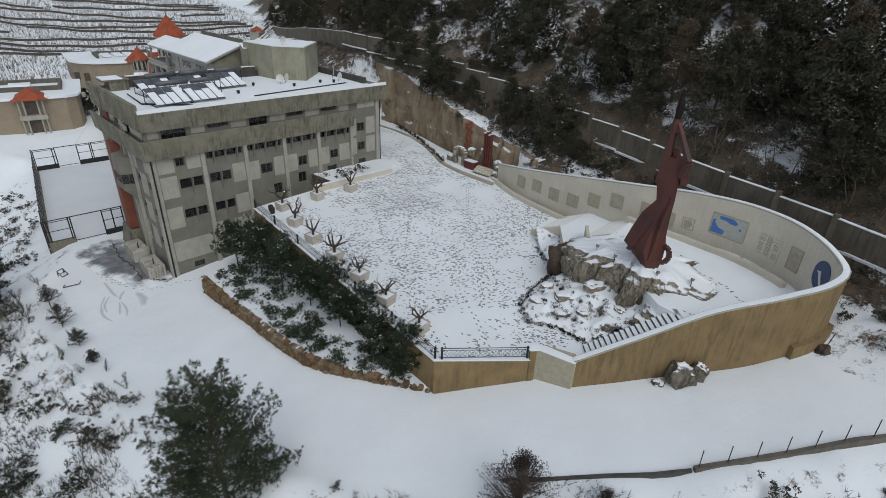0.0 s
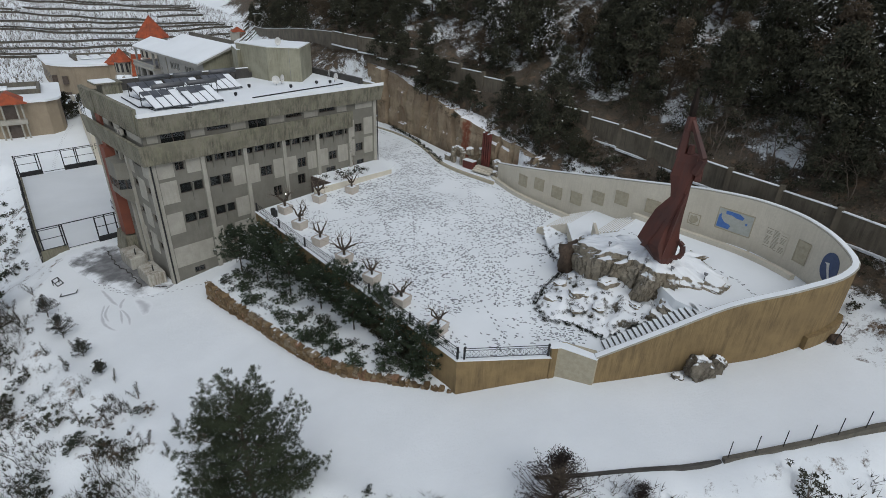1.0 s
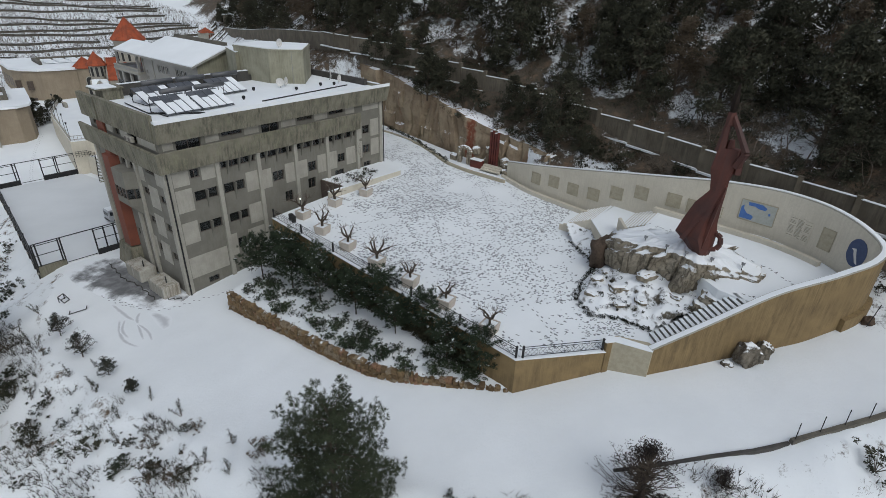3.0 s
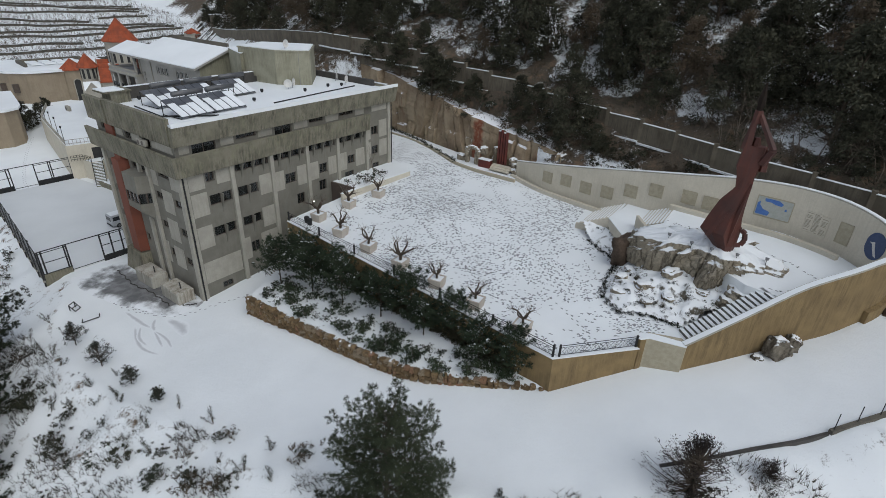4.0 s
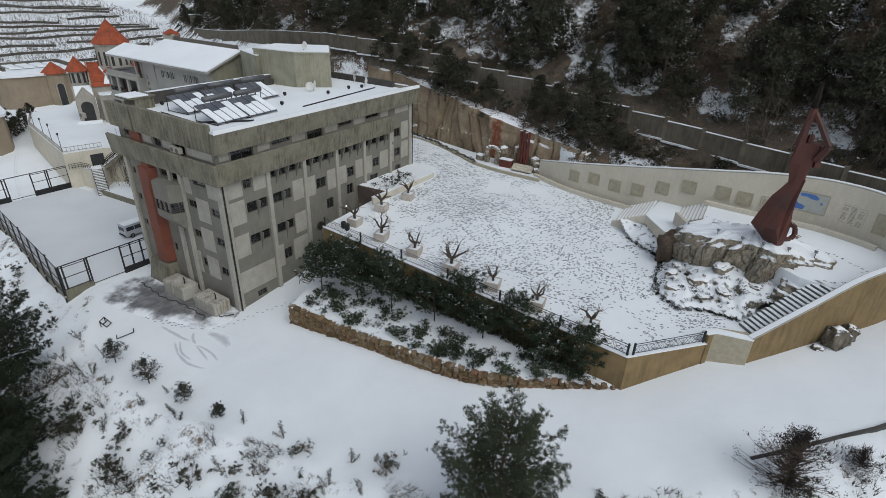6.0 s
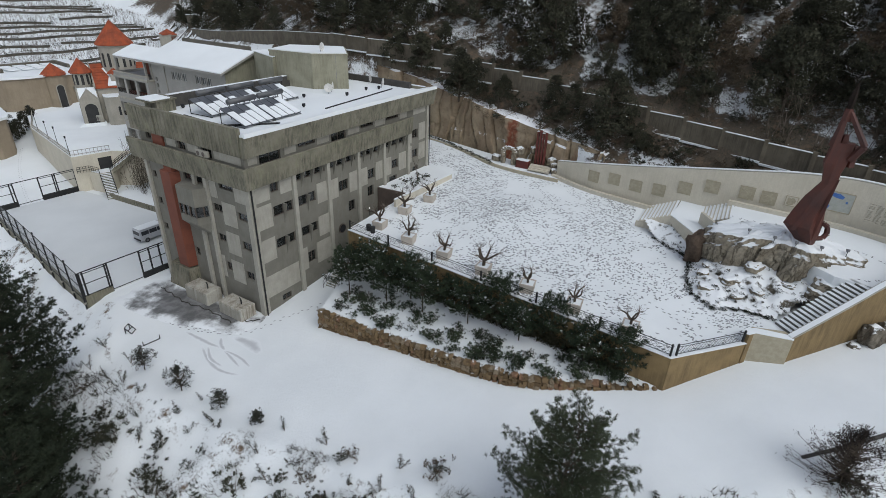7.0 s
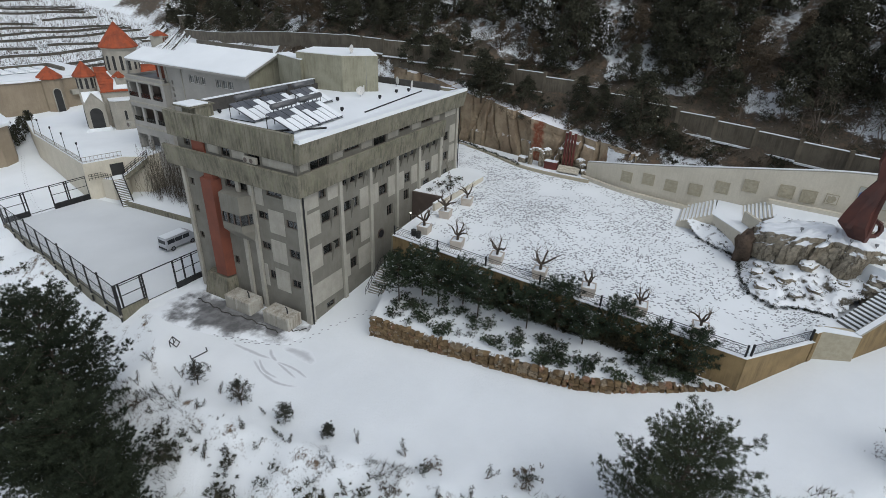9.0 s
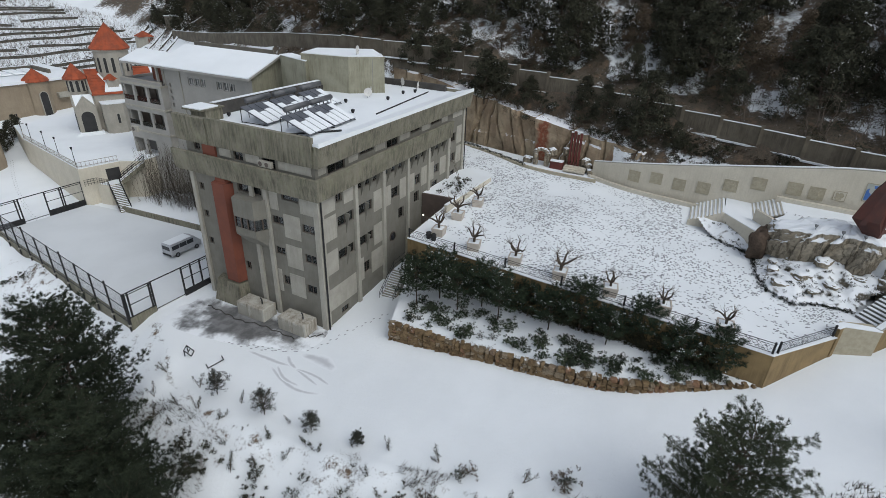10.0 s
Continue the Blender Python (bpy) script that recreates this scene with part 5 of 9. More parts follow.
def planter():
    root = thing("planter", Matrix.Identity(4), "square pale concrete planter box with snow in it", "planter", "planters along the plaza")
    bm = bmesh.new()
    a, b, h, t = 0.58, 0.68, 0.92, 0.12
    rings = [[bm.verts.new((x * s, y * s, z)) for x, y in ((-1, -1), (1, -1), (1, 1), (-1, 1))] for s, z in ((a, -0.05), (b, h), (b - t, h), (b - t, h - 0.14))]
    for p, q in zip(rings, rings[1:]):
        for k in range(4):
            bm.faces.new((p[k], p[(k + 1) % 4], q[(k + 1) % 4], q[k]))
    bm.faces.new(rings[0][::-1]), bm.faces.new(rings[-1])
    part("box", bm, PLANTBOX, root)
    bm = bmesh.new()
    box(bm, -b + t + 0.01, b - t - 0.01, -b + t + 0.01, b - t - 0.01, h - 0.16, h - 0.06)
    part("snow_fill", bm, SNOW, root)
    return root


def pruned_tree(seed):
    rng = np.random.default_rng(seed)
    root = thing("pruned_tree", Matrix.Identity(4), "small bare pruned tree with knotted dark limbs in a planter", "tree", "trees in the planters")
    bm = bmesh.new()
    beam(bm, (0, 0, -0.1), (0.03, 0.02, 0.4), 0.1, 6, 0.085)
    fine = bmesh.new()
    for k in range(5):
        ang = 2 * math.pi * k / 5 + rng.uniform(-0.4, 0.4)
        d = Vector((math.cos(ang), math.sin(ang), 0.75)).normalized()
        p = Vector((0.03, 0.02, 0.38))
        r = 0.075
        for s in range(3):
            q = p + d * rng.uniform(0.22, 0.36)
            beam(bm, p, q, r, 5, r * 0.85)
            p, r = q, r * 0.85
            d = (d + Vector(rng.normal(size=3)) * 0.35 + Vector((0, 0, 0.25))).normalized()
        for _ in range(7):
            e = (d + Vector(rng.normal(size=3)) * 0.7).normalized()
            m = p + e * rng.uniform(0.2, 0.4)
            beam(fine, p, m, 0.014, 3, 0.01)
            beam(fine, m, m + (e + Vector(rng.normal(size=3)) * 0.5).normalized() * rng.uniform(0.2, 0.4), 0.01, 3, 0.004)
    part("trunk", bm, BARK, root)
    tagged(part("twig", fine, TWIG, root), "", "", "", "stuff")
    return root


box0, kinds = planter(), [pruned_tree(s) for s in (3, 8, 15)]
for k, (x, y) in enumerate(PLANTERS):
    z = plaza_z(x)
    turn = 4 + 3 * (k % 3)
    (at(box0, x, y, z, turn) if k == 0 else place(box0, x, y, z, turn))
    t = kinds[k % 3]
    (at(t, x, y, z + 0.78, 40 * k, 1.25) if k < 3 else place(t, x, y, z + 0.78, 67 * k, 1.15 + 0.07 * (k % 4)))

# raised garden by the building
bm = bmesh.new()
prism(bm, [(38.4, 56.2), (47.6, 55.5), (50.4, 57.2), (50.4, 60.6), (38.1, 61.0)], -1.0, 0.95)
structure("garden_bed", bm, SNOW, "raised garden bed under snow beside the building")
bm = bmesh.new()
ribbon(bm, [(35.2, 56.25), (47.75, 55.3)], 0.3, -0.6, 1.22)
structure("garden_wall", bm, CREAM, "low cream garden wall")
bm = bmesh.new()
ribbon(bm, [(35.2, 56.25), (47.75, 55.3)], 0.36, 1.223, 1.3)
structure("garden_wall_snow", bm, SNOW, "snow on the garden wall")
bm = bmesh.new()
ribbon(bm, [(38.35, 56.2), (38.05, 60.9)], 0.22, -7.5, 1.0)
structure("wall_shaft", bm, plain("dark_brown_boards", (0.10, 0.075, 0.06), (0.08, 0.06, 0.05)), "dark brown side of the light well")
bm = bmesh.new()
ribbon(bm, [(27.3, 57.25), (35.2, 57.25)], 0.25, -8.4, 0.07)
structure("wall_well", bm, BAND, "concrete wall of the light well below the plaza")
bm = bmesh.new()
beam(bm, (31.7, 57.45, -0.3), (31.7, 57.45, 0.95), 0.04)
lampost = thing("lit_lamp", Matrix.Identity(4), "small lit globe lamp beside the entrance", "lamp")
part("post", bm, METAL, lampost)
bm = bmesh.new()
bmesh.ops.create_icosphere(bm, subdivisions=2, radius=0.075, matrix=Matrix.Translation((31.7, 57.45, 1.03)))
g = Nodes("lamp_globe")
g.bsdf.inputs["Emission Color"].default_value = (1, 0.97, 0.9, 1)
g.bsdf.inputs["Emission Strength"].default_value = 4.0
part("globe", bm, g.done((0.9, 0.9, 0.88), 0.4), lampost, "glowing white globe", True)
for x, y in ((28.3, 55.0), (28.1, 54.3)):
    bm = bmesh.new()
    beam(bm, (x, y, 0.0), (x, y, 0.75), 0.26, 10, 0.3)
    beam(bm, (x, y, 0.76), (x, y, 0.85), 0.32, 10, 0.2)
    tagged(finish("rubbish_bin", bm, METAL), "dark round rubbish bin beside a planter", "bin", "bins on the plaza")


# ---------------------------------------------------------------- planted strip and rubble wall below the plaza
RUBBLE_LINE = spline([(18.85, 54.4, -5.15), (18.75, 49, -4.9), (18.75, 44, -4.55), (18.55, 37, -4.0), (18.85, 32, -3.55), (20.5, 27.8, -3.35), (22.85, 22.2, -3.05)], 80)
strip_v, strip_f = [], []
m = 10
for k, p in enumerate(RUBBLE_LINE):
    t = k / (len(RUBBLE_LINE) - 1)
    q = np.array([27.1 - 4.1 * t, 56.9 - 35.0 * t])
    for j in range(m + 1):
        s = j / m
        x, y = p[0] + (q[0] - p[0]) * s, p[1] + (q[1] - p[1]) * s
        strip_v.append((x, y, p[2] - 0.15 + 0.9 * s * (1 - t) + 0.25 * s * t + 0.12 * noise.fractal((x * 0.5, y * 0.5, 4), 0.8, 2, 4)))
for k in range(len(RUBBLE_LINE) - 1):
    for j in range(m):
        a = k * (m + 1) + j
        strip_f.append((a, a + 1, a + m + 2, a + m + 1))
tagged(cloud("planted_strip", strip_v, strip_f, SNOW, None, True), "snow-covered planted strip below the plaza wall", "ground", "", "structure")


def strip_z(x, y):
    d = [(v[0] - x) ** 2 + (v[1] - y) ** 2 for v in strip_v]
    return strip_v[int(np.argmin(d))][2]


rubble = thing("rubble_wall", Matrix.Identity(4), "dry rubble retaining wall of brown stones with snow between", "wall", "", "structure")
# core coloured dark to paint deeper shade into the gaps between stones
bm = bmesh.new()
ribbon(bm, [(p[0] + 0.25, p[1]) for p in RUBBLE_LINE], 0.3, [float(road_height(p[0], p[1])) - 0.6 for p in RUBBLE_LINE], [p[2] - 0.15 for p in RUBBLE_LINE])
part("core", bm, CAVE, rubble)
stone_meshes = []
for s in range(9):
    bm = bmesh.new()
    bmesh.ops.create_icosphere(bm, subdivisions=1, radius=0.5)
    for v in bm.verts:
        q = Vector([math.copysign(abs(c * 2) ** 0.42 * 0.5, c) for c in v.co])
        v.co = q * (1 + 0.42 * noise.noise(v.co * 3.4 + Vector((s * 5, 0, 0))))
    me = bpy.data.meshes.new("stone")
    bm.to_mesh(me)
    bm.free()
    me.materials.append(RUBBLE)
    stone_meshes.append(me)
rng = random.Random(5)
acc = np.r_[0, np.cumsum(np.linalg.norm(np.diff(RUBBLE_LINE[:, :2], axis=0), axis=1))]
u = 0.15
while u < acc[-1]:
    x, y, top = (float(np.interp(u, acc, RUBBLE_LINE[:, k])) for k in range(3))
    low = float(road_height(x, y)) - 0.15
    x2, y2 = float(np.interp(u + 0.3, acc, RUBBLE_LINE[:, 0])), float(np.interp(u + 0.3, acc, RUBBLE_LINE[:, 1]))
    ang = math.atan2(y2 - y, x2 - x)
    w = rng.uniform(0.34, 0.66)
    z = low
    while z < top - 0.18:
        h = rng.uniform(0.3, 0.52)
        ob = new("stone", stone_meshes[rng.randrange(9)])
        ob.parent = rubble
        k2 = rng.uniform(0.85, 1.3)
        ob.matrix_basis = Matrix.Translation((x + rng.uniform(-0.06, 0.06), y + rng.uniform(-0.06, 0.06), z + h / 2)) @ Matrix.Rotation(ang + rng.uniform(-0.3, 0.3), 4, "Z") @ Matrix.Rotation(rng.uniform(-0.25, 0.25), 4, "Y") @ Matrix.Diagonal((w * k2, 0.6, h * 1.12 / k2 ** 0.5, 1))
        z += h * 0.92
    u += w * 0.92

# dead creeper along the top of the rubble wall
trng = np.random.default_rng(44)
tufts = []
for p in RUBBLE_LINE[:-6]:
    for _ in range(5):
        tufts.append((p[0] + trng.normal() * 0.16, p[1] + trng.normal() * 0.3, p[2] + trng.uniform(-0.25, 0.12)))
v, f = leaf_arrays(clump_points(trng, np.array(tufts), trng.uniform(0.08, 0.24, len(tufts)), 12), 0.07, trng, aspect=5.0)
tagged(cloud("dead_creeper", v, f, BROWNLEAF), "brown dead creeper along the rubble wall's top", "creeper", "", "stuff")

# pines along the strip
pine_a = pine("pine_tree", 11, 5.1, 2.5, PINE, "young dark green pine with snow on its needles beside the wall", 36, "pines below the plaza", 0.3, 26, 0.26, 0.016, 0.1, 0.5, 1.4, 0.24, 0.08, 0.05)
pine_b = pine("pine_tree", 12, 5.4, 2.6, PINE, "young dark green pine with snow on its needles beside the wall", 36, "pines below the plaza", 0.3, 26, 0.26, 0.016, 0.1, 0.5, 1.4, 0.24, 0.08, 0.05)
pine_c = pine("pine_tree", 13, 4.7, 2.4, PINE, "young dark green pine with snow on its needles beside the wall", 36, "pines below the plaza", 0.3, 26, 0.26, 0.016, 0.1, 0.5, 1.4, 0.24, 0.08, 0.05)
PINES = [(22.6, 53.4), (24.4, 51.6), (23.2, 49.0), (24.6, 46.9), (23.2, 44.6), (24.7, 42.1), (23.4, 39.6), (24.2, 36.9), (23.1, 34.2), (23.9, 31.4), (22.9, 28.2), (23.0, 24.9)]
for k, (x, y) in enumerate(PINES):
    t = (pine_a, pine_b, pine_c)[k % 3]
    z = strip_z(x, y)
    if k < 3:
        at(t, x, y, z, 50 * k)
    else:
        place(t, x, y, z, 77 * k, (0.86 + 0.06 * (k * 7 % 5)) * (1.0 if y > 45 else 0.88))


def bush(seed, mat, label, size=0.5, n=260, leaf=0.07, group="shrubs"):
    rng = np.random.default_rng(seed)
    root = thing("shrub", Matrix.Identity(4), label, "shrub", group)
    bm = bmesh.new()
    for k in range(9):
        a = rng.uniform(0, 6.28)
        beam(bm, (0, 0, -0.1), (size * 0.7 * math.cos(a), size * 0.7 * math.sin(a), size * rng.uniform(0.7, 1.2)), 0.018, 3, 0.006)
    part("stem", bm, TWIG, root)
    c = rng.normal(size=(26, 3)) * np.array((0.55, 0.55, 0.3)) * size + np.array((0, 0, size * 0.7))
    c[:, 2] = np.abs(c[:, 2])
    v, f = leaf_arrays(clump_points(rng, c, rng.uniform(0.12, 0.3, 26) * size, n // 26), leaf * 0.8, rng, aspect=3.2)
    cloud("foliage", v, f, mat, root)
    return root


def sapling(seed, label="thin leaning sapling with feathery grey-green leaves", h=1.7):
    """A few leaning stems set with narrow leaves."""
    rng = np.random.default_rng(seed)
    root = thing("sapling", Matrix.Identity(4), label, "sapling", "saplings on the slope")
    pts = []
    for k in range(3):
        d = Vector((rng.normal() * 0.45, rng.normal() * 0.45, 1.0)).normalized()
        n = h * rng.uniform(0.65, 1.0)
        bm = bmesh.new()
        beam(bm, (0, 0, -0.15), d * n, 0.03, 4, 0.008)
        part("stem", bm, TWIG, root)
        for t in np.linspace(0.25, 1.0, 18):
            pts.append(np.array(d * n * t) + rng.normal(size=3) * 0.1 * (1.25 - t))
    v, f = leaf_arrays(np.repeat(np.array(pts), 4, axis=0) + rng.normal(size=(len(pts) * 4, 3)) * 0.05, 0.085, rng, aspect=5.5)
    cloud("foliage", v, f, FEATHER, root)
    return root


FEATHER = leaf_material("feathery_leaves", (0.045, 0.05, 0.038), (0.10, 0.105, 0.08), 0.1)
SHRUBLEAF = leaf_material("grey_green_leaves", (0.038, 0.048, 0.034), (0.075, 0.085, 0.06), 0.1)
bush_a = bush(21, SHRUBLEAF, "low grey-green shrub dusted with snow", 0.55, 420, 0.09)
bush_b = bush(22, OAK, "dense dark green shrub in the snow", 0.75, 620, 0.10)
bush_c = bush(23, SHRUBLEAF, "small grey-green shrub in the snow", 0.4, 260, 0.07)
bush_d = bush(24, BROWNLEAF, "brown withered shrub in the snow", 0.6, 420, 0.08)
bush_e = bush(25, leaf_material("fresh_green_leaves", (0.040, 0.058, 0.034), (0.085, 0.108, 0.064), 0.07), "loose green shrub in the snow", 0.6, 420, 0.10)
first = {}


def put_bush(src, x, y, z, turn, size=1.0):
    if src not in first:
        first[src] = at(src, x, y, z, turn)
    else:
        place(src, x, y, z, turn, size)


rng = random.Random(9)
for k in range(118):
    t = rng.random()
    p = RUBBLE_LINE[int(t * 70) + 3]
    x, y = p[0] + rng.uniform(0.9, 5.6) * (1 - 0.62 * t), p[1] + rng.uniform(-0.5, 0.5)
    put_bush((bush_e, bush_a, bush_e, bush_c, bush_e)[k % 5], x, y, strip_z(x, y) - 0.05, 33 * k, rng.uniform(0.7, 1.3))

# ivy and brush against the wall under the railing
irng = np.random.default_rng(37)
t = irng.uniform(0, 0.9, 1500)
ivy = np.stack([27.3 - 4.3 * t - irng.uniform(0.2, 0.6, 1500), 57.0 - 35.3 * t, -0.6 - (4.2 - 1.8 * t) * irng.uniform(0, 1, 1500) ** 0.6], 1)
v, f = leaf_arrays(clump_points(irng, ivy, irng.uniform(0.2, 0.42, 1500), 34), 0.09, irng, aspect=2.6)
tagged(cloud("ivy", v, f, leaf_material("dark_ivy", (0.036, 0.036, 0.022), (0.068, 0.062, 0.038), 0.0)), "dark olive ivy and brush against the plaza wall", "ivy", "", "stuff")

# hedge round the rock garden
hedge_pts = []
nrng = np.random.default_rng(31)
for a, b in zip(BED[:8], BED[1:8]):
    L = math.dist(a, b)
    for s in np.arange(0, 1, 0.16 / L):
        x, y = a[0] + (b[0] - a[0]) * s, a[1] + (b[1] - a[1]) * s
        hedge_pts.append((x + nrng.normal() * 0.16, y + nrng.normal() * 0.16, plaza_z(x) + 0.16))
v, f = leaf_arrays(clump_points(nrng, np.array(hedge_pts), [0.2] * len(hedge_pts), 34), 0.06, nrng)
tagged(cloud("low_hedge", v, f, leaf_material("dark_hedge", (0.02, 0.024, 0.018), (0.045, 0.045, 0.035), 0.12)), "low dark hedge dusted with snow round the rock garden", "hedge", "", "stuff")
pts = []
while len(pts) < 130:
    x, y = nrng.uniform(32, 46), nrng.uniform(12, 29)
    if inside(np.array([x]), np.array([y]), BED)[0]:
        pts.append((x, y, bed_height(x, y) + 0.08))
v, f = leaf_arrays(clump_points(nrng, np.array(pts), nrng.uniform(0.12, 0.34, len(pts)), 30), 0.07, nrng)
tagged(cloud("ground_cover", v, f, leaf_material("dark_cover", (0.035, 0.036, 0.028), (0.07, 0.065, 0.05), 0.2)), "dark low ground cover plants poking through the snow", "plants", "", "stuff")
for k, (x, y, r) in enumerate(((34.6, 20.6, 0.55), (36.0, 18.9, 0.6), (38.0, 17.2, 0.7), (35.3, 16.6, 0.5), (37.2, 14.2, 0.55), (39.3, 19.6, 0.5), (34.2, 18.0, 0.4), (36.9, 21.2, 0.45), (38.6, 21.0, 0.4))):
    boulder("garden_stone", [((x, y, bed_height(x, y) + 0.05), (r, r * 1.3, r * 0.55), 37 * k)], ROCK, "grey stone with snow in the rock garden", "stone", "stones of the rock garden")

for k, (x, y, z, r) in enumerate(((36.7, 11.9, 1.5, 0.9), (37.6, 11.3, 2.1, 1.0))):
    boulder("garden_rock", [((x, y, z), (r, r * 1.1, r * 1.2), 50 * k)], ROCK, "snow-topped limestone rock at the head of the stair", "rock", "rocks at the head of the stair")

# spotlights round the statue
for x, y, z in ((38.8, 16.3, 5.3), (38.5, 14.6, 5.35), (38.9, 12.6, 5.25), (40.6, 10.4, 4.85), (39.6, 18.4, 5.2)):
    root = thing("spotlight", pose(x, y, z), "small round grey floodlight on the rock", "lamp", "floodlights round the statue")
    bm = bmesh.new()
    beam(bm, (0, 0, -0.9), (0, 0, 0.1), 0.03, 5)
    part("stand", bm, METAL, root)
    bm = bmesh.new()
    beam(bm, (0, 0, 0.1), (0.12, 0, 0.28), 0.13, 9, 0.17)
    part("housing", bm, STEEL, root)


# ---------------------------------------------------------------- footprints
def footprints():
    rng = np.random.default_rng(77)
    verts, faces = [], []

    def mark(x, y, ang, l, w, z):
        n = len(verts)
        for k in range(6):
            t = 2 * math.pi * k / 6
            u, v = l * math.cos(t) * (0.8 + 0.4 * rng.random()), w * math.sin(t) * (0.8 + 0.4 * rng.random())
            verts.append((x + u * math.cos(ang) - v * math.sin(ang), y + u * math.sin(ang) + v * math.cos(ang), z))
        faces.append(tuple(range(n, n + 6)))

    free = PLAZA[:2] + [(30, 15.5), (33.2, 15.5), (32, 19.6), (33.3, 21.7), (41, 23), (43.6, 27.3), (46, 30)] + [(52.4, 30.5), (53.3, 37), (54.2, 42), (54.6, 48), (59, 60), (61.5, 68), (62, 76), (52, 78), (51.5, 57), (47.8, 54.8), (41, 55.3), (28, 55)]
    placed = 0
    xs, ys = rng.uniform(23, 62, 70000), rng.uniform(15.5, 76, 70000)
    ok = inside(xs, ys, free)
    for x, y in zip(xs[ok].tolist(), ys[ok].tolist()):
        if placed == 7400:
            break
        dens = 0.32 + 0.55 * noise.noise((x * 0.11, y * 0.11, 1.0)) + 0.5 * noise.noise((x * 0.4, y * 0.4, 6.0)) + 0.006 * (x - 36)
        if rng.random() > dens:
            continue
        ang = 2.2 + 1.6 * noise.noise((x * 0.07, y * 0.07, 5.0)) + rng.normal() * 0.45
        mark(x, y, ang, 0.125 * rng.uniform(0.5, 1.5), 0.072 * rng.uniform(0.6, 1.4), plaza_z(x) + 0.006)
        placed += 1
    for (x0, y0), (x1, y1) in (((24.5, 23.5), (40, 50)), ((27, 18.8), (31, 27)), ((24.6, 22.4), (26, 24.6)), ((30, 50), (50, 40)), ((29, 33), (44, 47)), ((31, 24), (52, 44)), ((35, 50), (60, 66))):
        L = math.hypot(x1 - x0, y1 - y0)
        ang = math.atan2(y1 - y0, x1 - x0)
        for k in range(int(L / 0.42)):
            t = k * 0.42 / L
            o = 0.13 * (-1) ** k + 0.5 * math.sin(3 * t + x0)
            mark(x0 + (x1 - x0) * t - o * math.sin(ang), y0 + (y1 - y0) * t + o * math.cos(ang), ang, 0.16, 0.075, plaza_z(x0 + (x1 - x0) * t) + 0.009)
    ring = [(46.5, 20, 0), (44.6, 12, 0), (43.6, 8.5, 0), (41.5, 6.4, 0), (38.8, 7.3, 0), (37.3, 9.3, 0)]
    for p in spline(ring, 70):
        mark(p[0] + rng.normal() * 0.15, p[1] + rng.normal() * 0.15, rng.uniform(0, 3), 0.15, 0.07, 3.906)
    return tagged(cloud("footprints", verts, faces, plain("wet_footprint", (0.27, 0.28, 0.295), (0.13, 0.136, 0.146), 0.7, 8.0, 0.7, 0.004)), "countless grey wet footprints trodden into the snow", "footprints", "", "stuff")


footprints()


def tracks(name, label, paths, step, l, w, mat, spread=0.1):
    rng = np.random.default_rng(5)
    verts, faces = [], []
    for path in paths:
        pts = spline([(*p, 0) for p in path], max(6, int(sum(math.dist(a, b) for a, b in zip(path, path[1:])) / step)))
        for k, p in enumerate(pts):
            q = pts[min(k + 1, len(pts) - 1)] - pts[max(k - 1, 0)]
            a = math.atan2(q[1], q[0])
            o = spread * (-1) ** k + rng.normal() * 0.04
            x, y = p[0] - o * math.sin(a), p[1] + o * math.cos(a)
            z = gz(x, y) + 0.05 + 0.07 * noise.fractal((x * 0.13, y * 0.13, 3.1), 0.8, 2.0, 5)
            n = len(verts)
            for i in range(6):
                t = 2 * math.pi * i / 6
                u, v = l * math.cos(t), w * math.sin(t)
                verts.append((x + u * math.cos(a) - v * math.sin(a), y + u * math.sin(a) + v * math.cos(a), z + 0.02))
            faces.append(tuple(range(n, n + 6)))
    return tagged(cloud(name, verts, faces, mat), label, "tracks", "", "stuff")


GREYSNOW = plain("grey_slush", (0.36, 0.37, 0.385), (0.28, 0.285, 0.295), 1.5, 6.0, 0.7, 0.006)
tracks("trail", "trail of grey footprints in the snow beside the building", [[(12.6, 77), (12.2, 72.5), (11.85, 69.9), (12.1, 68.3), (13.0, 64.0), (14.8, 60.9), (16.3, 60.2), (18.7, 59.1), (20.5, 58.1), (22.5, 57.0)], [(11.9, 70.5), (11.9, 68.4), (12.15, 66.3), (12.8, 64.3), (13.7, 62.4)], [(31.2, 141.4), (27.3, 134.0), (23.6, 125.7), (21.3, 119.5), (19.7, 112.1)]], 0.5, 0.15, 0.075, GREYSNOW, 0.17)


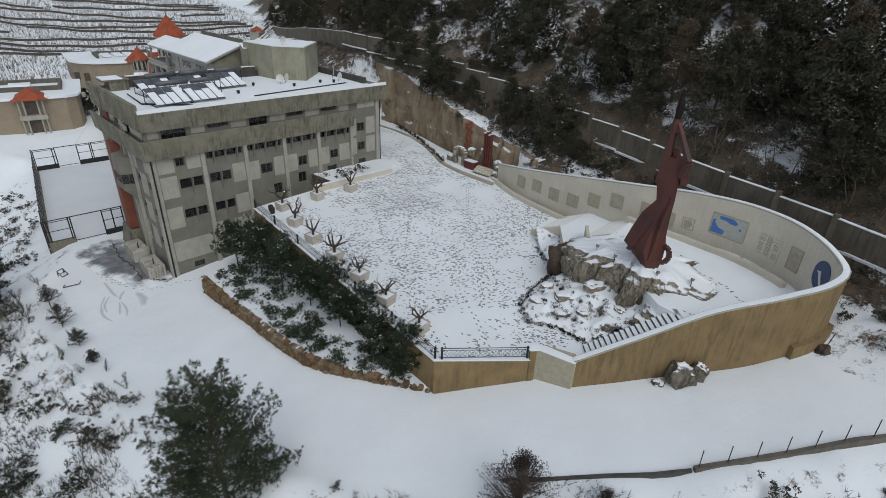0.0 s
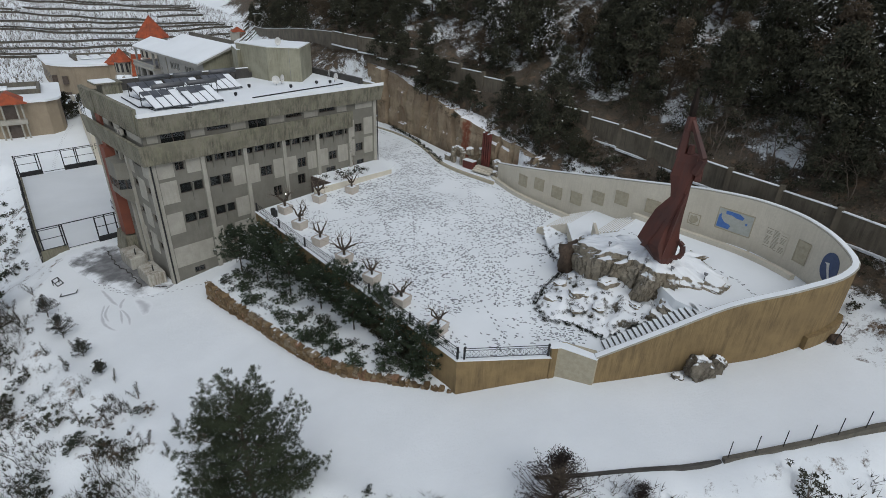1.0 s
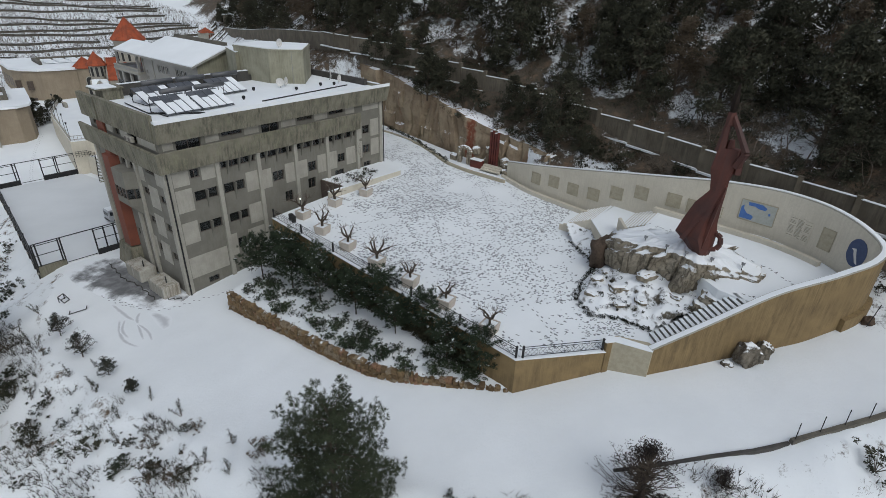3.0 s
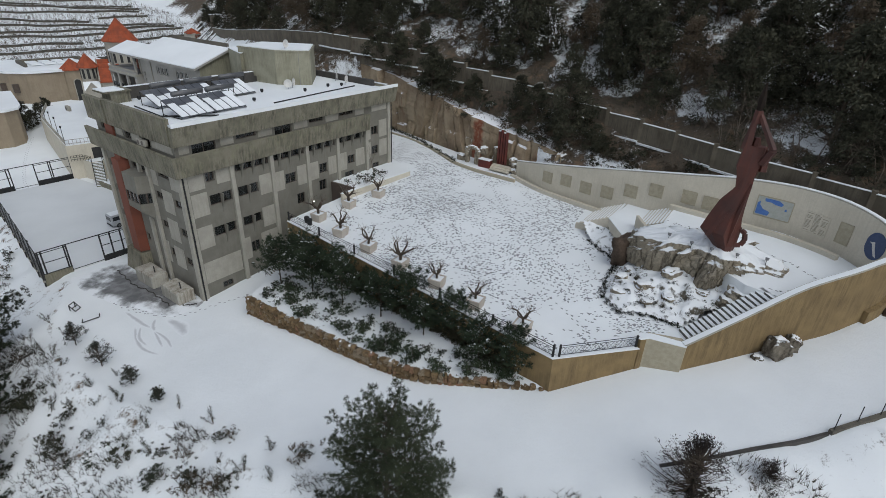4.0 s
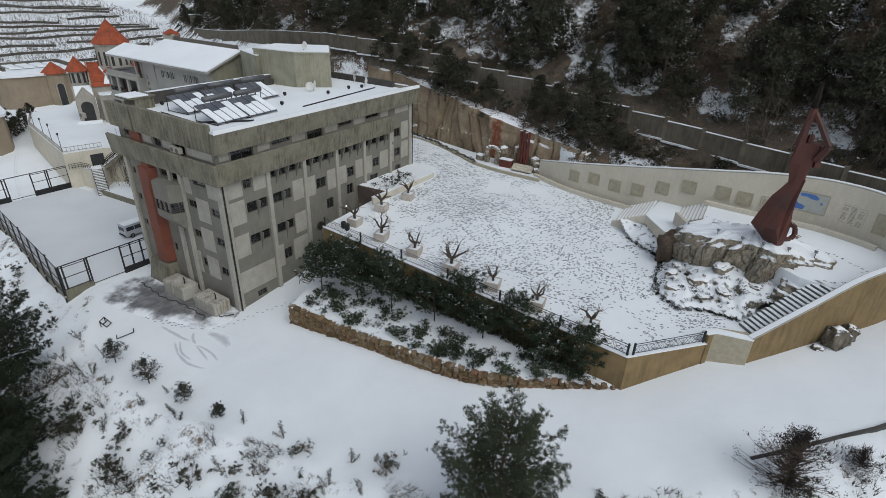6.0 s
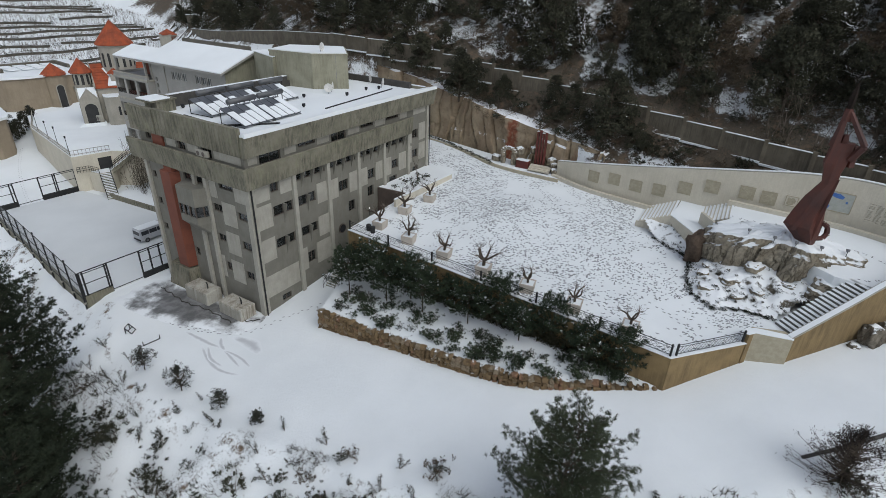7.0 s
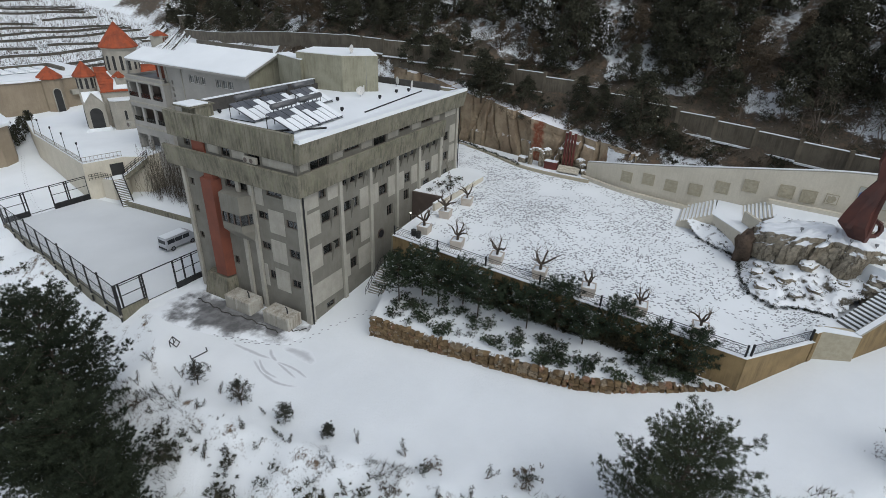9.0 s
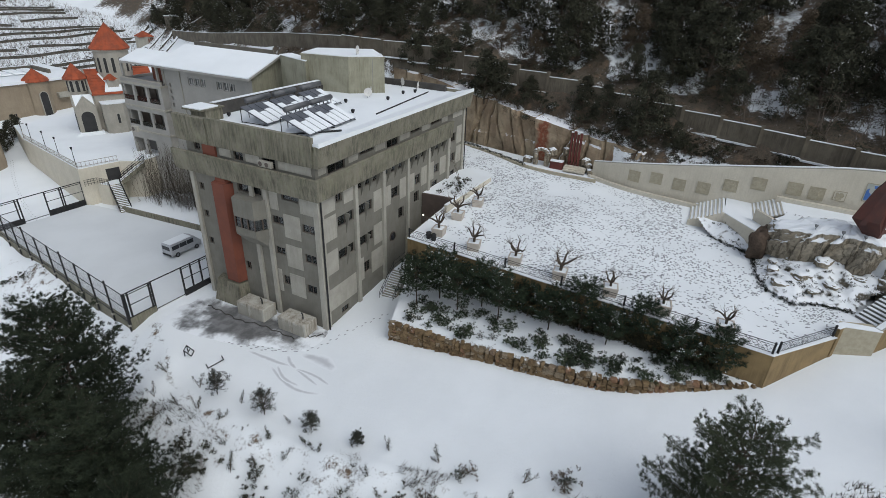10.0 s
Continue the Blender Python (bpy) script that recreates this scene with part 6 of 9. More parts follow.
# ---------------------------------------------------------------- slush patches beside the building
def patch(name, pts, mat, label, lift=0.035, n=40, wob=0.12):
    c = np.mean(np.array(pts), 0)
    ring = spline([(*p, 0) for p in pts + pts[:1]], n)[:-1]
    verts = [(c[0], c[1], 0)]
    rows = 8
    for r in range(1, rows + 1):
        for k, p in enumerate(ring):
            s = r / rows * (1 + wob * noise.noise((p[0] * 0.9, p[1] * 0.9, 2.0)) * (r / rows))
            verts.append((c[0] + (p[0] - c[0]) * s, c[1] + (p[1] - c[1]) * s, 0))
    verts = [(x, y, gz(x, y) + lift + 0.1 + 0.07 * noise.fractal((x * 0.13, y * 0.13, 3.1), 0.8, 2.0, 5) + 0.03) for x, y, _ in verts]
    m = len(ring)
    verts = [(x, y, z - (0.25 if k > len(verts) - 1 - m else 0.0)) for k, (x, y, z) in enumerate(verts)]
    faces = [(0, 1 + k, 1 + (k + 1) % m) for k in range(m)]
    for r in range(rows - 1):
        for k in range(m):
            a, b = 1 + r * m + k, 1 + r * m + (k + 1) % m
            faces.append((a, a + m, b + m, b))
    ob = cloud(name, verts, faces, mat, None, True)
    rim = ob.data.attributes.new("rim", "FLOAT", "POINT")
    rim.data.foreach_set("value", np.array([0.0] + [r / rows for r in range(1, rows + 1) for _ in ring], np.float32))
    return tagged(ob, label, "ground", "", "structure")


def slush_material():
    g = Nodes("thin_slush")
    n = g.noise(0.9, 5.0, 0.6)
    c = g.mix(g.step(n, 0.38, 0.66), (0.10, 0.10, 0.10), (0.20, 0.20, 0.20))
    c = g.mix(g.step(g.math("ADD", g.math("MULTIPLY", g.noise(0.4, 5.0, 0.6), 0.8), g.math("MULTIPLY", g.attr("rim"), 0.40)), 0.60, 0.80), c, (0.77, 0.795, 0.815))
    return g.done(c, 0.45, n, 0.01)


SLUSH = slush_material()
patch("wet_yard", [(11.6, 79.6), (16.4, 79.0), (18.6, 73.5), (18.8, 66), (17.6, 60.6), (14.2, 61.0), (12.6, 66.0), (11.5, 70), (10.8, 75)], SLUSH, "wet concrete yard with melting slush beside the building")


def swept_material():
    """Snow brushed thin: grey along the middle of each sweep, white again at its rim."""
    g = Nodes("swept_snow")
    n = g.noise(1.6, 5.0, 0.6)
    w = g.math("ADD", g.attr("rim"), g.math("MULTIPLY", g.math("SUBTRACT", n, 0.5), 0.7))
    return g.done(g.mix(g.step(w, 0.1, 0.85), (0.52, 0.535, 0.555), (0.77, 0.795, 0.815)), 0.75, n, 0.006)


def sweeps():
    """Curved brushed bands in the snow of the yard."""
    verts, faces, rim = [], [], []
    bands = (([(10.9, 63.2), (9.95, 61.2), (9.3, 58.8), (9.75, 56.1)], 0.3), ([(11.2, 62.6), (10.0, 60.6), (9.75, 58.6)], 0.26), ([(11.65, 60.9), (10.95, 58.6), (10.5, 57.1)], 0.24),
             ([(11.55, 60.8), (11.5, 58.2), (10.9, 56.1)], 0.24), ([(11.6, 66.8), (11.53, 63.9), (11.5, 62.6), (11.7, 60.9)], 0.34), ([(13.5, 61.5), (13.6, 59.2), (12.8, 56.9)], 0.8), ([(12.8, 62.6), (12.0, 61.6), (11.5, 60.4)], 0.3))
    for b, (path, wide) in enumerate(bands):
        pts = spline([(*p, 0) for p in path], 26)
        for k, p in enumerate(pts):
            q = pts[min(k + 1, 25)] - pts[max(k - 1, 0)]
            side = Vector((-q[1], q[0], 0)).normalized()
            t = k / 25
            for i in range(-4, 5):
                half = wide * (0.35 + 0.65 * math.sin(math.pi * t))
                x, y = p[0] + side.x * half * i / 4, p[1] + side.y * half * i / 4
                verts.append((x, y, gz(x, y) + 0.07 * noise.fractal((x * 0.13, y * 0.13, 3.1), 0.8, 2.0, 5) + 0.026 + 0.004 * b))
                rim.append(max(abs(i) / 4, abs(2 * t - 1) ** 3))
            if k:
                n = len(verts) - 18
                faces += [(n + i, n + i + 9, n + i + 10, n + i + 1) for i in range(8)]
    ob = cloud("swept_marks", verts, faces, swept_material(), None, True)
    ob.data.attributes.new("rim", "FLOAT", "POINT").data.foreach_set("value", np.array(rim, np.float32))
    return tagged(ob, "soft grey curved sweeps brushed into the snow", "marks", "", "stuff")


sweeps()



# ---------------------------------------------------------------- west side of the building
def generator(y0, y1, x0=-2.3, x1=-0.55):
    root = thing("generator_box", BPOSE, "stained off-white metal generator housing with rust runs beside the wall", "generator", "generators by the building")
    zb = -8.5
    bm = bmesh.new()
    box(bm, x0, x1, y0, y1, zb + 0.15, zb + 2.0)
    part("housing", bm, plain("stained_white_metal", (0.46, 0.445, 0.39), (0.36, 0.34, 0.29), 0.9, 7.0, 0.7, 0.006, streak=(0.15, 0.115, 0.075), streak_amount=0.8), root, bevel=0.06)
    bm = bmesh.new()
    box(bm, x0 - 0.1, x1 + 0.1, y0 - 0.1, y1 + 0.1, zb - 0.6, zb + 0.15)
    part("skid", bm, WET, root)
    bm = bmesh.new()
    beam(bm, ((x0 + x1) / 2, y0 + 1.0, zb + 2.0), ((x0 + x1) / 2, y0 + 1.0, zb + 2.6), 0.07, 8)
    beam(bm, ((x0 + x1) / 2, y0 + 1.0, zb + 2.6), ((x0 + x1) / 2 + 0.1, y0 + 1.3, zb + 2.65), 0.06, 8)
    part("exhaust", bm, METAL, root)
    for k in range(2):
        bm = bmesh.new()
        box(bm, x0 - 0.012, x0 + 0.002, y0 + 0.25 + k * (y1 - y0) / 2, y0 + (y1 - y0) / 2 - 0.2 + k * (y1 - y0) / 2, zb + 0.5, zb + 1.7)
        part("door_panel", bm, PALE, root)
    return root


generator(0.9, 4.6, -2.45, -0.5)
generator(6.6, 10.5, -2.45, -0.5)
pipe = thing("drain_pipe", BPOSE, "dark rain pipe down the building's corner", "pipe")
bm = bmesh.new()
beam(bm, (0.1, -0.3, -8.8), (0.1, -0.3, 6.7), 0.09, 8)
part("pipe", bm, METAL, pipe)
bm = bmesh.new()
beam(bm, (31.75, -0.3, -0.5), (31.75, -0.3, 9.9), 0.07, 8)
part("pipe", bm, METAL, pipe)
CABLES = [[(-2.6, 4.9, -8.5), (-3.3, 7.5, -8.55), (-2.8, 9.8, -8.55), (-3.4, 11, -8.6)], [(-2.4, 0.9, -8.4), (-3.0, 3.0, -8.45), (-2.8, 5.0, -8.5)], [(-1.0, 12, -8.7), (-3.5, 14.2, -8.6), (-4.2, 15.8, -8.6)]]
for k, pts in enumerate(CABLES):
    root = thing("cable", BPOSE, "dark hose lying on the wet yard", "hose", "hoses in the yard")
    bm = bmesh.new()
    line = spline([(p[0], p[1], p[2]) for p in pts], 14)
    for p, q in zip(line, line[1:]):
        beam(bm, p, q, 0.1, 5)
    part("hose_line", bm, METAL, root)


def ac_unit(m, label="white outdoor air conditioner unit with a round fan grille", group="air conditioners"):
    root = thing("air_conditioner", m, label, "air conditioner", group)
    bm = bmesh.new()
    box(bm, -0.18, 0.18, -0.45, 0.45, 0, 0.62)
    part("casing", bm, PALE, root, bevel=0.03)
    bm = bmesh.new()
    beam(bm, (-0.19, 0.1, 0.31), (-0.2, 0.1, 0.31), 0.24, 14)
    part("fan_grille", bm, DARKFRAME, root)
    return root


ac_unit(BPOSE @ pose(-0.55, 7.3, 4.7))
ac_unit(BPOSE @ pose(-0.35, 5.3, 9.05))
ac_unit(BPOSE @ pose(-0.35, 6.1, 9.05))
ac_unit(BPOSE @ pose(0.35, 25.6, 9.35, 0, 0, 0))

# stair beside the south front
stair = thing("outer_stair", Matrix.Identity(4), "narrow concrete stair with steel handrails up to a side door", "stairs")
for k in range(14):
    bm = bmesh.new()
    x = 25.0 + 0.24 * k
    box(bm, x, x + 0.24 if k < 13 else 31.5, 57.7, 59.5, -8.3, -7.65 + 0.185 * (k + 1))
    part("step", bm, PALE, stair)
    bm = bmesh.new()
    box(bm, x + 0.02, (x + 0.15) if k < 13 else 31.4, 57.75, 59.45, -7.648 + 0.185 * (k + 1), -7.6 + 0.185 * (k + 1))
    part("snow_tread", bm, SNOW, stair)
for y in (57.72, 59.48):
    bm = bmesh.new()
    for h in (0.5, 1.0):
        beam(bm, (25.0, y, -7.5 + h), (28.2, y, -5.05 + h), 0.028, 5)
        beam(bm, (28.2, y, -5.05 + h), (31.4, y, -5.05 + h), 0.028, 5)
    part("handrail", bm, METAL, stair)
    for k in range(6):
        bm = bmesh.new()
        x = 25.0 + 0.64 * k
        z = -7.5 + 2.45 * k / 5
        beam(bm, (x, y, z - 0.2), (x, y, z + 1.0), 0.025, 5)
        part("baluster", bm, METAL, stair)
circle = thing("round_window", BPOSE, "round porthole window in the grey wall", "window")
bm = bmesh.new()
bmesh.ops.create_cone(bm, cap_ends=True, segments=28, radius1=0.62, radius2=0.62, depth=0.12, matrix=Matrix.Translation((12.9, -0.04, -2.3)) @ Matrix.Rotation(radians(90), 4, "X"))
part("frame", bm, DARKFRAME, circle)
bm = bmesh.new()
bmesh.ops.create_cone(bm, cap_ends=True, segments=28, radius1=0.5, radius2=0.5, depth=0.12, matrix=Matrix.Translation((12.9, -0.055, -2.3)) @ Matrix.Rotation(radians(90), 4, "X"))
part("pane", bm, plain("dark_glass", (0.03, 0.03, 0.032), (0.04, 0.04, 0.045), 1, 5, 0.1, 0.001), circle)


for pts in ([(15.6, 76.4), (15.3, 73.6), (15.0, 70.8), (15.3, 68.6), (15.2, 66.1), (15.0, 63.6)], [(16.3, 66.6), (16.1, 64.2), (16.0, 62.4), (17.0, 61.4)]):
    run = spline([(x, y, gz(x, y) + 0.2) for x, y in pts], 26)
    bm = bmesh.new()
    rings = []
    for k, p in enumerate(run.tolist()):
        w = 0.14 * math.sin(1.9 * k)
        rings.append([bm.verts.new((p[0] + w + 0.065 * math.cos(t), p[1], p[2] + 0.065 * math.sin(t))) for t in (math.pi * i / 3 for i in range(6))])
    for p, q in zip(rings, rings[1:]):
        for i in range(6):
            bm.faces.new((p[i], p[(i + 1) % 6], q[(i + 1) % 6], q[i]))
    bm.faces.new(rings[0][::-1])
    bm.faces.new(rings[-1])
    tagged(finish("yard_hose", bm, TAR), "thick dark hose lying across the wet yard", "hose", "hoses across the yard")

# ---------------------------------------------------------------- roof equipment
def solar_unit(m, tubes=5):
    """A tilted collector under snow with its tank on legs."""
    root = thing("solar_heater", m, "tilted solar water heater with a grey tank, half covered in snow", "solar heater", "solar heaters on the roof")
    W, Dp, z0, z1 = 4.0, 3.3, 0.22, 1.55

    def slab(x0, x1, t0, t1, up, thick, mat, nm):
        bm = bmesh.new()
        p = [(x0, Dp * t0, z0 + (z1 - z0) * t0), (x1, Dp * t0, z0 + (z1 - z0) * t0), (x1, Dp * t1, z0 + (z1 - z0) * t1), (x0, Dp * t1, z0 + (z1 - z0) * t1)]
        a = [bm.verts.new((x, y - 0.35 * (up + thick), z + up + thick)) for x, y, z in p]
        b = [bm.verts.new((x, y - 0.35 * up, z + up)) for x, y, z in p]
        bm.faces.new(a), bm.faces.new(b[::-1])
        for i in range(4):
            bm.faces.new((a[i], a[(i + 1) % 4], b[(i + 1) % 4], b[i]))
        return part(nm, bm, mat, root)

    for k in range(4):
        slab(1.0 * k + 0.02, 1.0 * k + 0.93, 0, 1, 0.0, 0.09, SOLAR, "collector")
        slab(1.0 * k + 0.06, 1.0 * k + 0.90, 0.01, (0.72, 0.55, 0.62, 0.9)[k], 0.094, 0.06, SNOW, "snow_sheet")
    tank_mat = bpy.data.materials.get("grey_tank") or plain("grey_tank", (0.10, 0.105, 0.11), (0.14, 0.14, 0.145), 1.0, 8.0, 0.55, 0.004, metal=0.2)
    bm = bmesh.new()
    beam(bm, (1.9, 4.2, 1.82), (5.6, 4.2, 1.82), 0.29, 14)
    part("tank", bm, tank_mat, root, "dark grey cylindrical tank", True)
    for k in range(6):
        bm = bmesh.new()
        x = 2.1 + 0.7 * k
        beam(bm, (x, 4.2, 0), (x, 4.2, 1.6), 0.045, 5)
        part("leg", bm, METAL, root)
    for x in (0.02, 3.98):
        bm = bmesh.new()
        beam(bm, (x, 0.0, 0.1), (x, Dp, 0.1), 0.045, 5)
        part("bracket", bm, METAL, root)
        bm = bmesh.new()
        beam(bm, (x, Dp, 0.0), (x, Dp, 1.5), 0.045, 5)
        part("bracket", bm, METAL, root)
    return root


s0 = solar_unit(BPOSE @ pose(2.8, 2.75, 11.62, 0, 0, 4))
for x, y in ((6.95, 3.0), (3.6, 8.9), (7.8, 9.0), (12.6, 9.2)):
    copy_thing(s0, BPOSE @ pose(x, y, 11.62, 0, 0, 4))


def dish(m, r=0.45):
    root = thing("satellite_dish", m, "white satellite dish on a short mast", "satellite dish", "dishes on the roof")
    bm = bmesh.new()
    beam(bm, (0, 0, 0), (0, 0, 0.7), 0.035, 6)
    part("mast", bm, STEEL, root)
    bm = bmesh.new()
    rings = [[bm.verts.new((k * r / 4 * math.cos(t), -0.1 + 0.12 * (k / 4) ** 2 * -1, 0.8 + k * r / 4 * math.sin(t))) for t in (2 * math.pi * i / 18 for i in range(18))] for k in range(1, 5)]
    for p, q in zip(rings, rings[1:]):
        for i in range(18):
            bm.faces.new((p[i], p[(i + 1) % 18], q[(i + 1) % 18], q[i]))
    bm.faces.new(rings[0])
    ob = part("reflector", bm, WHITEFRAME, root, "", True)
    bm = bmesh.new()
    beam(bm, (0, -0.1, 0.55), (0, -0.5, 0.8), 0.015, 4)
    part("feed_arm", bm, STEEL, root)
    return root


d0 = dish(BPOSE @ pose(22.4, 9.4, 11.62, 0, 0, 30), 0.55)
copy_thing(d0, BPOSE @ pose(21.4, 9.0, 11.62, 0, 0, -40))
copy_thing(d0, BPOSE @ pose(29.4, 6.4, 11.62, 0, 0, 20))
copy_thing(d0, BPOSE @ pose(30.4, 9.5, 11.62, 0, 0, 60))
copy_thing(d0, BPOSE @ pose(24.2, 12.6, 16.15, 0, 0, 10))
for x, y in ((4.6, 15.4), (17.6, 9.6), (22.0, 6.3), (26.5, 6.8), (28.3, 6.0), (13.6, 5.6)):
    root = thing("roof_vent", BPOSE @ pose(x, y, 11.62), "small black roof vent box", "vent", "vents on the roof")
    bm = bmesh.new()
    box(bm, -0.16, 0.16, -0.16, 0.16, 0.12, 0.45)
    part("cap", bm, METAL, root, bevel=0.03)
    bm = bmesh.new()
    beam(bm, (0, 0, 0), (0, 0, 0.16), 0.12, 8)
    part("neck", bm, METAL, root)
chimney = thing("chimney_block", BPOSE @ pose(2.5, 16.2, 11.5), "square concrete chimney block with a snowy slab on top", "chimney")
bm = bmesh.new()
box(bm, -1.1, 1.1, -1.1, 1.1, 0, 1.35)
part("shaft", bm, BAND, chimney)
bm = bmesh.new()
box(bm, -1.9, 1.25, -1.35, 1.35, 1.35, 1.5)
part("slab", bm, BAND, chimney)
bm = bmesh.new()
box(bm, -1.85, 0.5, -1.3, 1.3, 1.503, 1.66)
part("snow_cap", bm, SNOW, chimney, bevel=0.04)
line = thing("roof_pipe", BPOSE, "long dark pipe lying on the snowy roof", "pipe")
bm = bmesh.new()
beam(bm, (14.5, 3.0, 11.7), (29.5, 4.6, 11.7), 0.08, 6)
part("pipe", bm, METAL, line)
bm = bmesh.new()
beam(bm, (2.0, 5.3, 11.75), (6.4, 1.7, 11.75), 0.1, 6)
beam(bm, (2.0, 5.3, 11.75), (2.4, 12.0, 11.75), 0.07, 6)
part("pipe", bm, METAL, line)


# ---------------------------------------------------------------- cliff beside the plaza
CLIFF_LINE = [(56.4, 36.6, 5.0), (57.0, 39.6, 5.5), (57.8, 42.6, 5.6), (58.7, 46, 6.1), (59.6, 50.5, 6.8), (61.0, 56, 7.4), (62.6, 61.5, 8.2), (64.4, 68.5, 9.3), (66, 76, 10.4), (66.3, 84, 11.5)]


def cliff():
    line = spline(CLIFF_LINE, 320)
    rows = 26
    crng = random.Random(12)
    run, slabs = 0.0, []
    while run < 60:
        slabs.append((run, crng.uniform(-0.45, 0.45), crng.uniform(-0.35, 0.35)))
        run += crng.uniform(1.4, 3.8)
    way = np.r_[0, np.cumsum(np.linalg.norm(np.diff(line[:, :2], axis=0), axis=1))]
    verts, faces = [], []
    for k, p in enumerate(line):
        a, b = line[max(k - 1, 0)], line[min(k + 1, len(line) - 1)]
        d = Vector((b[0] - a[0], b[1] - a[1], 0)).normalized()
        nrm = Vector((-d.y, d.x, 0))
        for j in range(rows + 1):
            s = j / rows
            z = 0.2 + (p[2] - 0.2) * min(1.0, s * 1.18)
            back = 0.5 * s + (4.6 * max(0.0, s - 0.85) / 0.15)
            q = Vector((p[0], p[1], z))
            w = noise.noise(Vector((q.x * 0.3, q.y * 0.3, z * 0.3))) * 1.6
            u = way[k] + 0.3 * w
            here = [b for b in slabs if b[0] + b[2] * z <= u] or slabs[:1]
            gap = min(abs(u - b[0] - b[2] * z) for b in slabs)
            n = noise.fractal(Vector((q.x * 0.35, q.y * 0.35, z * 0.35)), 0.9, 2.0, 6) * 0.35 + here[-1][1] - 0.8 * max(0.0, 1.0 - gap / 0.24)
            n += 0.3 * (noise.cell(Vector((here[-1][0], 0.5, z * 0.35 + here[-1][1] * 3))) - 0.5)
            q = q + nrm * (n * (1.0 if s < 0.86 else 0.3) - back)
            if s > 0.85:
                q.z = p[2] + 0.35 * (s - 0.85) / 0.15 * 1.5 + n * 0.3
            verts.append(tuple(q))
    for k in range(len(line) - 1):
        for j in range(rows):
            a = k * (rows + 1) + j
            faces.append((a, a + rows + 1, a + rows + 2, a + 1))
    ob = cloud("cliff_face", verts, faces, CLIFF)
    return tagged(ob, "ochre and red quarried rock face with snow on its ledges", "cliff", "", "structure")


cliff()
bm = bmesh.new()
ribbon(bm, spline([(54.55, 42.0, 0), (54.7, 45.5, 0), (55.0, 49.2, 0), (55.8, 52.7, 0), (58.2, 57.4, 0), (59.9, 60.9, 0), (61.6, 66, 0), (62.4, 70, 0), (62.7, 76, 0)], 50).tolist(), 0.4, -0.4, 1.12)
tagged(finish("stone_kerb", bm, STONEPANEL), "low stone kerb at the foot of the cliff", "kerb")
bm = bmesh.new()
strip = [(54.6, 42.0), (54.8, 45.5), (55.1, 49.2), (55.9, 52.7), (60, 60.9), (62.4, 70), (62.8, 76), (65.8, 76), (64.0, 68), (60.8, 56.5), (58.8, 48), (57.3, 43)]
prism(bm, strip, -0.5, 1.0)
structure("cliff_strip", bm, SNOW, "snowy planting strip at the foot of the cliff")
v, f = leaf_arrays(clump_points(nrng, np.array([(55.6 + 0.52 * (y - 52) + nrng.normal() * 0.25 - 0.012 * max(0, y - 60) ** 2, y, 1.15) for y in np.arange(53, 73, 0.22)]), [0.3] * 91, 26), 0.09, nrng)
tagged(cloud("dark_hedge", v, f, OAK), "dark low hedge with snow along the kerb", "hedge", "", "stuff")
DEEPRED = plain("deep_red_paint", (0.13, 0.028, 0.02), (0.085, 0.022, 0.017), 0.8, 7.0, 0.75, 0.006)
pillars = thing("red_pillars", Matrix.Identity(4), "group of four slim tall dark red pillars against the cliff", "monument")
for k in range(4):
    bm = bmesh.new()
    y, top = 45.3 + 0.46 * k, 6.2 + (0.35, 0.1, 0.5, 0.2)[k]
    box(bm, 57.7 + 0.1 * k, 58.0 + 0.1 * k, y, y + 0.3, 0.8, top)
    pillar = part("pillar", bm, DEEPRED, pillars, bevel=0.03)
    bm = bmesh.new()
    box(bm, 57.68 + 0.1 * k, 58.02 + 0.1 * k, y - 0.02, y + 0.32, top + 0.003, top + 0.09)
    part("snow_cap", bm, SNOW, pillar)
altar = thing("red_altar", Matrix.Identity(4), "low dark red block with snow beside the pillars", "monument")
bm = bmesh.new()
box(bm, 56.6, 57.6, 47.4, 49.3, 0.9, 2.1)
part("block", bm, DEEPRED, altar, bevel=0.05)
bm = bmesh.new()
box(bm, 56.6, 57.6, 47.4, 49.3, 2.104, 2.2)
part("snow_cap", bm, SNOW, altar)
steps = thing("cream_steps", Matrix.Identity(4), "small cream stone steps in front of the pillars", "stairs")
for k in range(4):
    bm = bmesh.new()
    box(bm, 55.9 + 0.35 * k, 57.7, 44.0, 47.2, 0.6, 1.0 + 0.22 * k)
    part("step", bm, CREAM, steps)
arch = thing("grotto_arch", Matrix.Identity(4), "small rough stone grotto arch with snow on top", "arch")
for y in (50.0, 51.7):
    bm = bmesh.new()
    rock_mesh(bm, (57.4, y, 1.9), (0.35, 0.35, 1.2), 0, y, 0.25)
    part("pier", bm, ROCK, arch)
bm = bmesh.new()
for t in np.linspace(0, math.pi, 7):
    rock_mesh(bm, (57.4, 50.85 + 0.95 * math.cos(t), 2.85 + 0.6 * math.sin(t)), (0.3, 0.3, 0.25), 0, float(t) + 3, 0.25)
part("arch_ring", bm, ROCK, arch)
for k, (x, y, z, r) in enumerate(((57.9, 53.0, 1.3, 0.7), (58.4, 49.5, 3.0, 0.6), (58.3, 44.3, 2.2, 0.7), (56.9, 43.4, 1.3, 0.5), (58.7, 47.5, 3.4, 0.5), (57.6, 43.8, 1.9, 0.45))):
    boulder("grotto_stone", [((x, y, z), (r * 0.8, r, r), 33 * k)], ROCK, "pale stone with snow at the foot of the cliff", "stone", "stones by the cliff")


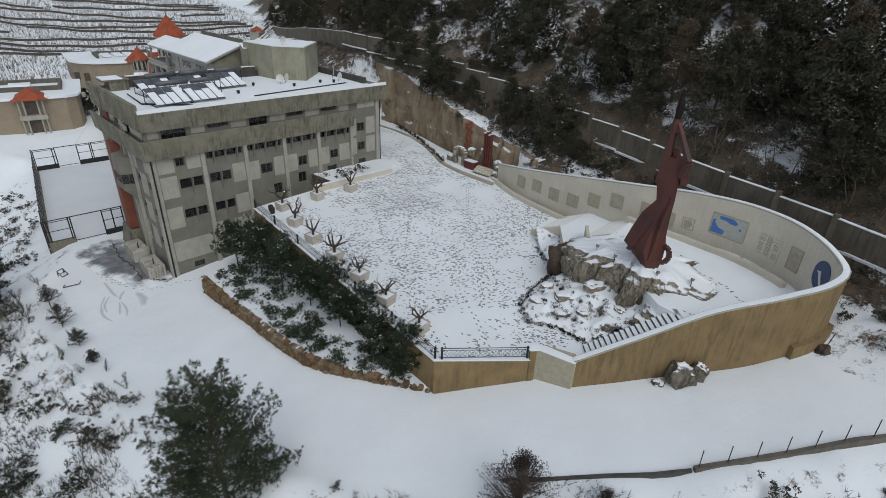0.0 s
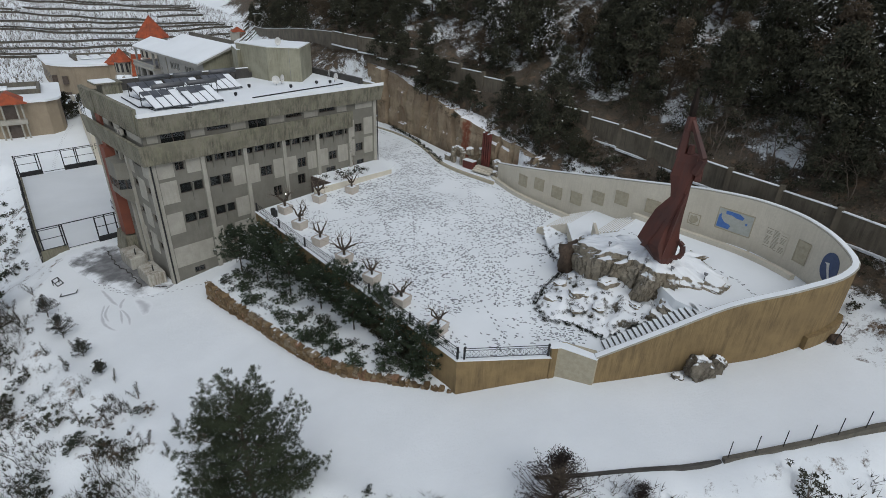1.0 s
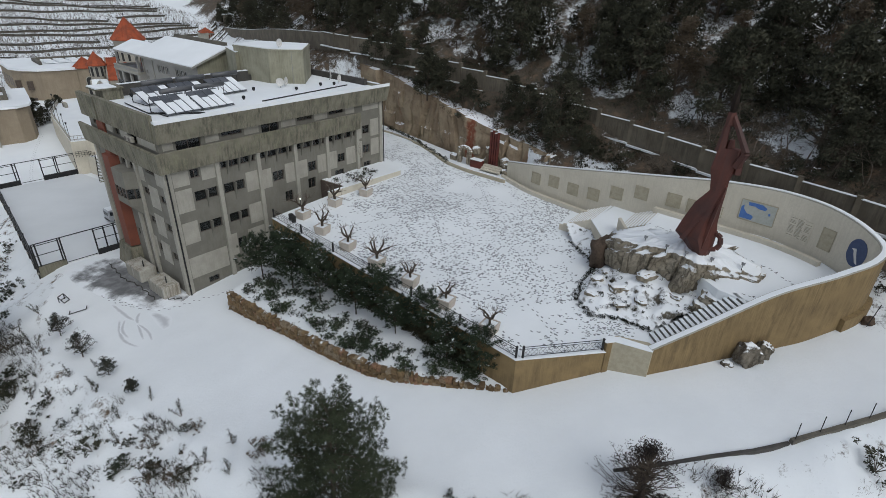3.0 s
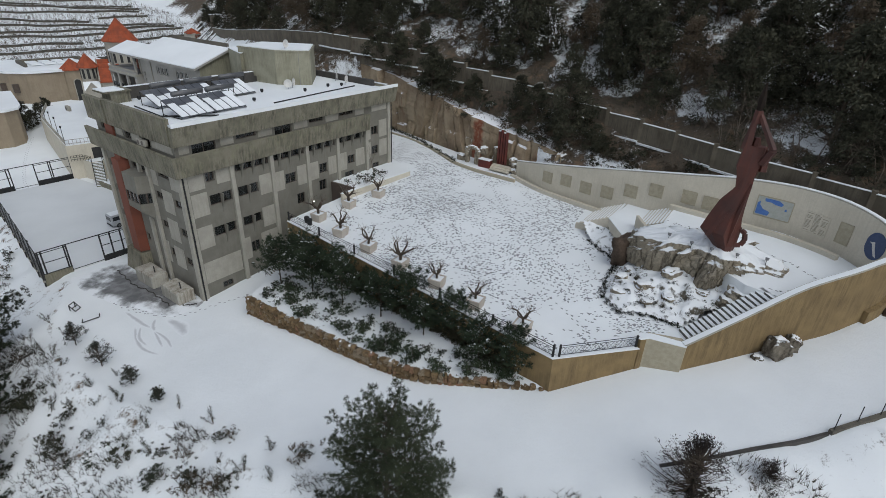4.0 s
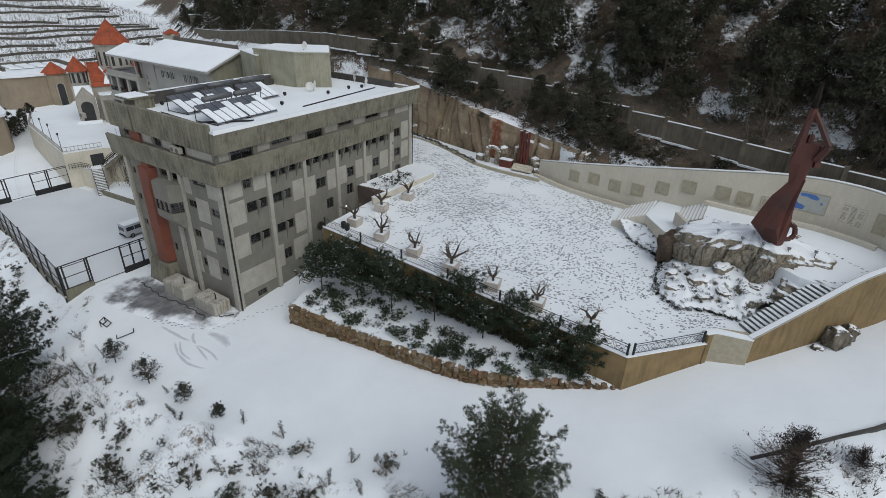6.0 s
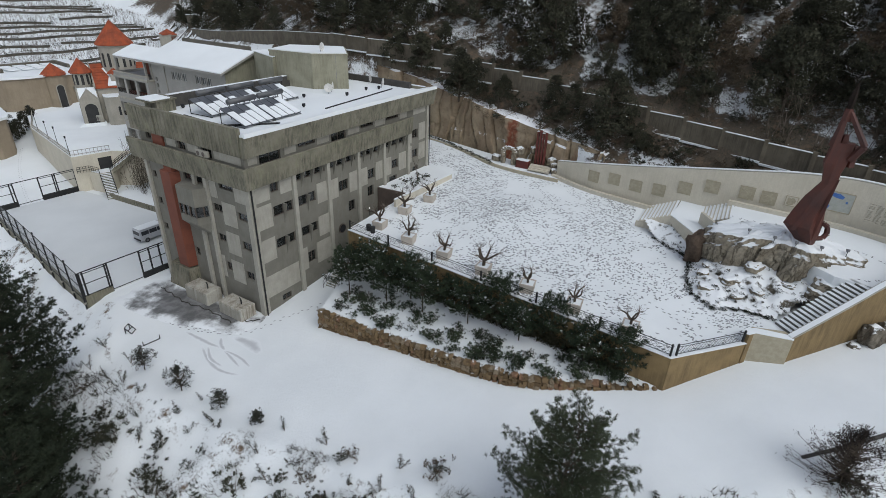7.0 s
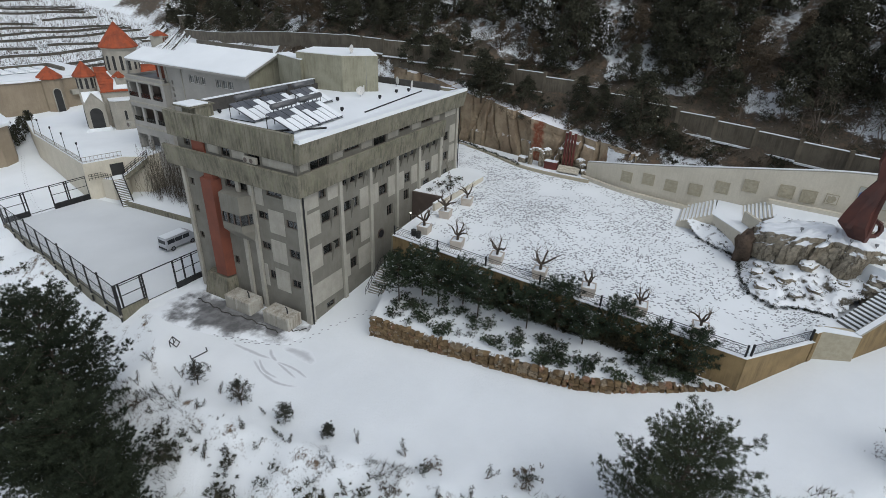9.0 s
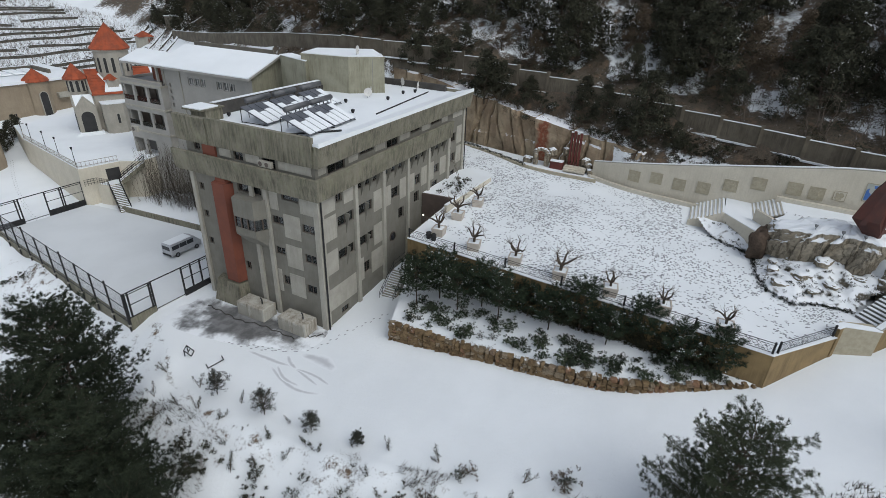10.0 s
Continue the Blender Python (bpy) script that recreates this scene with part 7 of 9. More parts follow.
# ---------------------------------------------------------------- sports court
COURT = [(9.45, 81.05), (19.6, 80.3), (29.6, 79.4), (29.1, 95), (28.4, 109), (27.7, 115.3), (15.45, 116.3)]
bm = bmesh.new()
prism(bm, COURT, -11.5, -8.25)
# snow tone cut to 0.82: shade between the buildings is put into its colour
structure("court_floor", bm, snow_material("shaded_court_snow", (0.45, 0.45, 0.44), 0.3, 0.82), "sports court floor under smooth snow")


def fence(a, b, z, n, label):
    """A tall court fence: concrete plinth, posts, three rails, wire mesh and small lamps on some posts."""
    a, b = Vector((*a, 0)), Vector((*b, 0))
    d = b - a
    L = d.length
    root = thing("court_fence", Matrix.Translation((a.x, a.y, z)) @ Matrix.Rotation(math.atan2(d.y, d.x), 4, "Z"), label, "fence", "court fences")
    for k in range(n):
        bm = bmesh.new()
        box(bm, L * k / n, L * (k + 1) / n - 0.02, -0.13, 0.13, -3.2, 0.12)
        part("plinth", bm, BAND, root)
    for k in range(n + 1):
        u = L * k / n
        bm = bmesh.new()
        box(bm, u - 0.075, u + 0.075, 0.13, 0.28, -1.2, 3.65)
        post = part("post", bm, METAL, root)
        bm = bmesh.new()
        box(bm, u - 0.13, u + 0.13, 0.1, 0.34, -0.35, -0.12)
        part("foot_plate", bm, PALE, post)
        if k % 3 == 1:
            bm = bmesh.new()
            beam(bm, (u, 0.2, 3.65), (u, 0.2, 3.8), 0.04, 5)
            beam(bm, (u - 0.02, 0.2, 3.8), (u + 0.16, 0.2, 3.86), 0.1, 7, 0.12)
            part("lamp", bm, METAL, post)
    for z2 in (0.2, 1.9, 3.6):
        bm = bmesh.new()
        beam(bm, (0, 0.2, z2), (L, 0.2, z2), 0.045, 5)
        part("rail", bm, METAL, root)
    bm = bmesh.new()
    for u in np.arange(0.2, L, 0.2):
        beam(bm, (float(u), 0.2, 0.15), (float(u), 0.2, 3.6), 0.006, 3)
    for z2 in np.arange(0.3, 3.6, 0.2):
        beam(bm, (0, 0.2, float(z2)), (L, 0.2, float(z2)), 0.006, 3)
    tagged(part("wire_mesh", bm, STEEL, root), "", "", "", "stuff")
    return root


def gate_frame(a, b, z, frames, label):
    """An open court end: one long top rail on posts, with a few framed gate panels under it."""
    a, b = Vector((*a, 0)), Vector((*b, 0))
    d = b - a
    L = d.length
    root = thing("court_gate", Matrix.Translation((a.x, a.y, z)) @ Matrix.Rotation(math.atan2(d.y, d.x), 4, "Z"), label, "gate", "court gates")
    bm = bmesh.new()
    beam(bm, (0, 0, 3.6), (L, 0, 3.6), 0.07, 5)
    part("top_rail", bm, METAL, root)
    bm = bmesh.new()
    beam(bm, (0, 0, 0.1), (L, 0, 0.1), 0.05, 5)
    part("bottom_rail", bm, METAL, root)
    for uprights, wall in frames:
        for u in uprights:
            bm = bmesh.new()
            box(bm, u - 0.075, u + 0.075, -0.075, 0.075, -0.4, 3.6)
            part("post", bm, METAL, root)
        for z2 in (0.62, 2.05, 3.35):
            bm = bmesh.new()
            beam(bm, (uprights[0], 0, z2), (uprights[-1], 0, z2), 0.05, 5)
            part("bar", bm, METAL, root)
        bm = bmesh.new()
        box(bm, uprights[0], uprights[-1], -0.11, 0.11, -2.6, 0.55)
        part("plinth", bm, wall, root)
    return root


fence((9.45, 81.0), (15.45, 116.4), -8.3, 10, "tall black steel fence with wire mesh on a concrete plinth")
gate_frame((9.42, 81.0), (19.75, 80.3), -8.3, [((0.0, 0.35, 2.75, 3.0), BAND), ((6.75, 7.95, 9.2, 10.3), METAL)], "black steel gate frame across the near end of the court")
gate_frame((15.45, 116.4), (27.6, 115.7), -8.1, [((0.0, 2.9, 3.3), METAL), ((6.8, 8.9, 9.2, 12.1), METAL)], "black steel gate frame across the far end of the court")


def van():
    """A silver minibus with dark windows and snow on its roof."""
    root = thing("minibus", pose(23.6, 89.6, -8.22, 0, 0, -2), "silver-grey minibus with dark windows and snow on its roof", "van")
    L, W, H = 4.7, 1.75, 1.95
    PAINT = plain("silver_paint", (0.42, 0.43, 0.45), (0.38, 0.39, 0.41), 2.0, 10.0, 0.35, 0.002, metal=0.3)
    bm = bmesh.new()
    prof = [(-L / 2, 0.35), (L / 2, 0.35), (L / 2, 0.95), (L / 2 - 0.25, 1.1), (L / 2 - 0.95, H - 0.05), (L / 2 - 1.3, H), (-L / 2 + 0.1, H), (-L / 2, H - 0.2)]
    a = [bm.verts.new((x, -W / 2, z)) for x, z in prof]
    b = [bm.verts.new((x, W / 2, z)) for x, z in prof]
    bm.faces.new(a), bm.faces.new(b[::-1])
    for k in range(len(prof)):
        bm.faces.new((a[k], a[(k + 1) % len(prof)], b[(k + 1) % len(prof)], b[k]))
    part("body", bm, PAINT, root, bevel=0.05)
    CARGLASS = plain("car_glass", (0.02, 0.022, 0.025), (0.03, 0.03, 0.035), 1, 4, 0.08, 0.0005)
    for s in (-1, 1):
        for x0, x1 in ((-2.1, -1.05), (-0.98, 0.1), (0.17, 1.15)):
            bm = bmesh.new()
            box(bm, x0, x1, s * W / 2 - 0.012, s * W / 2 + 0.012, 1.15, 1.72)
            part("side_window", bm, CARGLASS, root)
    bm = bmesh.new()
    v = [bm.verts.new(p) for p in ((L / 2 - 0.27, -0.72, 1.14), (L / 2 - 0.27, 0.72, 1.14), (L / 2 - 0.89, 0.66, H - 0.1), (L / 2 - 0.89, -0.66, H - 0.1))]
    for q in v:
        q.co.x += 0.035
    bm.faces.new(v)
    part("windscreen", bm, CARGLASS, root)
    bm = bmesh.new()
    box(bm, -L / 2 - 0.012, -L / 2 + 0.012, -0.7, 0.7, 1.15, 1.7)
    part("rear_window", bm, CARGLASS, root)
    for x in (-1.45, 1.5):
        for s in (-1, 1):
            bm = bmesh.new()
            beam(bm, (x, s * (W / 2 - 0.16), 0.33), (x, s * (W / 2 + 0.02), 0.33), 0.33, 18)
            w = part("wheel", bm, METAL, root)
            bm = bmesh.new()
            beam(bm, (x, s * (W / 2 + 0.021), 0.33), (x, s * (W / 2 + 0.035), 0.33), 0.18, 14)
            part("rim", bm, STEEL, w)
    for s in (-0.6, 0.6):
        bm = bmesh.new()
        box(bm, L / 2 - 0.02, L / 2 + 0.03, s - 0.18, s + 0.18, 0.72, 0.9)
        part("headlight", bm, WHITEFRAME, root)
    bm = bmesh.new()
    box(bm, -L / 2 - 0.06, -L / 2 + 0.05, -W / 2 + 0.05, W / 2 - 0.05, 0.38, 0.6)
    part("bumper", bm, METAL, root)
    bm = bmesh.new()
    box(bm, -L / 2 + 0.15, L / 2 - 1.35, -W / 2 + 0.12, W / 2 - 0.12, H + 0.003, H + 0.09)
    part("roof_snow", bm, SNOW, root, bevel=0.03)
    return root


van()
bm = bmesh.new()
ribbon(bm, [(28.6, 108.3), (29.3, 94.5), (29.6, 88)], 0.35, -8.6, -7.5)
structure("court_kerb", bm, BAND, "low concrete wall of the planted bed beside the court")
bm = bmesh.new()
prism(bm, [(28.7, 108.3), (29.4, 94.5), (29.7, 85), (37, 85), (37, 108)], -8.6, -7.65)
structure("court_bed", bm, SNOW, "snowy planted bed beside the court")

# ---------------------------------------------------------------- church terrace
TERR = [(27.4, 115.2), (32.7, 138.6), (37, 149), (54, 150), (56, 122), (39.4, 111.0), (35.0, 110.8), (33.2, 113.6)]
bm = bmesh.new()
prism(bm, TERR, -9.0, -2.4)
structure("terrace_wall", bm, CREAM, "cream rendered retaining wall of the church terrace")
bm = bmesh.new()
prism(bm, [(x + (0.15 if x < 36 else 0), y) for x, y in TERR], -2.4, -2.25)
structure("terrace_snow", bm, SNOW, "snow lying on the church terrace")
for a, b in (((27.6, 115.3), (32.9, 138.5)), ((27.6, 115.3), (33.1, 113.8)), ((33.0, 138.6), (38, 149))):
    A, B = Vector((*a, -2.3)), Vector((*b, -2.3))
    d = B - A
    root = thing("terrace_railing", Matrix.Identity(4), "pale low railing along the terrace edge", "railing", "terrace railings")
    for z in (0.25, 0.9):
        bm = bmesh.new()
        beam(bm, A + Vector((0, 0, z)), B + Vector((0, 0, z)), 0.045, 5)
        part("rail", bm, PALE, root)
    m = int(d.length / 0.55)
    for k in range(m + 1):
        p = A + d * (k / m)
        bm = bmesh.new()
        beam(bm, p, p + Vector((0, 0, 0.9)), 0.035, 4)
        part("baluster", bm, PALE, root)
lamps = [(27.8, 115.9), (29.8, 123.4), (30.9, 128.6), (32.4, 135.2), (35.4, 143.5)]
for x, y in lamps:
    root = thing("lamp_post", pose(x, y, -2.3), "thin black lamp post on the terrace", "street lamp", "lamp posts of the terrace")
    bm = bmesh.new()
    beam(bm, (0, 0, 0), (0, 0, 2.9), 0.055, 6, 0.035)
    part("pole", bm, METAL, root)
    bm = bmesh.new()
    beam(bm, (0, 0, 2.9), (0, 0, 3.25), 0.1, 7, 0.16)
    part("lantern", bm, METAL, root)
door = thing("store_door", Matrix.Identity(4), "dark doorway in the terrace wall", "door")
bm = bmesh.new()
# solid near-black panel, the shade inside the doorway given as colour
prism(bm, [(31.0, 114.1), (32.9, 113.55), (32.95, 113.75), (31.05, 114.3)], -6.2, -3.2)
part("leaf", bm, DARK, door)
court_stair = thing("court_stair", Matrix.Identity(4), "outdoor concrete stair of two flights with black iron railings", "stairs")


def flight(a, b, n, half):
    """One flight of solid steps from a to b, snow on the treads and an iron railing on either side."""
    a, b = Vector(a), Vector(b)
    along = Vector((b.x - a.x, b.y - a.y, 0))
    side = Vector((-along.y, along.x, 0)).normalized() * half
    for k in range(n):
        p, q = a + along * (k / n), a + along * ((k + 1) / n)
        z = a.z + (b.z - a.z) * (k + 1) / n
        bm = bmesh.new()
        prism(bm, [tuple(v[:2]) for v in (p - side, q - side, q + side, p + side)], z - 0.75, z)
        part("step", bm, BAND, court_stair)
        q = p + (q - p) * 0.8
        bm = bmesh.new()
        prism(bm, [tuple(v[:2]) for v in (p - side * 0.95, q - side * 0.95, q + side * 0.95, p + side * 0.95)], z + 0.003, z + 0.06)
        part("snow_tread", bm, SNOW, court_stair)
    for s in (-1, 1):
        p, q = a.copy() + side * s, Vector((b.x, b.y, b.z)) + side * s
        bm = bmesh.new()
        for h in (0.35, 0.68, 1.0):
            beam(bm, p + Vector((0, 0, h)), q + Vector((0, 0, h)), 0.035, 4)
        for k in range(7):
            c = p + (q - p) * k / 6
            beam(bm, c, c + Vector((0, 0, 1.0)), 0.035, 4)
        part("iron_railing", bm, METAL, court_stair)


flight((28.6, 107.6, -8.25), (30.6, 112.2, -5.15), 17, 0.8)
bm = bmesh.new()
prism(bm, [(29.6, 112.2), (31.5, 111.6), (32.9, 112.9), (31.9, 113.9), (29.2, 114.3)], -8.6, -5.15)
part("landing", bm, CREAM, court_stair)
bm = bmesh.new()
prism(bm, [(29.7, 112.3), (31.4, 111.8), (32.7, 112.9), (31.8, 113.7), (29.4, 114.1)], -5.147, -5.08)
part("landing_snow", bm, SNOW, court_stair)
flight((32.0, 112.6, -5.15), (35.2, 110.3, -2.35), 15, 0.75)
bm = bmesh.new()
for p, q in (((29.3, 114.2, -5.1), (27.6, 114.7, -5.1)), ((29.6, 112.3, -5.1), (29.3, 114.2, -5.1))):
    p, q = Vector(p), Vector(q)
    for h in (0.35, 0.68, 1.0):
        beam(bm, p + Vector((0, 0, h)), q + Vector((0, 0, h)), 0.035, 4)
    for k in range(5):
        c = p + (q - p) * k / 4
        beam(bm, c, c + Vector((0, 0, 1.0)), 0.03, 4)
part("iron_railing", bm, METAL, court_stair)


# ---------------------------------------------------------------- church
STONEWALL = plain("pale_grey_stone", (0.36, 0.335, 0.285), (0.30, 0.28, 0.235), 0.6, 5.0, 0.9, 0.02, streak=(0.24, 0.23, 0.2), streak_amount=0.4)


def cone_roof(root, cx, cy, r, z0, z1, sides, name="roof"):
    """A cone of tiled strips with raised ribs."""
    bm = bmesh.new()
    ring = [bm.verts.new((cx + r * math.cos(t), cy + r * math.sin(t), z0)) for t in (2 * math.pi * k / sides for k in range(sides))]
    low = [bm.verts.new((cx + r * math.cos(t), cy + r * math.sin(t), z0 - 0.15)) for t in (2 * math.pi * k / sides for k in range(sides))]
    top = bm.verts.new((cx, cy, z1))
    for k in range(sides):
        bm.faces.new((ring[k], ring[(k + 1) % sides], top))
        bm.faces.new((low[k], low[(k + 1) % sides], ring[(k + 1) % sides], ring[k]))
    bm.faces.new(low[::-1])
    roof = part(name, bm, TILE, root, "orange-red tiled cone roof")
    for k in range(sides):
        t = 2 * math.pi * k / sides
        bm = bmesh.new()
        beam(bm, (cx + r * math.cos(t), cy + r * math.sin(t), z0), (cx, cy, z1), 0.075, 4, 0.04)
        part("rib", bm, TILE, roof)
    for s in (0.25, 0.5, 0.75):
        bm = bmesh.new()
        rr, zz = r * (1 - s) + 0.02, z0 + (z1 - z0) * s
        pts = [(cx + rr * math.cos(t), cy + rr * math.sin(t), zz) for t in (2 * math.pi * k / sides for k in range(sides))]
        for p, q in zip(pts, pts[1:] + pts[:1]):
            beam(bm, p, q, 0.04, 3)
        part("tile_course", bm, TILE, roof)
    return roof


def arch_opening(root, put, u0, u1, z0, z1, name="window", mat=None):
    """A round-headed opening: a near-black slab painted for its inner shade, with a pale surround."""
    def outline(g):
        r = (u1 - u0) / 2 + g
        c, s = (u0 + u1) / 2, z1 - (u1 - u0) / 2
        return [(u0 - g, z0 - (0 if g else 0)), (u1 + g, z0)] + [(c + r * math.cos(t), s + r * math.sin(t)) for t in (math.pi * k / 10 for k in range(11))]

    for g, d0, nm, m in ((0.16, -0.06, "surround", PALE), (0.0, -0.09, name, mat or DARK)):
        pts = outline(g)
        bm = bmesh.new()
        f = [bm.verts.new(put(u, d0, z)) for u, z in pts]
        b = [bm.verts.new(put(u, 0.1, z)) for u, z in pts]
        bm.faces.new(f), bm.faces.new(b[::-1])
        for k in range(len(pts)):
            bm.faces.new((f[k], f[(k + 1) % len(pts)], b[(k + 1) % len(pts)], b[k]))
        part(nm, bm, m, root)


def church():
    root = thing("church", pose(39.4, 132.2, 0, 0, 0, -26), "pale stone church with orange tiled cone roofs and a gabled porch", "church")
    zb = -2.4

    def gable_prism(x0, x1, y0, y1, z0, z1, along):
        """A triangular solid whose ridge runs along x or y."""
        bm = bmesh.new()
        if along == "x":
            tri = [(y0, z0), (y1, z0), ((y0 + y1) / 2, z1)]
            a, b = [bm.verts.new((x0, y, z)) for y, z in tri], [bm.verts.new((x1, y, z)) for y, z in tri]
        else:
            tri = [(x0, z0), (x1, z0), ((x0 + x1) / 2, z1)]
            a, b = [bm.verts.new((x, y0, z)) for x, z in tri], [bm.verts.new((x, y1, z)) for x, z in tri]
        bm.faces.new(a), bm.faces.new(b[::-1])
        for k in range(3):
            bm.faces.new((a[k], a[(k + 1) % 3], b[(k + 1) % 3], b[k]))
        return bm

    # nave with its red roof
    bm = bmesh.new()
    box(bm, 3.4, 14.0, 1.1, 9.3, zb, 4.8)
    part("nave", bm, STONEWALL, root)
    part("gable", gable_prism(3.4, 3.8, 1.1, 9.3, 4.8, 8.2, "x"), STONEWALL, root)
    for y0, ys in ((0.8, 1.0), (9.6, -1.0)):
        bm = bmesh.new()
        low, ridge = (y0, 4.62), (5.2, 8.45)
        pts = [(3.2, *low), (14.2, *low), (14.2, *ridge), (3.2, *ridge)]
        a = [bm.verts.new(p) for p in pts]
        b = [bm.verts.new((x, y, z - 0.22)) for x, y, z in pts]
        bm.faces.new(a), bm.faces.new(b[::-1])
        for k in range(4):
            bm.faces.new((a[k], a[(k + 1) % 4], b[(k + 1) % 4], b[k]))
        slope = part("roof_slope", bm, TILE, root, "red tiled roof slope")
        if ys > 0:
            for k in range(9):
                t = (k + 0.5) / 9
                y, z = y0 + (5.2 - y0) * t, 4.62 + 3.83 * t
                bm = bmesh.new()
                beam(bm, (3.2, y, z + 0.03), (14.2, y, z + 0.03), 0.05, 4)
                part("tile_course", bm, TILE, slope)
            bm = bmesh.new()
            pts = [(5.4, 0.95, 4.86), (9.5, 0.95, 4.86), (10.5, 3.6, 7.2), (7.4, 4.5, 7.98), (5.2, 4.1, 7.62), (6.0, 2.6, 6.3)]
            a = [bm.verts.new((x, y, z + 0.1)) for x, y, z in pts]
            b = [bm.verts.new((x, y, z - 0.05)) for x, y, z in pts]
            bm.faces.new(a), bm.faces.new(b[::-1])
            for k in range(6):
                bm.faces.new((a[k], a[(k + 1) % 6], b[(k + 1) % 6], b[k]))
            part("roof_snow", bm, SNOW, slope)
    # verge of the gable
    bm = bmesh.new()
    beam(bm, (3.15, 0.8, 4.7), (3.15, 5.2, 8.5), 0.14, 4)
    beam(bm, (3.15, 5.2, 8.5), (3.15, 9.6, 4.7), 0.14, 4)
    part("verge", bm, PALE, root)
    # dome tower
    cx, cy = 8.35, 4.9
    bm = bmesh.new()
    beam(bm, (cx, cy, 3.0), (cx, cy, 12.15), 2.95, 28)
    drum = part("tower_drum", bm, STONEWALL, root, "round pale stone tower")
    bm = bmesh.new()
    beam(bm, (cx, cy, 11.65), (cx, cy, 12.05), 3.12, 28)
    part("cornice", bm, PALE, drum)
    for k in range(9):
        t = radians(190 + 24 * k)
        c, s = math.cos(t), math.sin(t)

        def put(u, w, z, c=c, s=s):
            return (cx + (2.93 - w) * c - u * s, cy + (2.93 - w) * s + u * c, z)

        arch_opening(drum, put, -0.24, 0.24, 8.0, 10.6, "slit_window")
    cone_roof(root, cx, cy, 3.35, 12.1, 16.4, 20, "dome_roof")
    bm = bmesh.new()
    beam(bm, (cx, cy, 16.4), (cx, cy, 17.1), 0.06, 4)
    beam(bm, (cx - 0.3, cy, 16.85), (cx + 0.3, cy, 16.85), 0.05, 4)
    part("cross", bm, METAL, root)
    # bell turret
    tx, ty = 1.5, 3.4
    bm = bmesh.new()
    beam(bm, (tx, ty, 2.5), (tx, ty, 7.35), 1.5, 10)
    tur = part("bell_turret", bm, STONEWALL, root)
    for k in range(10):
        t = 2 * math.pi * (k + 0.5) / 10
        c, s = math.cos(t), math.sin(t)

        def put(u, w, z, c=c, s=s):
            return (tx + (1.43 - w) * c - u * s, ty + (1.43 - w) * s + u * c, z)

        arch_opening(tur, put, -0.24, 0.24, 5.1, 7.0)
    cone_roof(root, tx, ty, 1.95, 7.35, 9.9, 10, "turret_roof")
    bm = bmesh.new()
    prism(bm, [(6.2, 1.6), (8.0, 1.6), (8.0, 3.2), (6.2, 3.2)], 5.0, 6.9)
    dorm = part("dormer", bm, STONEWALL, root)
    cone_roof(dorm, 7.1, 2.4, 1.35, 6.9, 8.0, 4, "dormer_roof")
    # porch with a gable on each side
    e, h, w, dpt = 2.55, 4.55, 3.3, 3.0
    bm = bmesh.new()
    box(bm, 0, w, 0, dpt, zb, e)
    porch = part("porch", bm, STONEWALL, root, "gabled stone porch with open arches")
    part("gable", gable_prism(-0.02, w, -0.02, dpt + 0.02, e, h, "x"), STONEWALL, porch)
    part("gable", gable_prism(-0.02, w, -0.02, dpt + 0.02, e, h, "y"), STONEWALL, porch)
    part("porch_snow", gable_prism(0.16, w - 0.16, 0.1, dpt - 0.1, e + 0.16, h + 0.12, "x"), SNOW, porch)
    part("porch_snow", gable_prism(0.1, w - 0.1, 0.16, dpt - 0.16, e + 0.16, h + 0.12, "y"), SNOW, porch)
    for p, q in (((0, 0, e), (w / 2, 0, h)), ((w / 2, 0, h), (w, 0, e)), ((0, 0, e), (0, dpt / 2, h)), ((0, dpt / 2, h), (0, dpt, e))):
        bm = bmesh.new()
        beam(bm, p, q, 0.13, 4)
        part("coping", bm, PALE, porch)
    arch_opening(porch, lambda u, d, z: (d, u, z), 0.5, 2.5, zb + 0.1, 1.7, "arch")
    arch_opening(porch, lambda u, d, z: (u, d, z), 0.6, 2.7, zb + 0.1, 1.9, "arch")
    for k in range(3):
        bm = bmesh.new()
        box(bm, -0.4 - 0.3 * k, w + 0.3, -0.4 - 0.3 * k, dpt, zb, zb + 0.6 - 0.18 * k)
        part("porch_step", bm, SNOW, porch)
    # south chapel
    plan = [(4.1, 1.1), (4.1, -0.9), (4.9, -1.6), (7.4, -1.6), (8.2, -0.6), (8.2, 1.1)]
    bm = bmesh.new()
    prism(bm, plan, zb, 3.1)
    ch = part("side_chapel", bm, STONEWALL, root)
    bm = bmesh.new()
    prism(bm, [(6.1 + (x - 6.1) * 1.03, y * 1.05) for x, y in plan], 3.1, 3.32)
    part("snow_cap", bm, SNOW, ch)
    arch_opening(ch, lambda u, d, z: (u, -1.6 + d, z), 6.1, 6.5, -0.4, 1.3)
    arch_opening(ch, lambda u, d, z: (4.1 + d, u, z), -0.1, 0.3, -0.4, 1.3)
    return root


church()


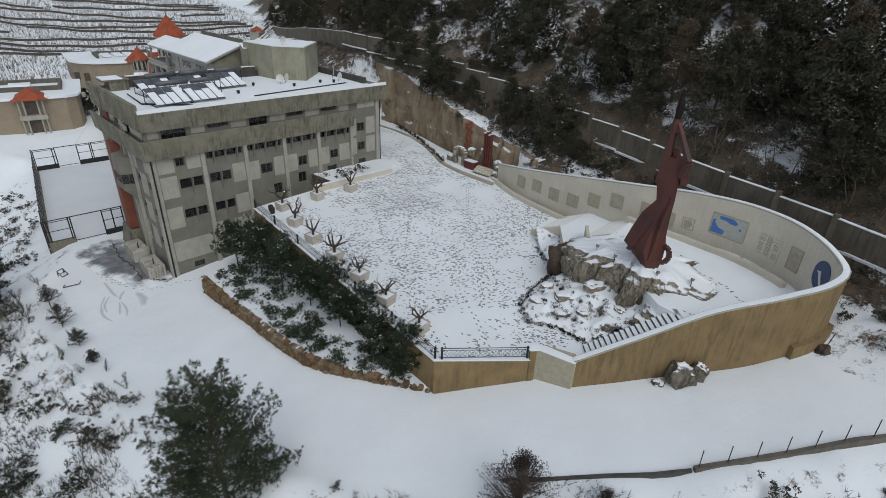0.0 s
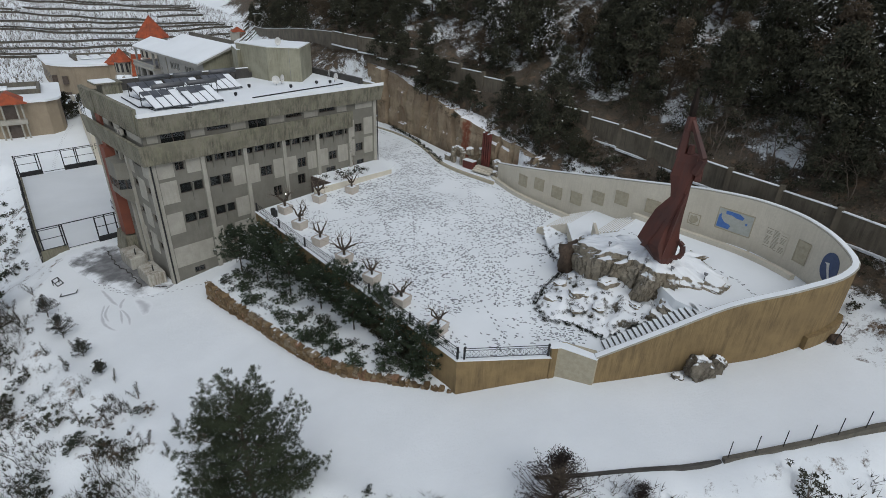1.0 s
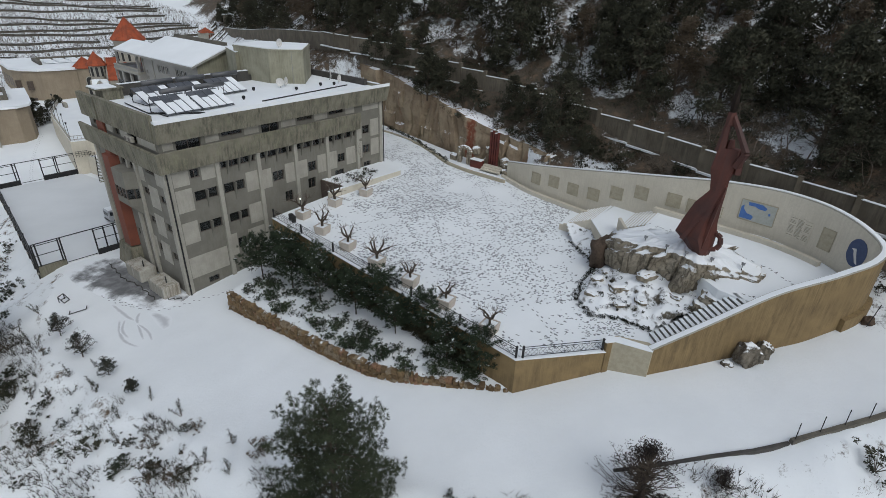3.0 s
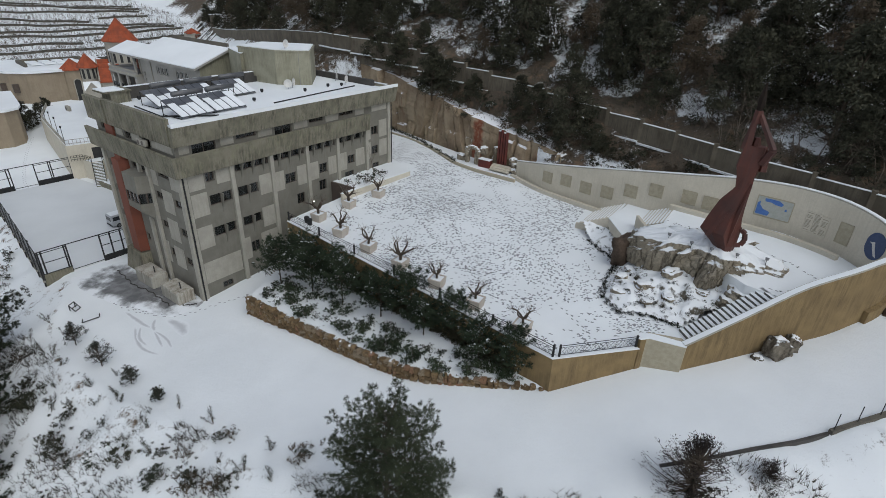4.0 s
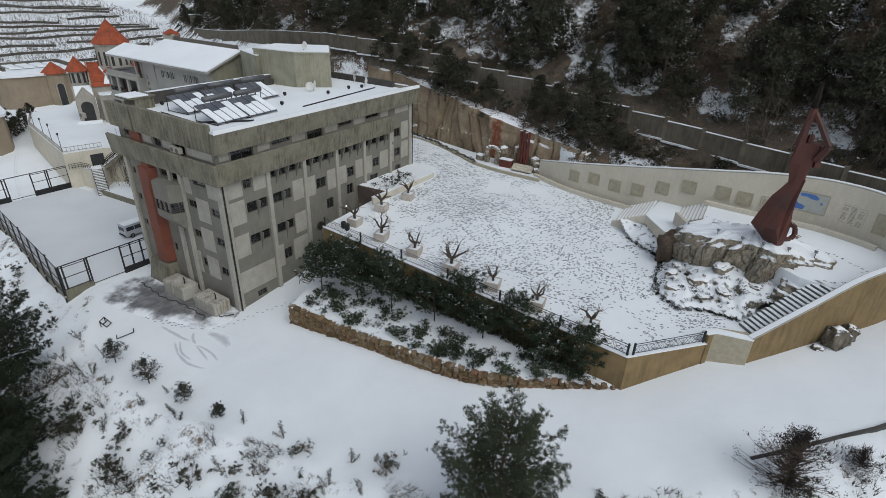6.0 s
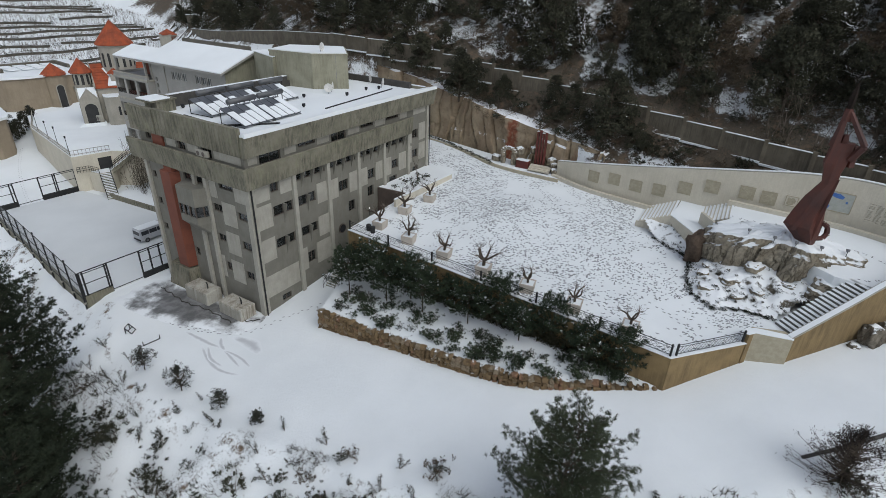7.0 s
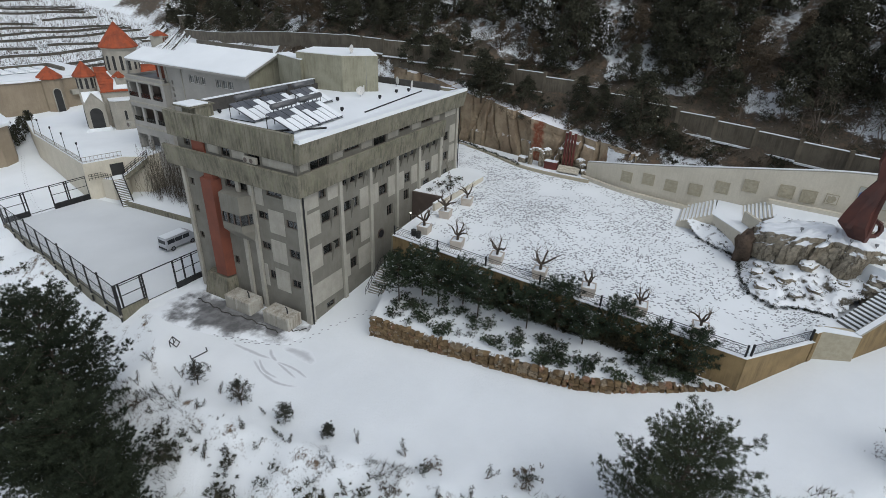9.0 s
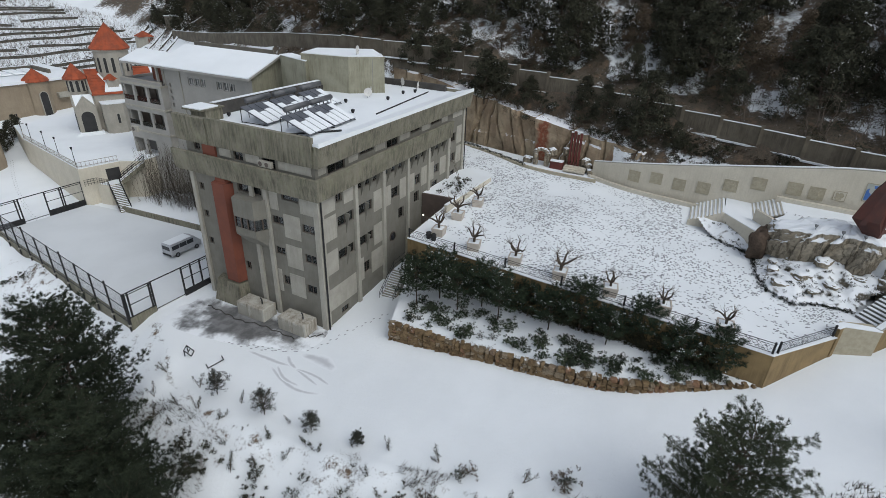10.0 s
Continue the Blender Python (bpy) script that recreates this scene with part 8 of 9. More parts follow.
# ---------------------------------------------------------------- hall behind the office building
def annex():
    root = thing("roof_house", BPOSE, "plain olive-grey rendered roof house with snowy flat top", "building")
    plan = [(22.4, 12.6), (25.7, 9.2), (31.0, 14.5), (26.8, 21.4), (21.4, 19.6)]
    bm = bmesh.new()
    prism(bm, plan, 11.3, 16.0)
    part("wall", bm, ANNEX, root, "stained olive-grey wall")
    c = (25.2, 14.9)
    for k, (g, z0, z1, m, nm) in enumerate(((1.02, 16.0, 16.2, ANNEX, "roof_slab"), (0.98, 16.203, 16.32, SNOW, "roof_snow"))):
        bm = bmesh.new()
        prism(bm, [(c[0] + (x - c[0]) * g, c[1] + (y - c[1]) * g) for x, y in plan], z0, z1)
        part(nm, bm, m, root)
    # lower wall that joins it to the hall
    bm = bmesh.new()
    prism(bm, [(20.9, 18.5), (23.2, 19.4), (25.6, 25.0), (23.4, 25.2)], 5.0, 15.3)
    link = part("link_wall", bm, ANNEX, root)
    bm = bmesh.new()
    prism(bm, [(20.85, 18.4), (23.25, 19.3), (25.65, 25.1), (23.35, 25.3)], 15.303, 15.4)
    part("snow_cap", bm, SNOW, link)
    bm = bmesh.new()
    prism(bm, [(22.55, 22.6), (22.95, 23.6), (22.85, 23.64), (22.45, 22.64)], 13.0, 14.7)
    part("window", bm, PALE, link)
    bm = bmesh.new()
    a, b = Vector((24.6, 10.35, 0)), Vector((25.05, 10.1, 0))
    for p in (a, b):
        beam(bm, p + Vector((0, 0, 11.6)), p + Vector((0, 0, 16.0)), 0.03, 4)
    for k in range(12):
        h = Vector((0, 0, 11.9 + 0.34 * k))
        beam(bm, a + h, b + h, 0.022, 4)
    part("ladder", bm, STEEL, root)
    return root


annex()


def hall():
    root = thing("hall_building", BPOSE, "grey hall with a broad snow-covered pitched roof and balconies", "building")
    x0, x1, y0, y1, xr, ex = 19.2, 30.5, 26.9, 45.8, 24.4, 18.0
    wins = [(y, y + 1.05, 10.15, 11.3) for y in (30.3, 31.6, 32.9, 36.3, 37.6, 38.9)]
    lights = [(44.0, 44.5, z, z + 0.6) for z in (6.4, 7.4, 8.4, 9.4)]
    bm = bmesh.new()
    wall_holes(bm, y0, y1, -8.0, 12.75, wins + lights, 0.3, lambda u, w, z: (x0 + w, u, z))
    part("west_wall", bm, LIGHTWALL, root)
    for w in wins:
        window(root, lambda u, d, z: (x0 + d, u, z), *w, 2, WHITEFRAME)
        bm = bmesh.new()
        box(bm, x0 + 0.2, x0 + 0.24, w[0] + 0.06, w[1] - 0.06, w[2] + 0.06, w[3] - 0.06)
        part("curtain", bm, WHITEFRAME, root)
    bm = bmesh.new()
    box(bm, x0 + 0.31, x1, y0 + 0.01, y1, -8.0, 12.2)
    part("inner_wall", bm, LIGHTWALL, root)
    for y in (41.6, 45.2):
        bm = bmesh.new()
        beam(bm, (x0 - 0.08, y, -2), (x0 - 0.08, y, 12.9), 0.07, 6)
        part("downpipe", bm, PALE, root)
    # main pitched roof, with a lower strip of its west slope running on over the open terrace
    for nm, mat, lift, thick in (("roof", LIGHTWALL, 0.0, 0.28), ("roof_snow", SNOW, 0.29, 0.14)):
        bm = bmesh.new()
        for pr, ya, yb in (([(ex, 12.28), (xr, 14.68), (x1 + 0.6, 12.2)], y0 - 0.7, y1 + 0.1), ([(ex, 12.28), (21.6, 13.66)], y1 + 0.102, 53.6)):
            up = [(x, z + lift + thick) for x, z in pr]
            lo = [(x, z + lift) for x, z in pr][::-1]
            ring = up + lo
            a = [bm.verts.new((x, ya, z)) for x, z in ring]
            b = [bm.verts.new((x, yb, z)) for x, z in ring]
            m = len(ring)
            for k in range(m):
                bm.faces.new((a[k], a[(k + 1) % m], b[(k + 1) % m], b[k]))
            for v in (a, b):
                for k in range(len(pr) - 1):
                    bm.faces.new((v[k], v[k + 1], v[m - 2 - k], v[m - 1 - k]))
        part(nm, bm, mat, root, "smooth snow on the roof" if mat is SNOW else "")
    bm = bmesh.new()
    box(bm, 25.2, 25.5, 28.2, y1 - 1, 14.0, 15.5)
    part("ridge_parapet", bm, DARKWALL, root, "dark parapet behind the ridge")
    bm = bmesh.new()
    a = [bm.verts.new((x, y0 - 0.01, z)) for x, z in ((x0, 2), (x1, 2), (x1, 12.2), (xr, 14.65), (x0, 12.7))]
    bm.faces.new(a)
    part("gable", bm, ANNEX, root)
    # wing with balconies and an open roof terrace
    bx0, by0, by1 = 18.0, 45.0, 54.6
    opens = []
    for z in (6.6, 2.6):
        opens += [(by0 + 0.75 + 3.1 * k, by0 + 3.35 + 3.1 * k, z, z + 2.4) for k in range(3)]
    arches = [(by0 + 3.9 + 3.1 * k, by0 + 6.2 + 3.1 * k, -2.3, 0.4) for k in range(2)]
    bm = bmesh.new()
    wall_holes(bm, by0, by1, -8.0, 9.95, opens + arches, 0.35, lambda u, w, z: (bx0 + w, u, z))
    wing = part("balcony_wing", bm, LIGHTWALL, root, "grey wing with deep balcony openings")
    bm = bmesh.new()
    box(bm, bx0 + 0.36, x0, by0, by0 + 0.3, -8.0, 9.4)
    part("side_wall", bm, LIGHTWALL, wing)
    bm = bmesh.new()
    box(bm, bx0 + 2.2, x0 + 6, by0 + 0.9, by1, -8, 9.3)
    # darker copy of the light grey wall, balcony shade painted into it
    part("back_wall", bm, plain("shaded_wall", (0.16, 0.155, 0.145), (0.13, 0.125, 0.115)), wing)
    bm = bmesh.new()
    box(bm, bx0 + 0.4, x0 + 6, by1 - 0.3, by1, -8, 9.95)
    part("end_wall", bm, LIGHTWALL, wing)
    for z in (9.2, 5.6, 1.6):
        bm = bmesh.new()
        box(bm, bx0 - 0.12, x0 + 6, by0 - 0.12, by1 + 0.1, z, z + 0.3)
        part("floor_edge", bm, PALE, wing)
    for u0, u1, z0, z1 in opens:
        bm = bmesh.new()
        box(bm, bx0 + 0.14, bx0 + 0.2, u0, u1, z0, z0 + 0.75)
        part("balustrade", bm, GLASS, wing)
        bm = bmesh.new()
        box(bm, bx0 + 2.1, bx0 + 2.18, u0 + 0.5, u1 - 0.4, z0, z1 - 0.3)
        part("balcony_door", bm, DARKFRAME, wing)
    bm = bmesh.new()
    box(bm, bx0 - 0.1, bx0 + 0.4, by0 - 0.1, by1 + 0.05, 9.953, 10.05)
    part("parapet_cap", bm, PALE, wing)
    bm = bmesh.new()
    box(bm, bx0 + 0.36, x0 + 5.5, by0 + 0.3, by1 - 0.3, 9.5, 9.62)
    part("terrace_floor", bm, WET, wing)
    bm = bmesh.new()
    box(bm, bx0 + 3.0, bx0 + 3.3, by0 + 1.0, by0 + 5.5, 9.62, 13.0)
    part("red_panel", bm, BRICKRED, wing)
    for y in (by0 + 0.9, by1 - 0.4):
        bm = bmesh.new()
        box(bm, bx0 + 0.5, bx0 + 0.8, y, y + 0.3, 9.62, 12.7)
        part("post", bm, LIGHTWALL, wing)
    return root


hall()

# tall bare stems against the hall's foot
cv, cf = [], []
for _ in range(760):
    x, y = nrng.uniform(31.5, 35.4), nrng.uniform(92, 111)
    if x < 33 and nrng.random() < 0.75 or y > 106 + nrng.uniform(0, 4):
        continue
    z, d = -8.4, np.array((0.0, 0.0))
    top = nrng.uniform(-6.0, 1.6)
    while z < top:
        d = d * 0.6 + nrng.normal(size=2) * 0.12
        n = len(cv)
        cv += [(x - 0.03, y, z), (x + 0.03, y + 0.03, z), (x + d[0] + 0.02, y + d[1] + 0.02, z + 0.9), (x + d[0] - 0.02, y + d[1], z + 0.9)]
        cf.append((n, n + 1, n + 2, n + 3))
        for _ in range(2):
            e = nrng.normal(size=3) * np.array((0.3, 0.3, 0.25))
            n = len(cv)
            cv += [(x + d[0], y + d[1], z + 0.4), (x + d[0] + 0.03, y + d[1] + 0.03, z + 0.42), (x + d[0] + e[0], y + d[1] + e[1], z + 0.85 + abs(e[2]))]
            cf.append((n, n + 1, n + 2))
        x, y, z = x + d[0], y + d[1], z + 0.9
tagged(cloud("bare_creeper", cv, cf, plain("dark_stems", (0.065, 0.054, 0.04), (0.115, 0.092, 0.068), 0.8, 8.0, 0.9, 0.003)), "tall dark bare stems and creeper against the hall", "creeper", "", "stuff")


# ---------------------------------------------------------------- houses in the valley
def round_house():
    root = thing("round_house", pose(50, 171, -8.0, 0, 0, -8), "beige house with rounded front, snowy roof and red turret", "house")
    TAN = plain("tan_stone", (0.30, 0.245, 0.175), (0.26, 0.21, 0.15), 0.5, 6.0, 0.9, 0.01, streak=(0.2, 0.16, 0.11), streak_amount=0.4)
    plan = [(11, -9), (11, 12), (-13, 12), (-13, -3), (-11.5, -6.5), (-8.5, -9.2), (-5, -10.2)] + [(2, -10.2)]
    bm = bmesh.new()
    prism(bm, plan, -2, 10.8)
    part("wall", bm, TAN, root)
    bm = bmesh.new()
    prism(bm, [(x * 1.04, y * 1.04) for x, y in plan], 10.8, 11.3)
    part("roof", bm, SNOW, root, "snowy roof")
    bm = bmesh.new()
    for a, b, c, d in ((-7, 7, 5.2, 5.8), (-7, -6.4, -3, 5.8), (6.4, 7, -3, 5.8)):
        box(bm, a, b, c, d, 11.31, 12.1)
    part("roof_well", bm, DARKWALL, root)
    for k in range(4):
        for j in range(3):
            bm = bmesh.new()
            box(bm, -5.4 + 2.8 * k, -3.2 + 2.8 * k, -2.2 + 2.5 * j, -0.4 + 2.5 * j, 11.5, 11.75)
            part("skylight", bm, SNOW, root)
    for x in (-12.95,):
        for k in range(4):
            for z in (2.5, 6.5):
                bm = bmesh.new()
                box(bm, x - 0.08, x + 0.05, -2.0 + 3.4 * k, -0.4 + 3.4 * k, z, z + 2.2)
                part("window", bm, DARKFRAME, root)
    for k, (x, y) in enumerate(((-10.6, -7.6), (-12.4, -4.9))):
        for z in (2.5, 6.5):
            bm = bmesh.new()
            box(bm, x - 0.7, x + 0.5, y - 0.5, y + 0.2, z, z + 2.0)
            part("window", bm, DARKFRAME, root)
    bm = bmesh.new()
    beam(bm, (1.0, -9.6, -2), (1.0, -9.6, 11.2), 2.2, 12)
    tw = part("turret", bm, TAN, root)
    arch_opening(tw, lambda u, w, z: (u, -11.85 + w, z), 0.3, 1.7, 3.0, 9.0)
    cone_roof(root, 1.0, -9.6, 2.7, 11.2, 13.6, 8, "turret_roof")
    for z in (3.2, 7.2):
        bm = bmesh.new()
        box(bm, 4.2, 8.4, -11.2, -9.0, z, z + 1.0)
        part("balcony", bm, PALE, root)
        bm = bmesh.new()
        box(bm, 4.6, 8.0, -9.15, -8.95, z + 0.3, z + 2.8)
        part("balcony_door", bm, DARKFRAME, root)
    return root


round_house()


def gabled_house():
    root = thing("gabled_house", pose(23.6, 149.4, -7.2, 0, 0, -14), "tan stone house with a red gabled balcony porch and snowy roof", "house")
    TAN = bpy.data.materials["tan_stone"]
    bm = bmesh.new()
    plan = [(-9, -10), (6, -10), (8.0, -8.5), (8.6, -6), (8.6, 10), (-9, 10)]
    prism(bm, plan, -2, 7.2)
    part("wall", bm, TAN, root)
    bm = bmesh.new()
    prism(bm, [(x * 1.05, y * 1.05) for x, y in plan], 7.2, 7.65)
    part("roof", bm, SNOW, root, "snowy flat roof")
    bm = bmesh.new()
    for a, b, c, d in ((-9, 5.5, 6.6, 7.2), (4.9, 5.5, -2.5, 6.6), (-9, 5.5, -3.0, -2.5)):
        box(bm, a, b, c, d, 7.66, 8.6)
    part("roof_well", bm, DARKWALL, root)
    bm = bmesh.new()
    box(bm, -4.5, -0.5, 2.0, 5.0, 7.66, 8.3)
    part("roof_box", bm, SNOW, root)
    bm = bmesh.new()
    box(bm, -2.6, 2.2, -11.4, -9.9, 3.2, 4.1)
    part("balcony", bm, PALE, root)
    for x in (-2.3, 1.9, -1.4, 1.0):
        bm = bmesh.new()
        beam(bm, (x, -11.1, -2), (x, -11.1, 7.2), 0.16, 8)
        part("column", bm, PALE, root)
    for z0, z1 in ((0.0, 2.8), (4.1, 6.8)):
        bm = bmesh.new()
        box(bm, -1.3, 0.9, -10.1, -9.95, z0, z1)
        part("door", bm, DARKFRAME, root)
    bm = bmesh.new()
    a = [bm.verts.new(p) for p in ((-3.4, -11.9, 7.3), (3.0, -11.9, 7.3), (-0.2, -11.2, 9.6), (-0.2, -6.0, 9.2), (-3.4, -6.0, 7.3), (3.0, -6.0, 7.3))]
    for q in ((0, 1, 2), (0, 2, 3, 4), (1, 5, 3, 2), (0, 4, 5, 1), (3, 5, 4)):
        bm.faces.new([a[k] for k in q])
    part("red_roof", bm, TILE, root, "red tiled gable roof")
    for y in (-5.0, 0.0, 5.0):
        for z in (0.6, 4.2):
            bm = bmesh.new()
            box(bm, 8.5, 8.68, y, y + 1.6, z, z + 2.0)
            part("window", bm, DARKFRAME, root)
    bm = bmesh.new()
    prism(bm, [(-9, -10.3), (-8.2, -10.3), (-8.2, -9.9), (-9, -9.9)], -2, 7.0)
    part("pier", bm, PALE, root)
    return root


gabled_house()
for name, x, y, w, h, mat, roof in (("gate_lodge", 105, 198, 4.0, 3.2, BRICKRED, True), ("gate_shed", 111, 189, 5.0, 2.4, DARKWALL, False)):
    root = thing(name, pose(x, y, gz(x, y), 0, 0, 25), "small lodge with a red hipped roof by the road" if roof else "low dark shed beside the road wall", "house")
    bm = bmesh.new()
    box(bm, -w / 2, w / 2, -w / 2, w / 2, -2, h)
    part("wall", bm, PALE if roof else mat, root)
    if roof:
        cone_roof(root, 0, 0, w * 0.8, h, h + 1.6, 4)
        for k in (-1.2, 0.0, 1.2):
            bm = bmesh.new()
            box(bm, k - 0.35, k + 0.35, -w / 2 - 0.05, -w / 2 + 0.05, 0.8, 2.6)
            part("opening", bm, BRICKRED, root)
    else:
        bm = bmesh.new()
        box(bm, -w / 2 - 0.2, w / 2 + 0.2, -w / 2 - 0.2, w / 2 + 0.2, h, h + 0.15)
        part("roof_snow", bm, SNOW, root)


# ---------------------------------------------------------------- low kerb wall and posts at the road's edge
KERB = [(19.6, 12.4), (21.4, 10.2), (23.7, 7.7), (25.5, 5.6), (27.2, 3.95)]
bm = bmesh.new()
ribbon(bm, KERB, 0.22, [gz(*p) - 1.2 for p in KERB], [gz(*p) + 0.13 for p in KERB])
tagged(finish("road_kerb", bm, TAR), "low dark kerb at the edge of the snowy road", "kerb", "", "structure")
WALL2 = [(27.3, 3.85), (29.1, 2.2), (31.7, -0.2), (34.4, -2.6), (37.5, -5.6), (44, -12)]
bm = bmesh.new()
ribbon(bm, WALL2, 0.3, [gz(*p) - 1.8 for p in WALL2], [gz(*p) + 0.3 for p in WALL2])
tagged(finish("edge_wall", bm, DARKWALL), "low grey concrete wall at the edge of the snowy road", "wall", "", "structure")
posts = spline([(*p, 0) for p in WALL2], 80)
acc2 = np.r_[0, np.cumsum(np.linalg.norm(np.diff(posts[:, :2], axis=0), axis=1))]
u = 0.25
while u < acc2[-1]:
    x, y = float(np.interp(u, acc2, posts[:, 0])), float(np.interp(u, acc2, posts[:, 1]))
    bm = bmesh.new()
    z = gz(x, y) + 0.3
    beam(bm, (0, 0, -0.3), (0.02, 0.05, 1.3), 0.03, 5)
    root = thing("fence_post", pose(x, y, z), "thin dark steel fence post on the edge wall", "post", "posts on the edge wall")
    part("rod", bm, METAL, root)
    u += 1.72
root = thing("leaning_post", pose(42.2, 0.9, 2.0, 8, 6, 0), "leaning dark steel post at the wall's foot", "post")
bm = bmesh.new()
beam(bm, (0, 0, -0.3), (0, 0, 2.2), 0.035, 5)
part("rod", bm, METAL, root)

# ---------------------------------------------------------------- slope in front of the road
chair = thing("broken_frame", pose(8.4, 70.9, gz(8.4, 70.9) + 0.1, 0, 0, 30), "dark broken chair frame lying in the snow", "frame")
for a, b in (((0, 0, 0), (0.8, 0, 0)), ((0, 0, 0), (0, 0.6, 0.7)), ((0.8, 0, 0), (0.8, 0.6, 0.7)), ((0, 0.6, 0.7), (0.8, 0.6, 0.7)), ((0, 0.3, 0.35), (0.8, 0.3, 0.35)), ((0.0, 0.6, 0), (0, 0.6, 0.7)), ((0.8, 0.6, 0), (0.8, 0.6, 0.7))):
    bm = bmesh.new()
    beam(bm, a, b, 0.05, 5)
    part("tube", bm, METAL, chair)
chair = thing("broken_frame", pose(7.8, 68.0, gz(7.8, 68.0) + 0.12, 0, 0, -20), "dark bent metal frame lying in the snow", "frame")
for a, b in (((0, 0, 0), (1.6, 0.2, 0.05)), ((0, 0, 0), (0.1, 0.7, 0)), ((1.6, 0.2, 0.05), (1.7, 0.8, 0.1))):
    bm = bmesh.new()
    beam(bm, a, b, 0.05, 5)
    part("tube", bm, METAL, chair)

DARKLEAF = leaf_material("dull_grey_leaves", (0.035, 0.04, 0.032), (0.075, 0.078, 0.062), 0.04)
young = [(5.75, 64.65, 1.35), (5.65, 59.05, 1.5), (6.0, 54.35, 1.05), (6.1, 49.8, 0.7)]
for k, (x, y, s) in enumerate(young):
    t = big_tree("young_tree", 60 + k, 1.75 * s, 1.0 * s, DARKLEAF, "small young tree with a round fine grey-green crown in the snow", 150, 13, 0.065, 0.34, "young trees on the slope", 0.5, None, (0.1, 0.2), -0.3, 2, 3.0)
    at(t, x, y, gz(x, y) + 0.02, 40 * k)
sap = [sapling(70), sapling(71), sapling(72)]
SAPS = [(6.0, 71.55), (3.65, 67.4), (3.65, 64.9), (5.7, 66.8), (5.65, 61.7), (5.9, 56.5), (3.5, 59.2), (3.8, 56.8), (3.8, 52.15), (3.7, 70.6), (6.4, 47.1), (4.3, 44.5), (4.9, 39.4), (7.5, 36.7), (5.2, 36.8), (5.8, 34.2), (3.9, 47.4), (2.4, 72.5), (4.0, 49.0), (3.3, 62.0), (6.9, 43.0), (2.0, 60.0), (1.8, 56.5), (2.2, 52.0), (2.4, 48.6), (1.0, 64.0), (2.9, 45.6), (3.1, 41.0), (2.1, 66.3), (2.5, 69.4), (1.2, 61.5), (0.6, 58.2), (4.6, 53.6), (3.0, 54.6)]
for k, (x, y) in enumerate(SAPS):
    z = gz(x, y)
    (at(sap[k], x, y, z, 90 * k) if k < 3 else place(sap[k % 3], x, y, z, 67 * k, 0.62 + 0.11 * (k * 5 % 6)))
rng = random.Random(41)
for k, (x, y, s) in enumerate(((6.9, 40.6, 1.3), (6.2, 41.0, 1.1), (8.1, 34.2, 1.5), (8.4, 33.9, 1.1), (9.9, 23.2, 0.7), (12.5, 20.2, 0.8))):
    put_bush((bush_d, bush_a)[k % 2], x, y, gz(x, y), 50 * k, s)
n = 0
while n < 160:
    y = rng.uniform(-15, 100) if n < 70 else rng.uniform(30, 80)
    x = float(np.interp(y, [-34, -10, 3, 19, 32, 45, 60, 80, 100], [60, 40, 26.5, 12, 6.5, 4.5, 2.5, 2.5, 8])) - abs(rng.gauss(0, 1)) * 7 - 0.4
    if y < 30 and rng.random() < 0.3:
        continue
    put_bush((bush_a, bush_b, bush_b, bush_c, bush_d)[n % 5], x, y, gz(x, y) - 0.1, 31 * n, rng.uniform(0.7, 1.8))
    n += 1
# rough dry stalks over the slope
STALK = plain("dry_stalk", (0.05, 0.045, 0.035), (0.09, 0.08, 0.06), 0.6, 6.0, 0.9, 0.003)
stalk_v, stalk_f = [], []
srng = np.random.default_rng(91)
for _ in range(15000):
    y = srng.uniform(-15, 105) if _ < 10000 else srng.uniform(28, 80)
    x = float(np.interp(y, [-34, -10, 3, 19, 32, 45, 60, 80, 100], [60, 40, 26.5, 12, 6.5, 4.5, 2.5, 2.5, 8])) + 1.2 - abs(srng.normal()) * 8
    dens = noise.noise((x * 0.25, y * 0.25, 7.0))
    if dens < 0.02 + (0.25 if x > 6 and y < 30 else 0):
        continue
    z = gz(x, y)
    for _ in range(4):
        d = srng.normal(size=3) * 0.2
        h = srng.uniform(0.15, 0.75)
        n = len(stalk_v)
        stalk_v += [(x, y, z), (x + 0.035, y + 0.03, z), (x + d[0], y + d[1], z + h)]
        stalk_f.append((n, n + 1, n + 2))
tagged(cloud("dry_stalks", stalk_v, stalk_f, STALK), "dry grey stalks and grass sticking out of the snow", "grass", "", "stuff")

tree_near = pine("evergreen_tree", 101, 12.0, 4.5, NEAR, "broad dark evergreen tree with a ragged open top", 92, "", 0.14, 24, 0.17, 0.015, 0.0, 0.42, 2.5, 0.24, 0.08)
at(tree_near, 7.6, 25.5, -6.9, 0)
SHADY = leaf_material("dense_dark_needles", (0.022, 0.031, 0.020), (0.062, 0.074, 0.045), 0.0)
tree_left = pine("evergreen_tree", 102, 12.0, 5.0, SHADY, "large dense dark evergreen tree on the slope", 105, "dark trees on the slope", 0.06, 24, 0.23, 0.021, 0.04, 0.42, 2.2, 0.27, 0.1)
at(tree_left, -1.0, 72.5, -9.9, 30)
place(tree_left, -4.6, 65.0, -12.6, 140, 0.92)
place(tree_left, -7.6, 58.5, -14.2, 250, 0.9)
place(tree_left, -5.5, 70.0, -12.5, 80, 1.0)
thorn = big_tree("thorny_tree", 104, 4.9, 3.6, leaf_material("thorn_leaves", (0.030, 0.024, 0.022), (0.062, 0.050, 0.045), 0.0), "dark brownish thorny tree with fine sparse leaves", 320, 13, 0.062, 0.1, "sparse trees at the road's edge", 0.9, None, (0.07, 0.14), -0.05, 1)
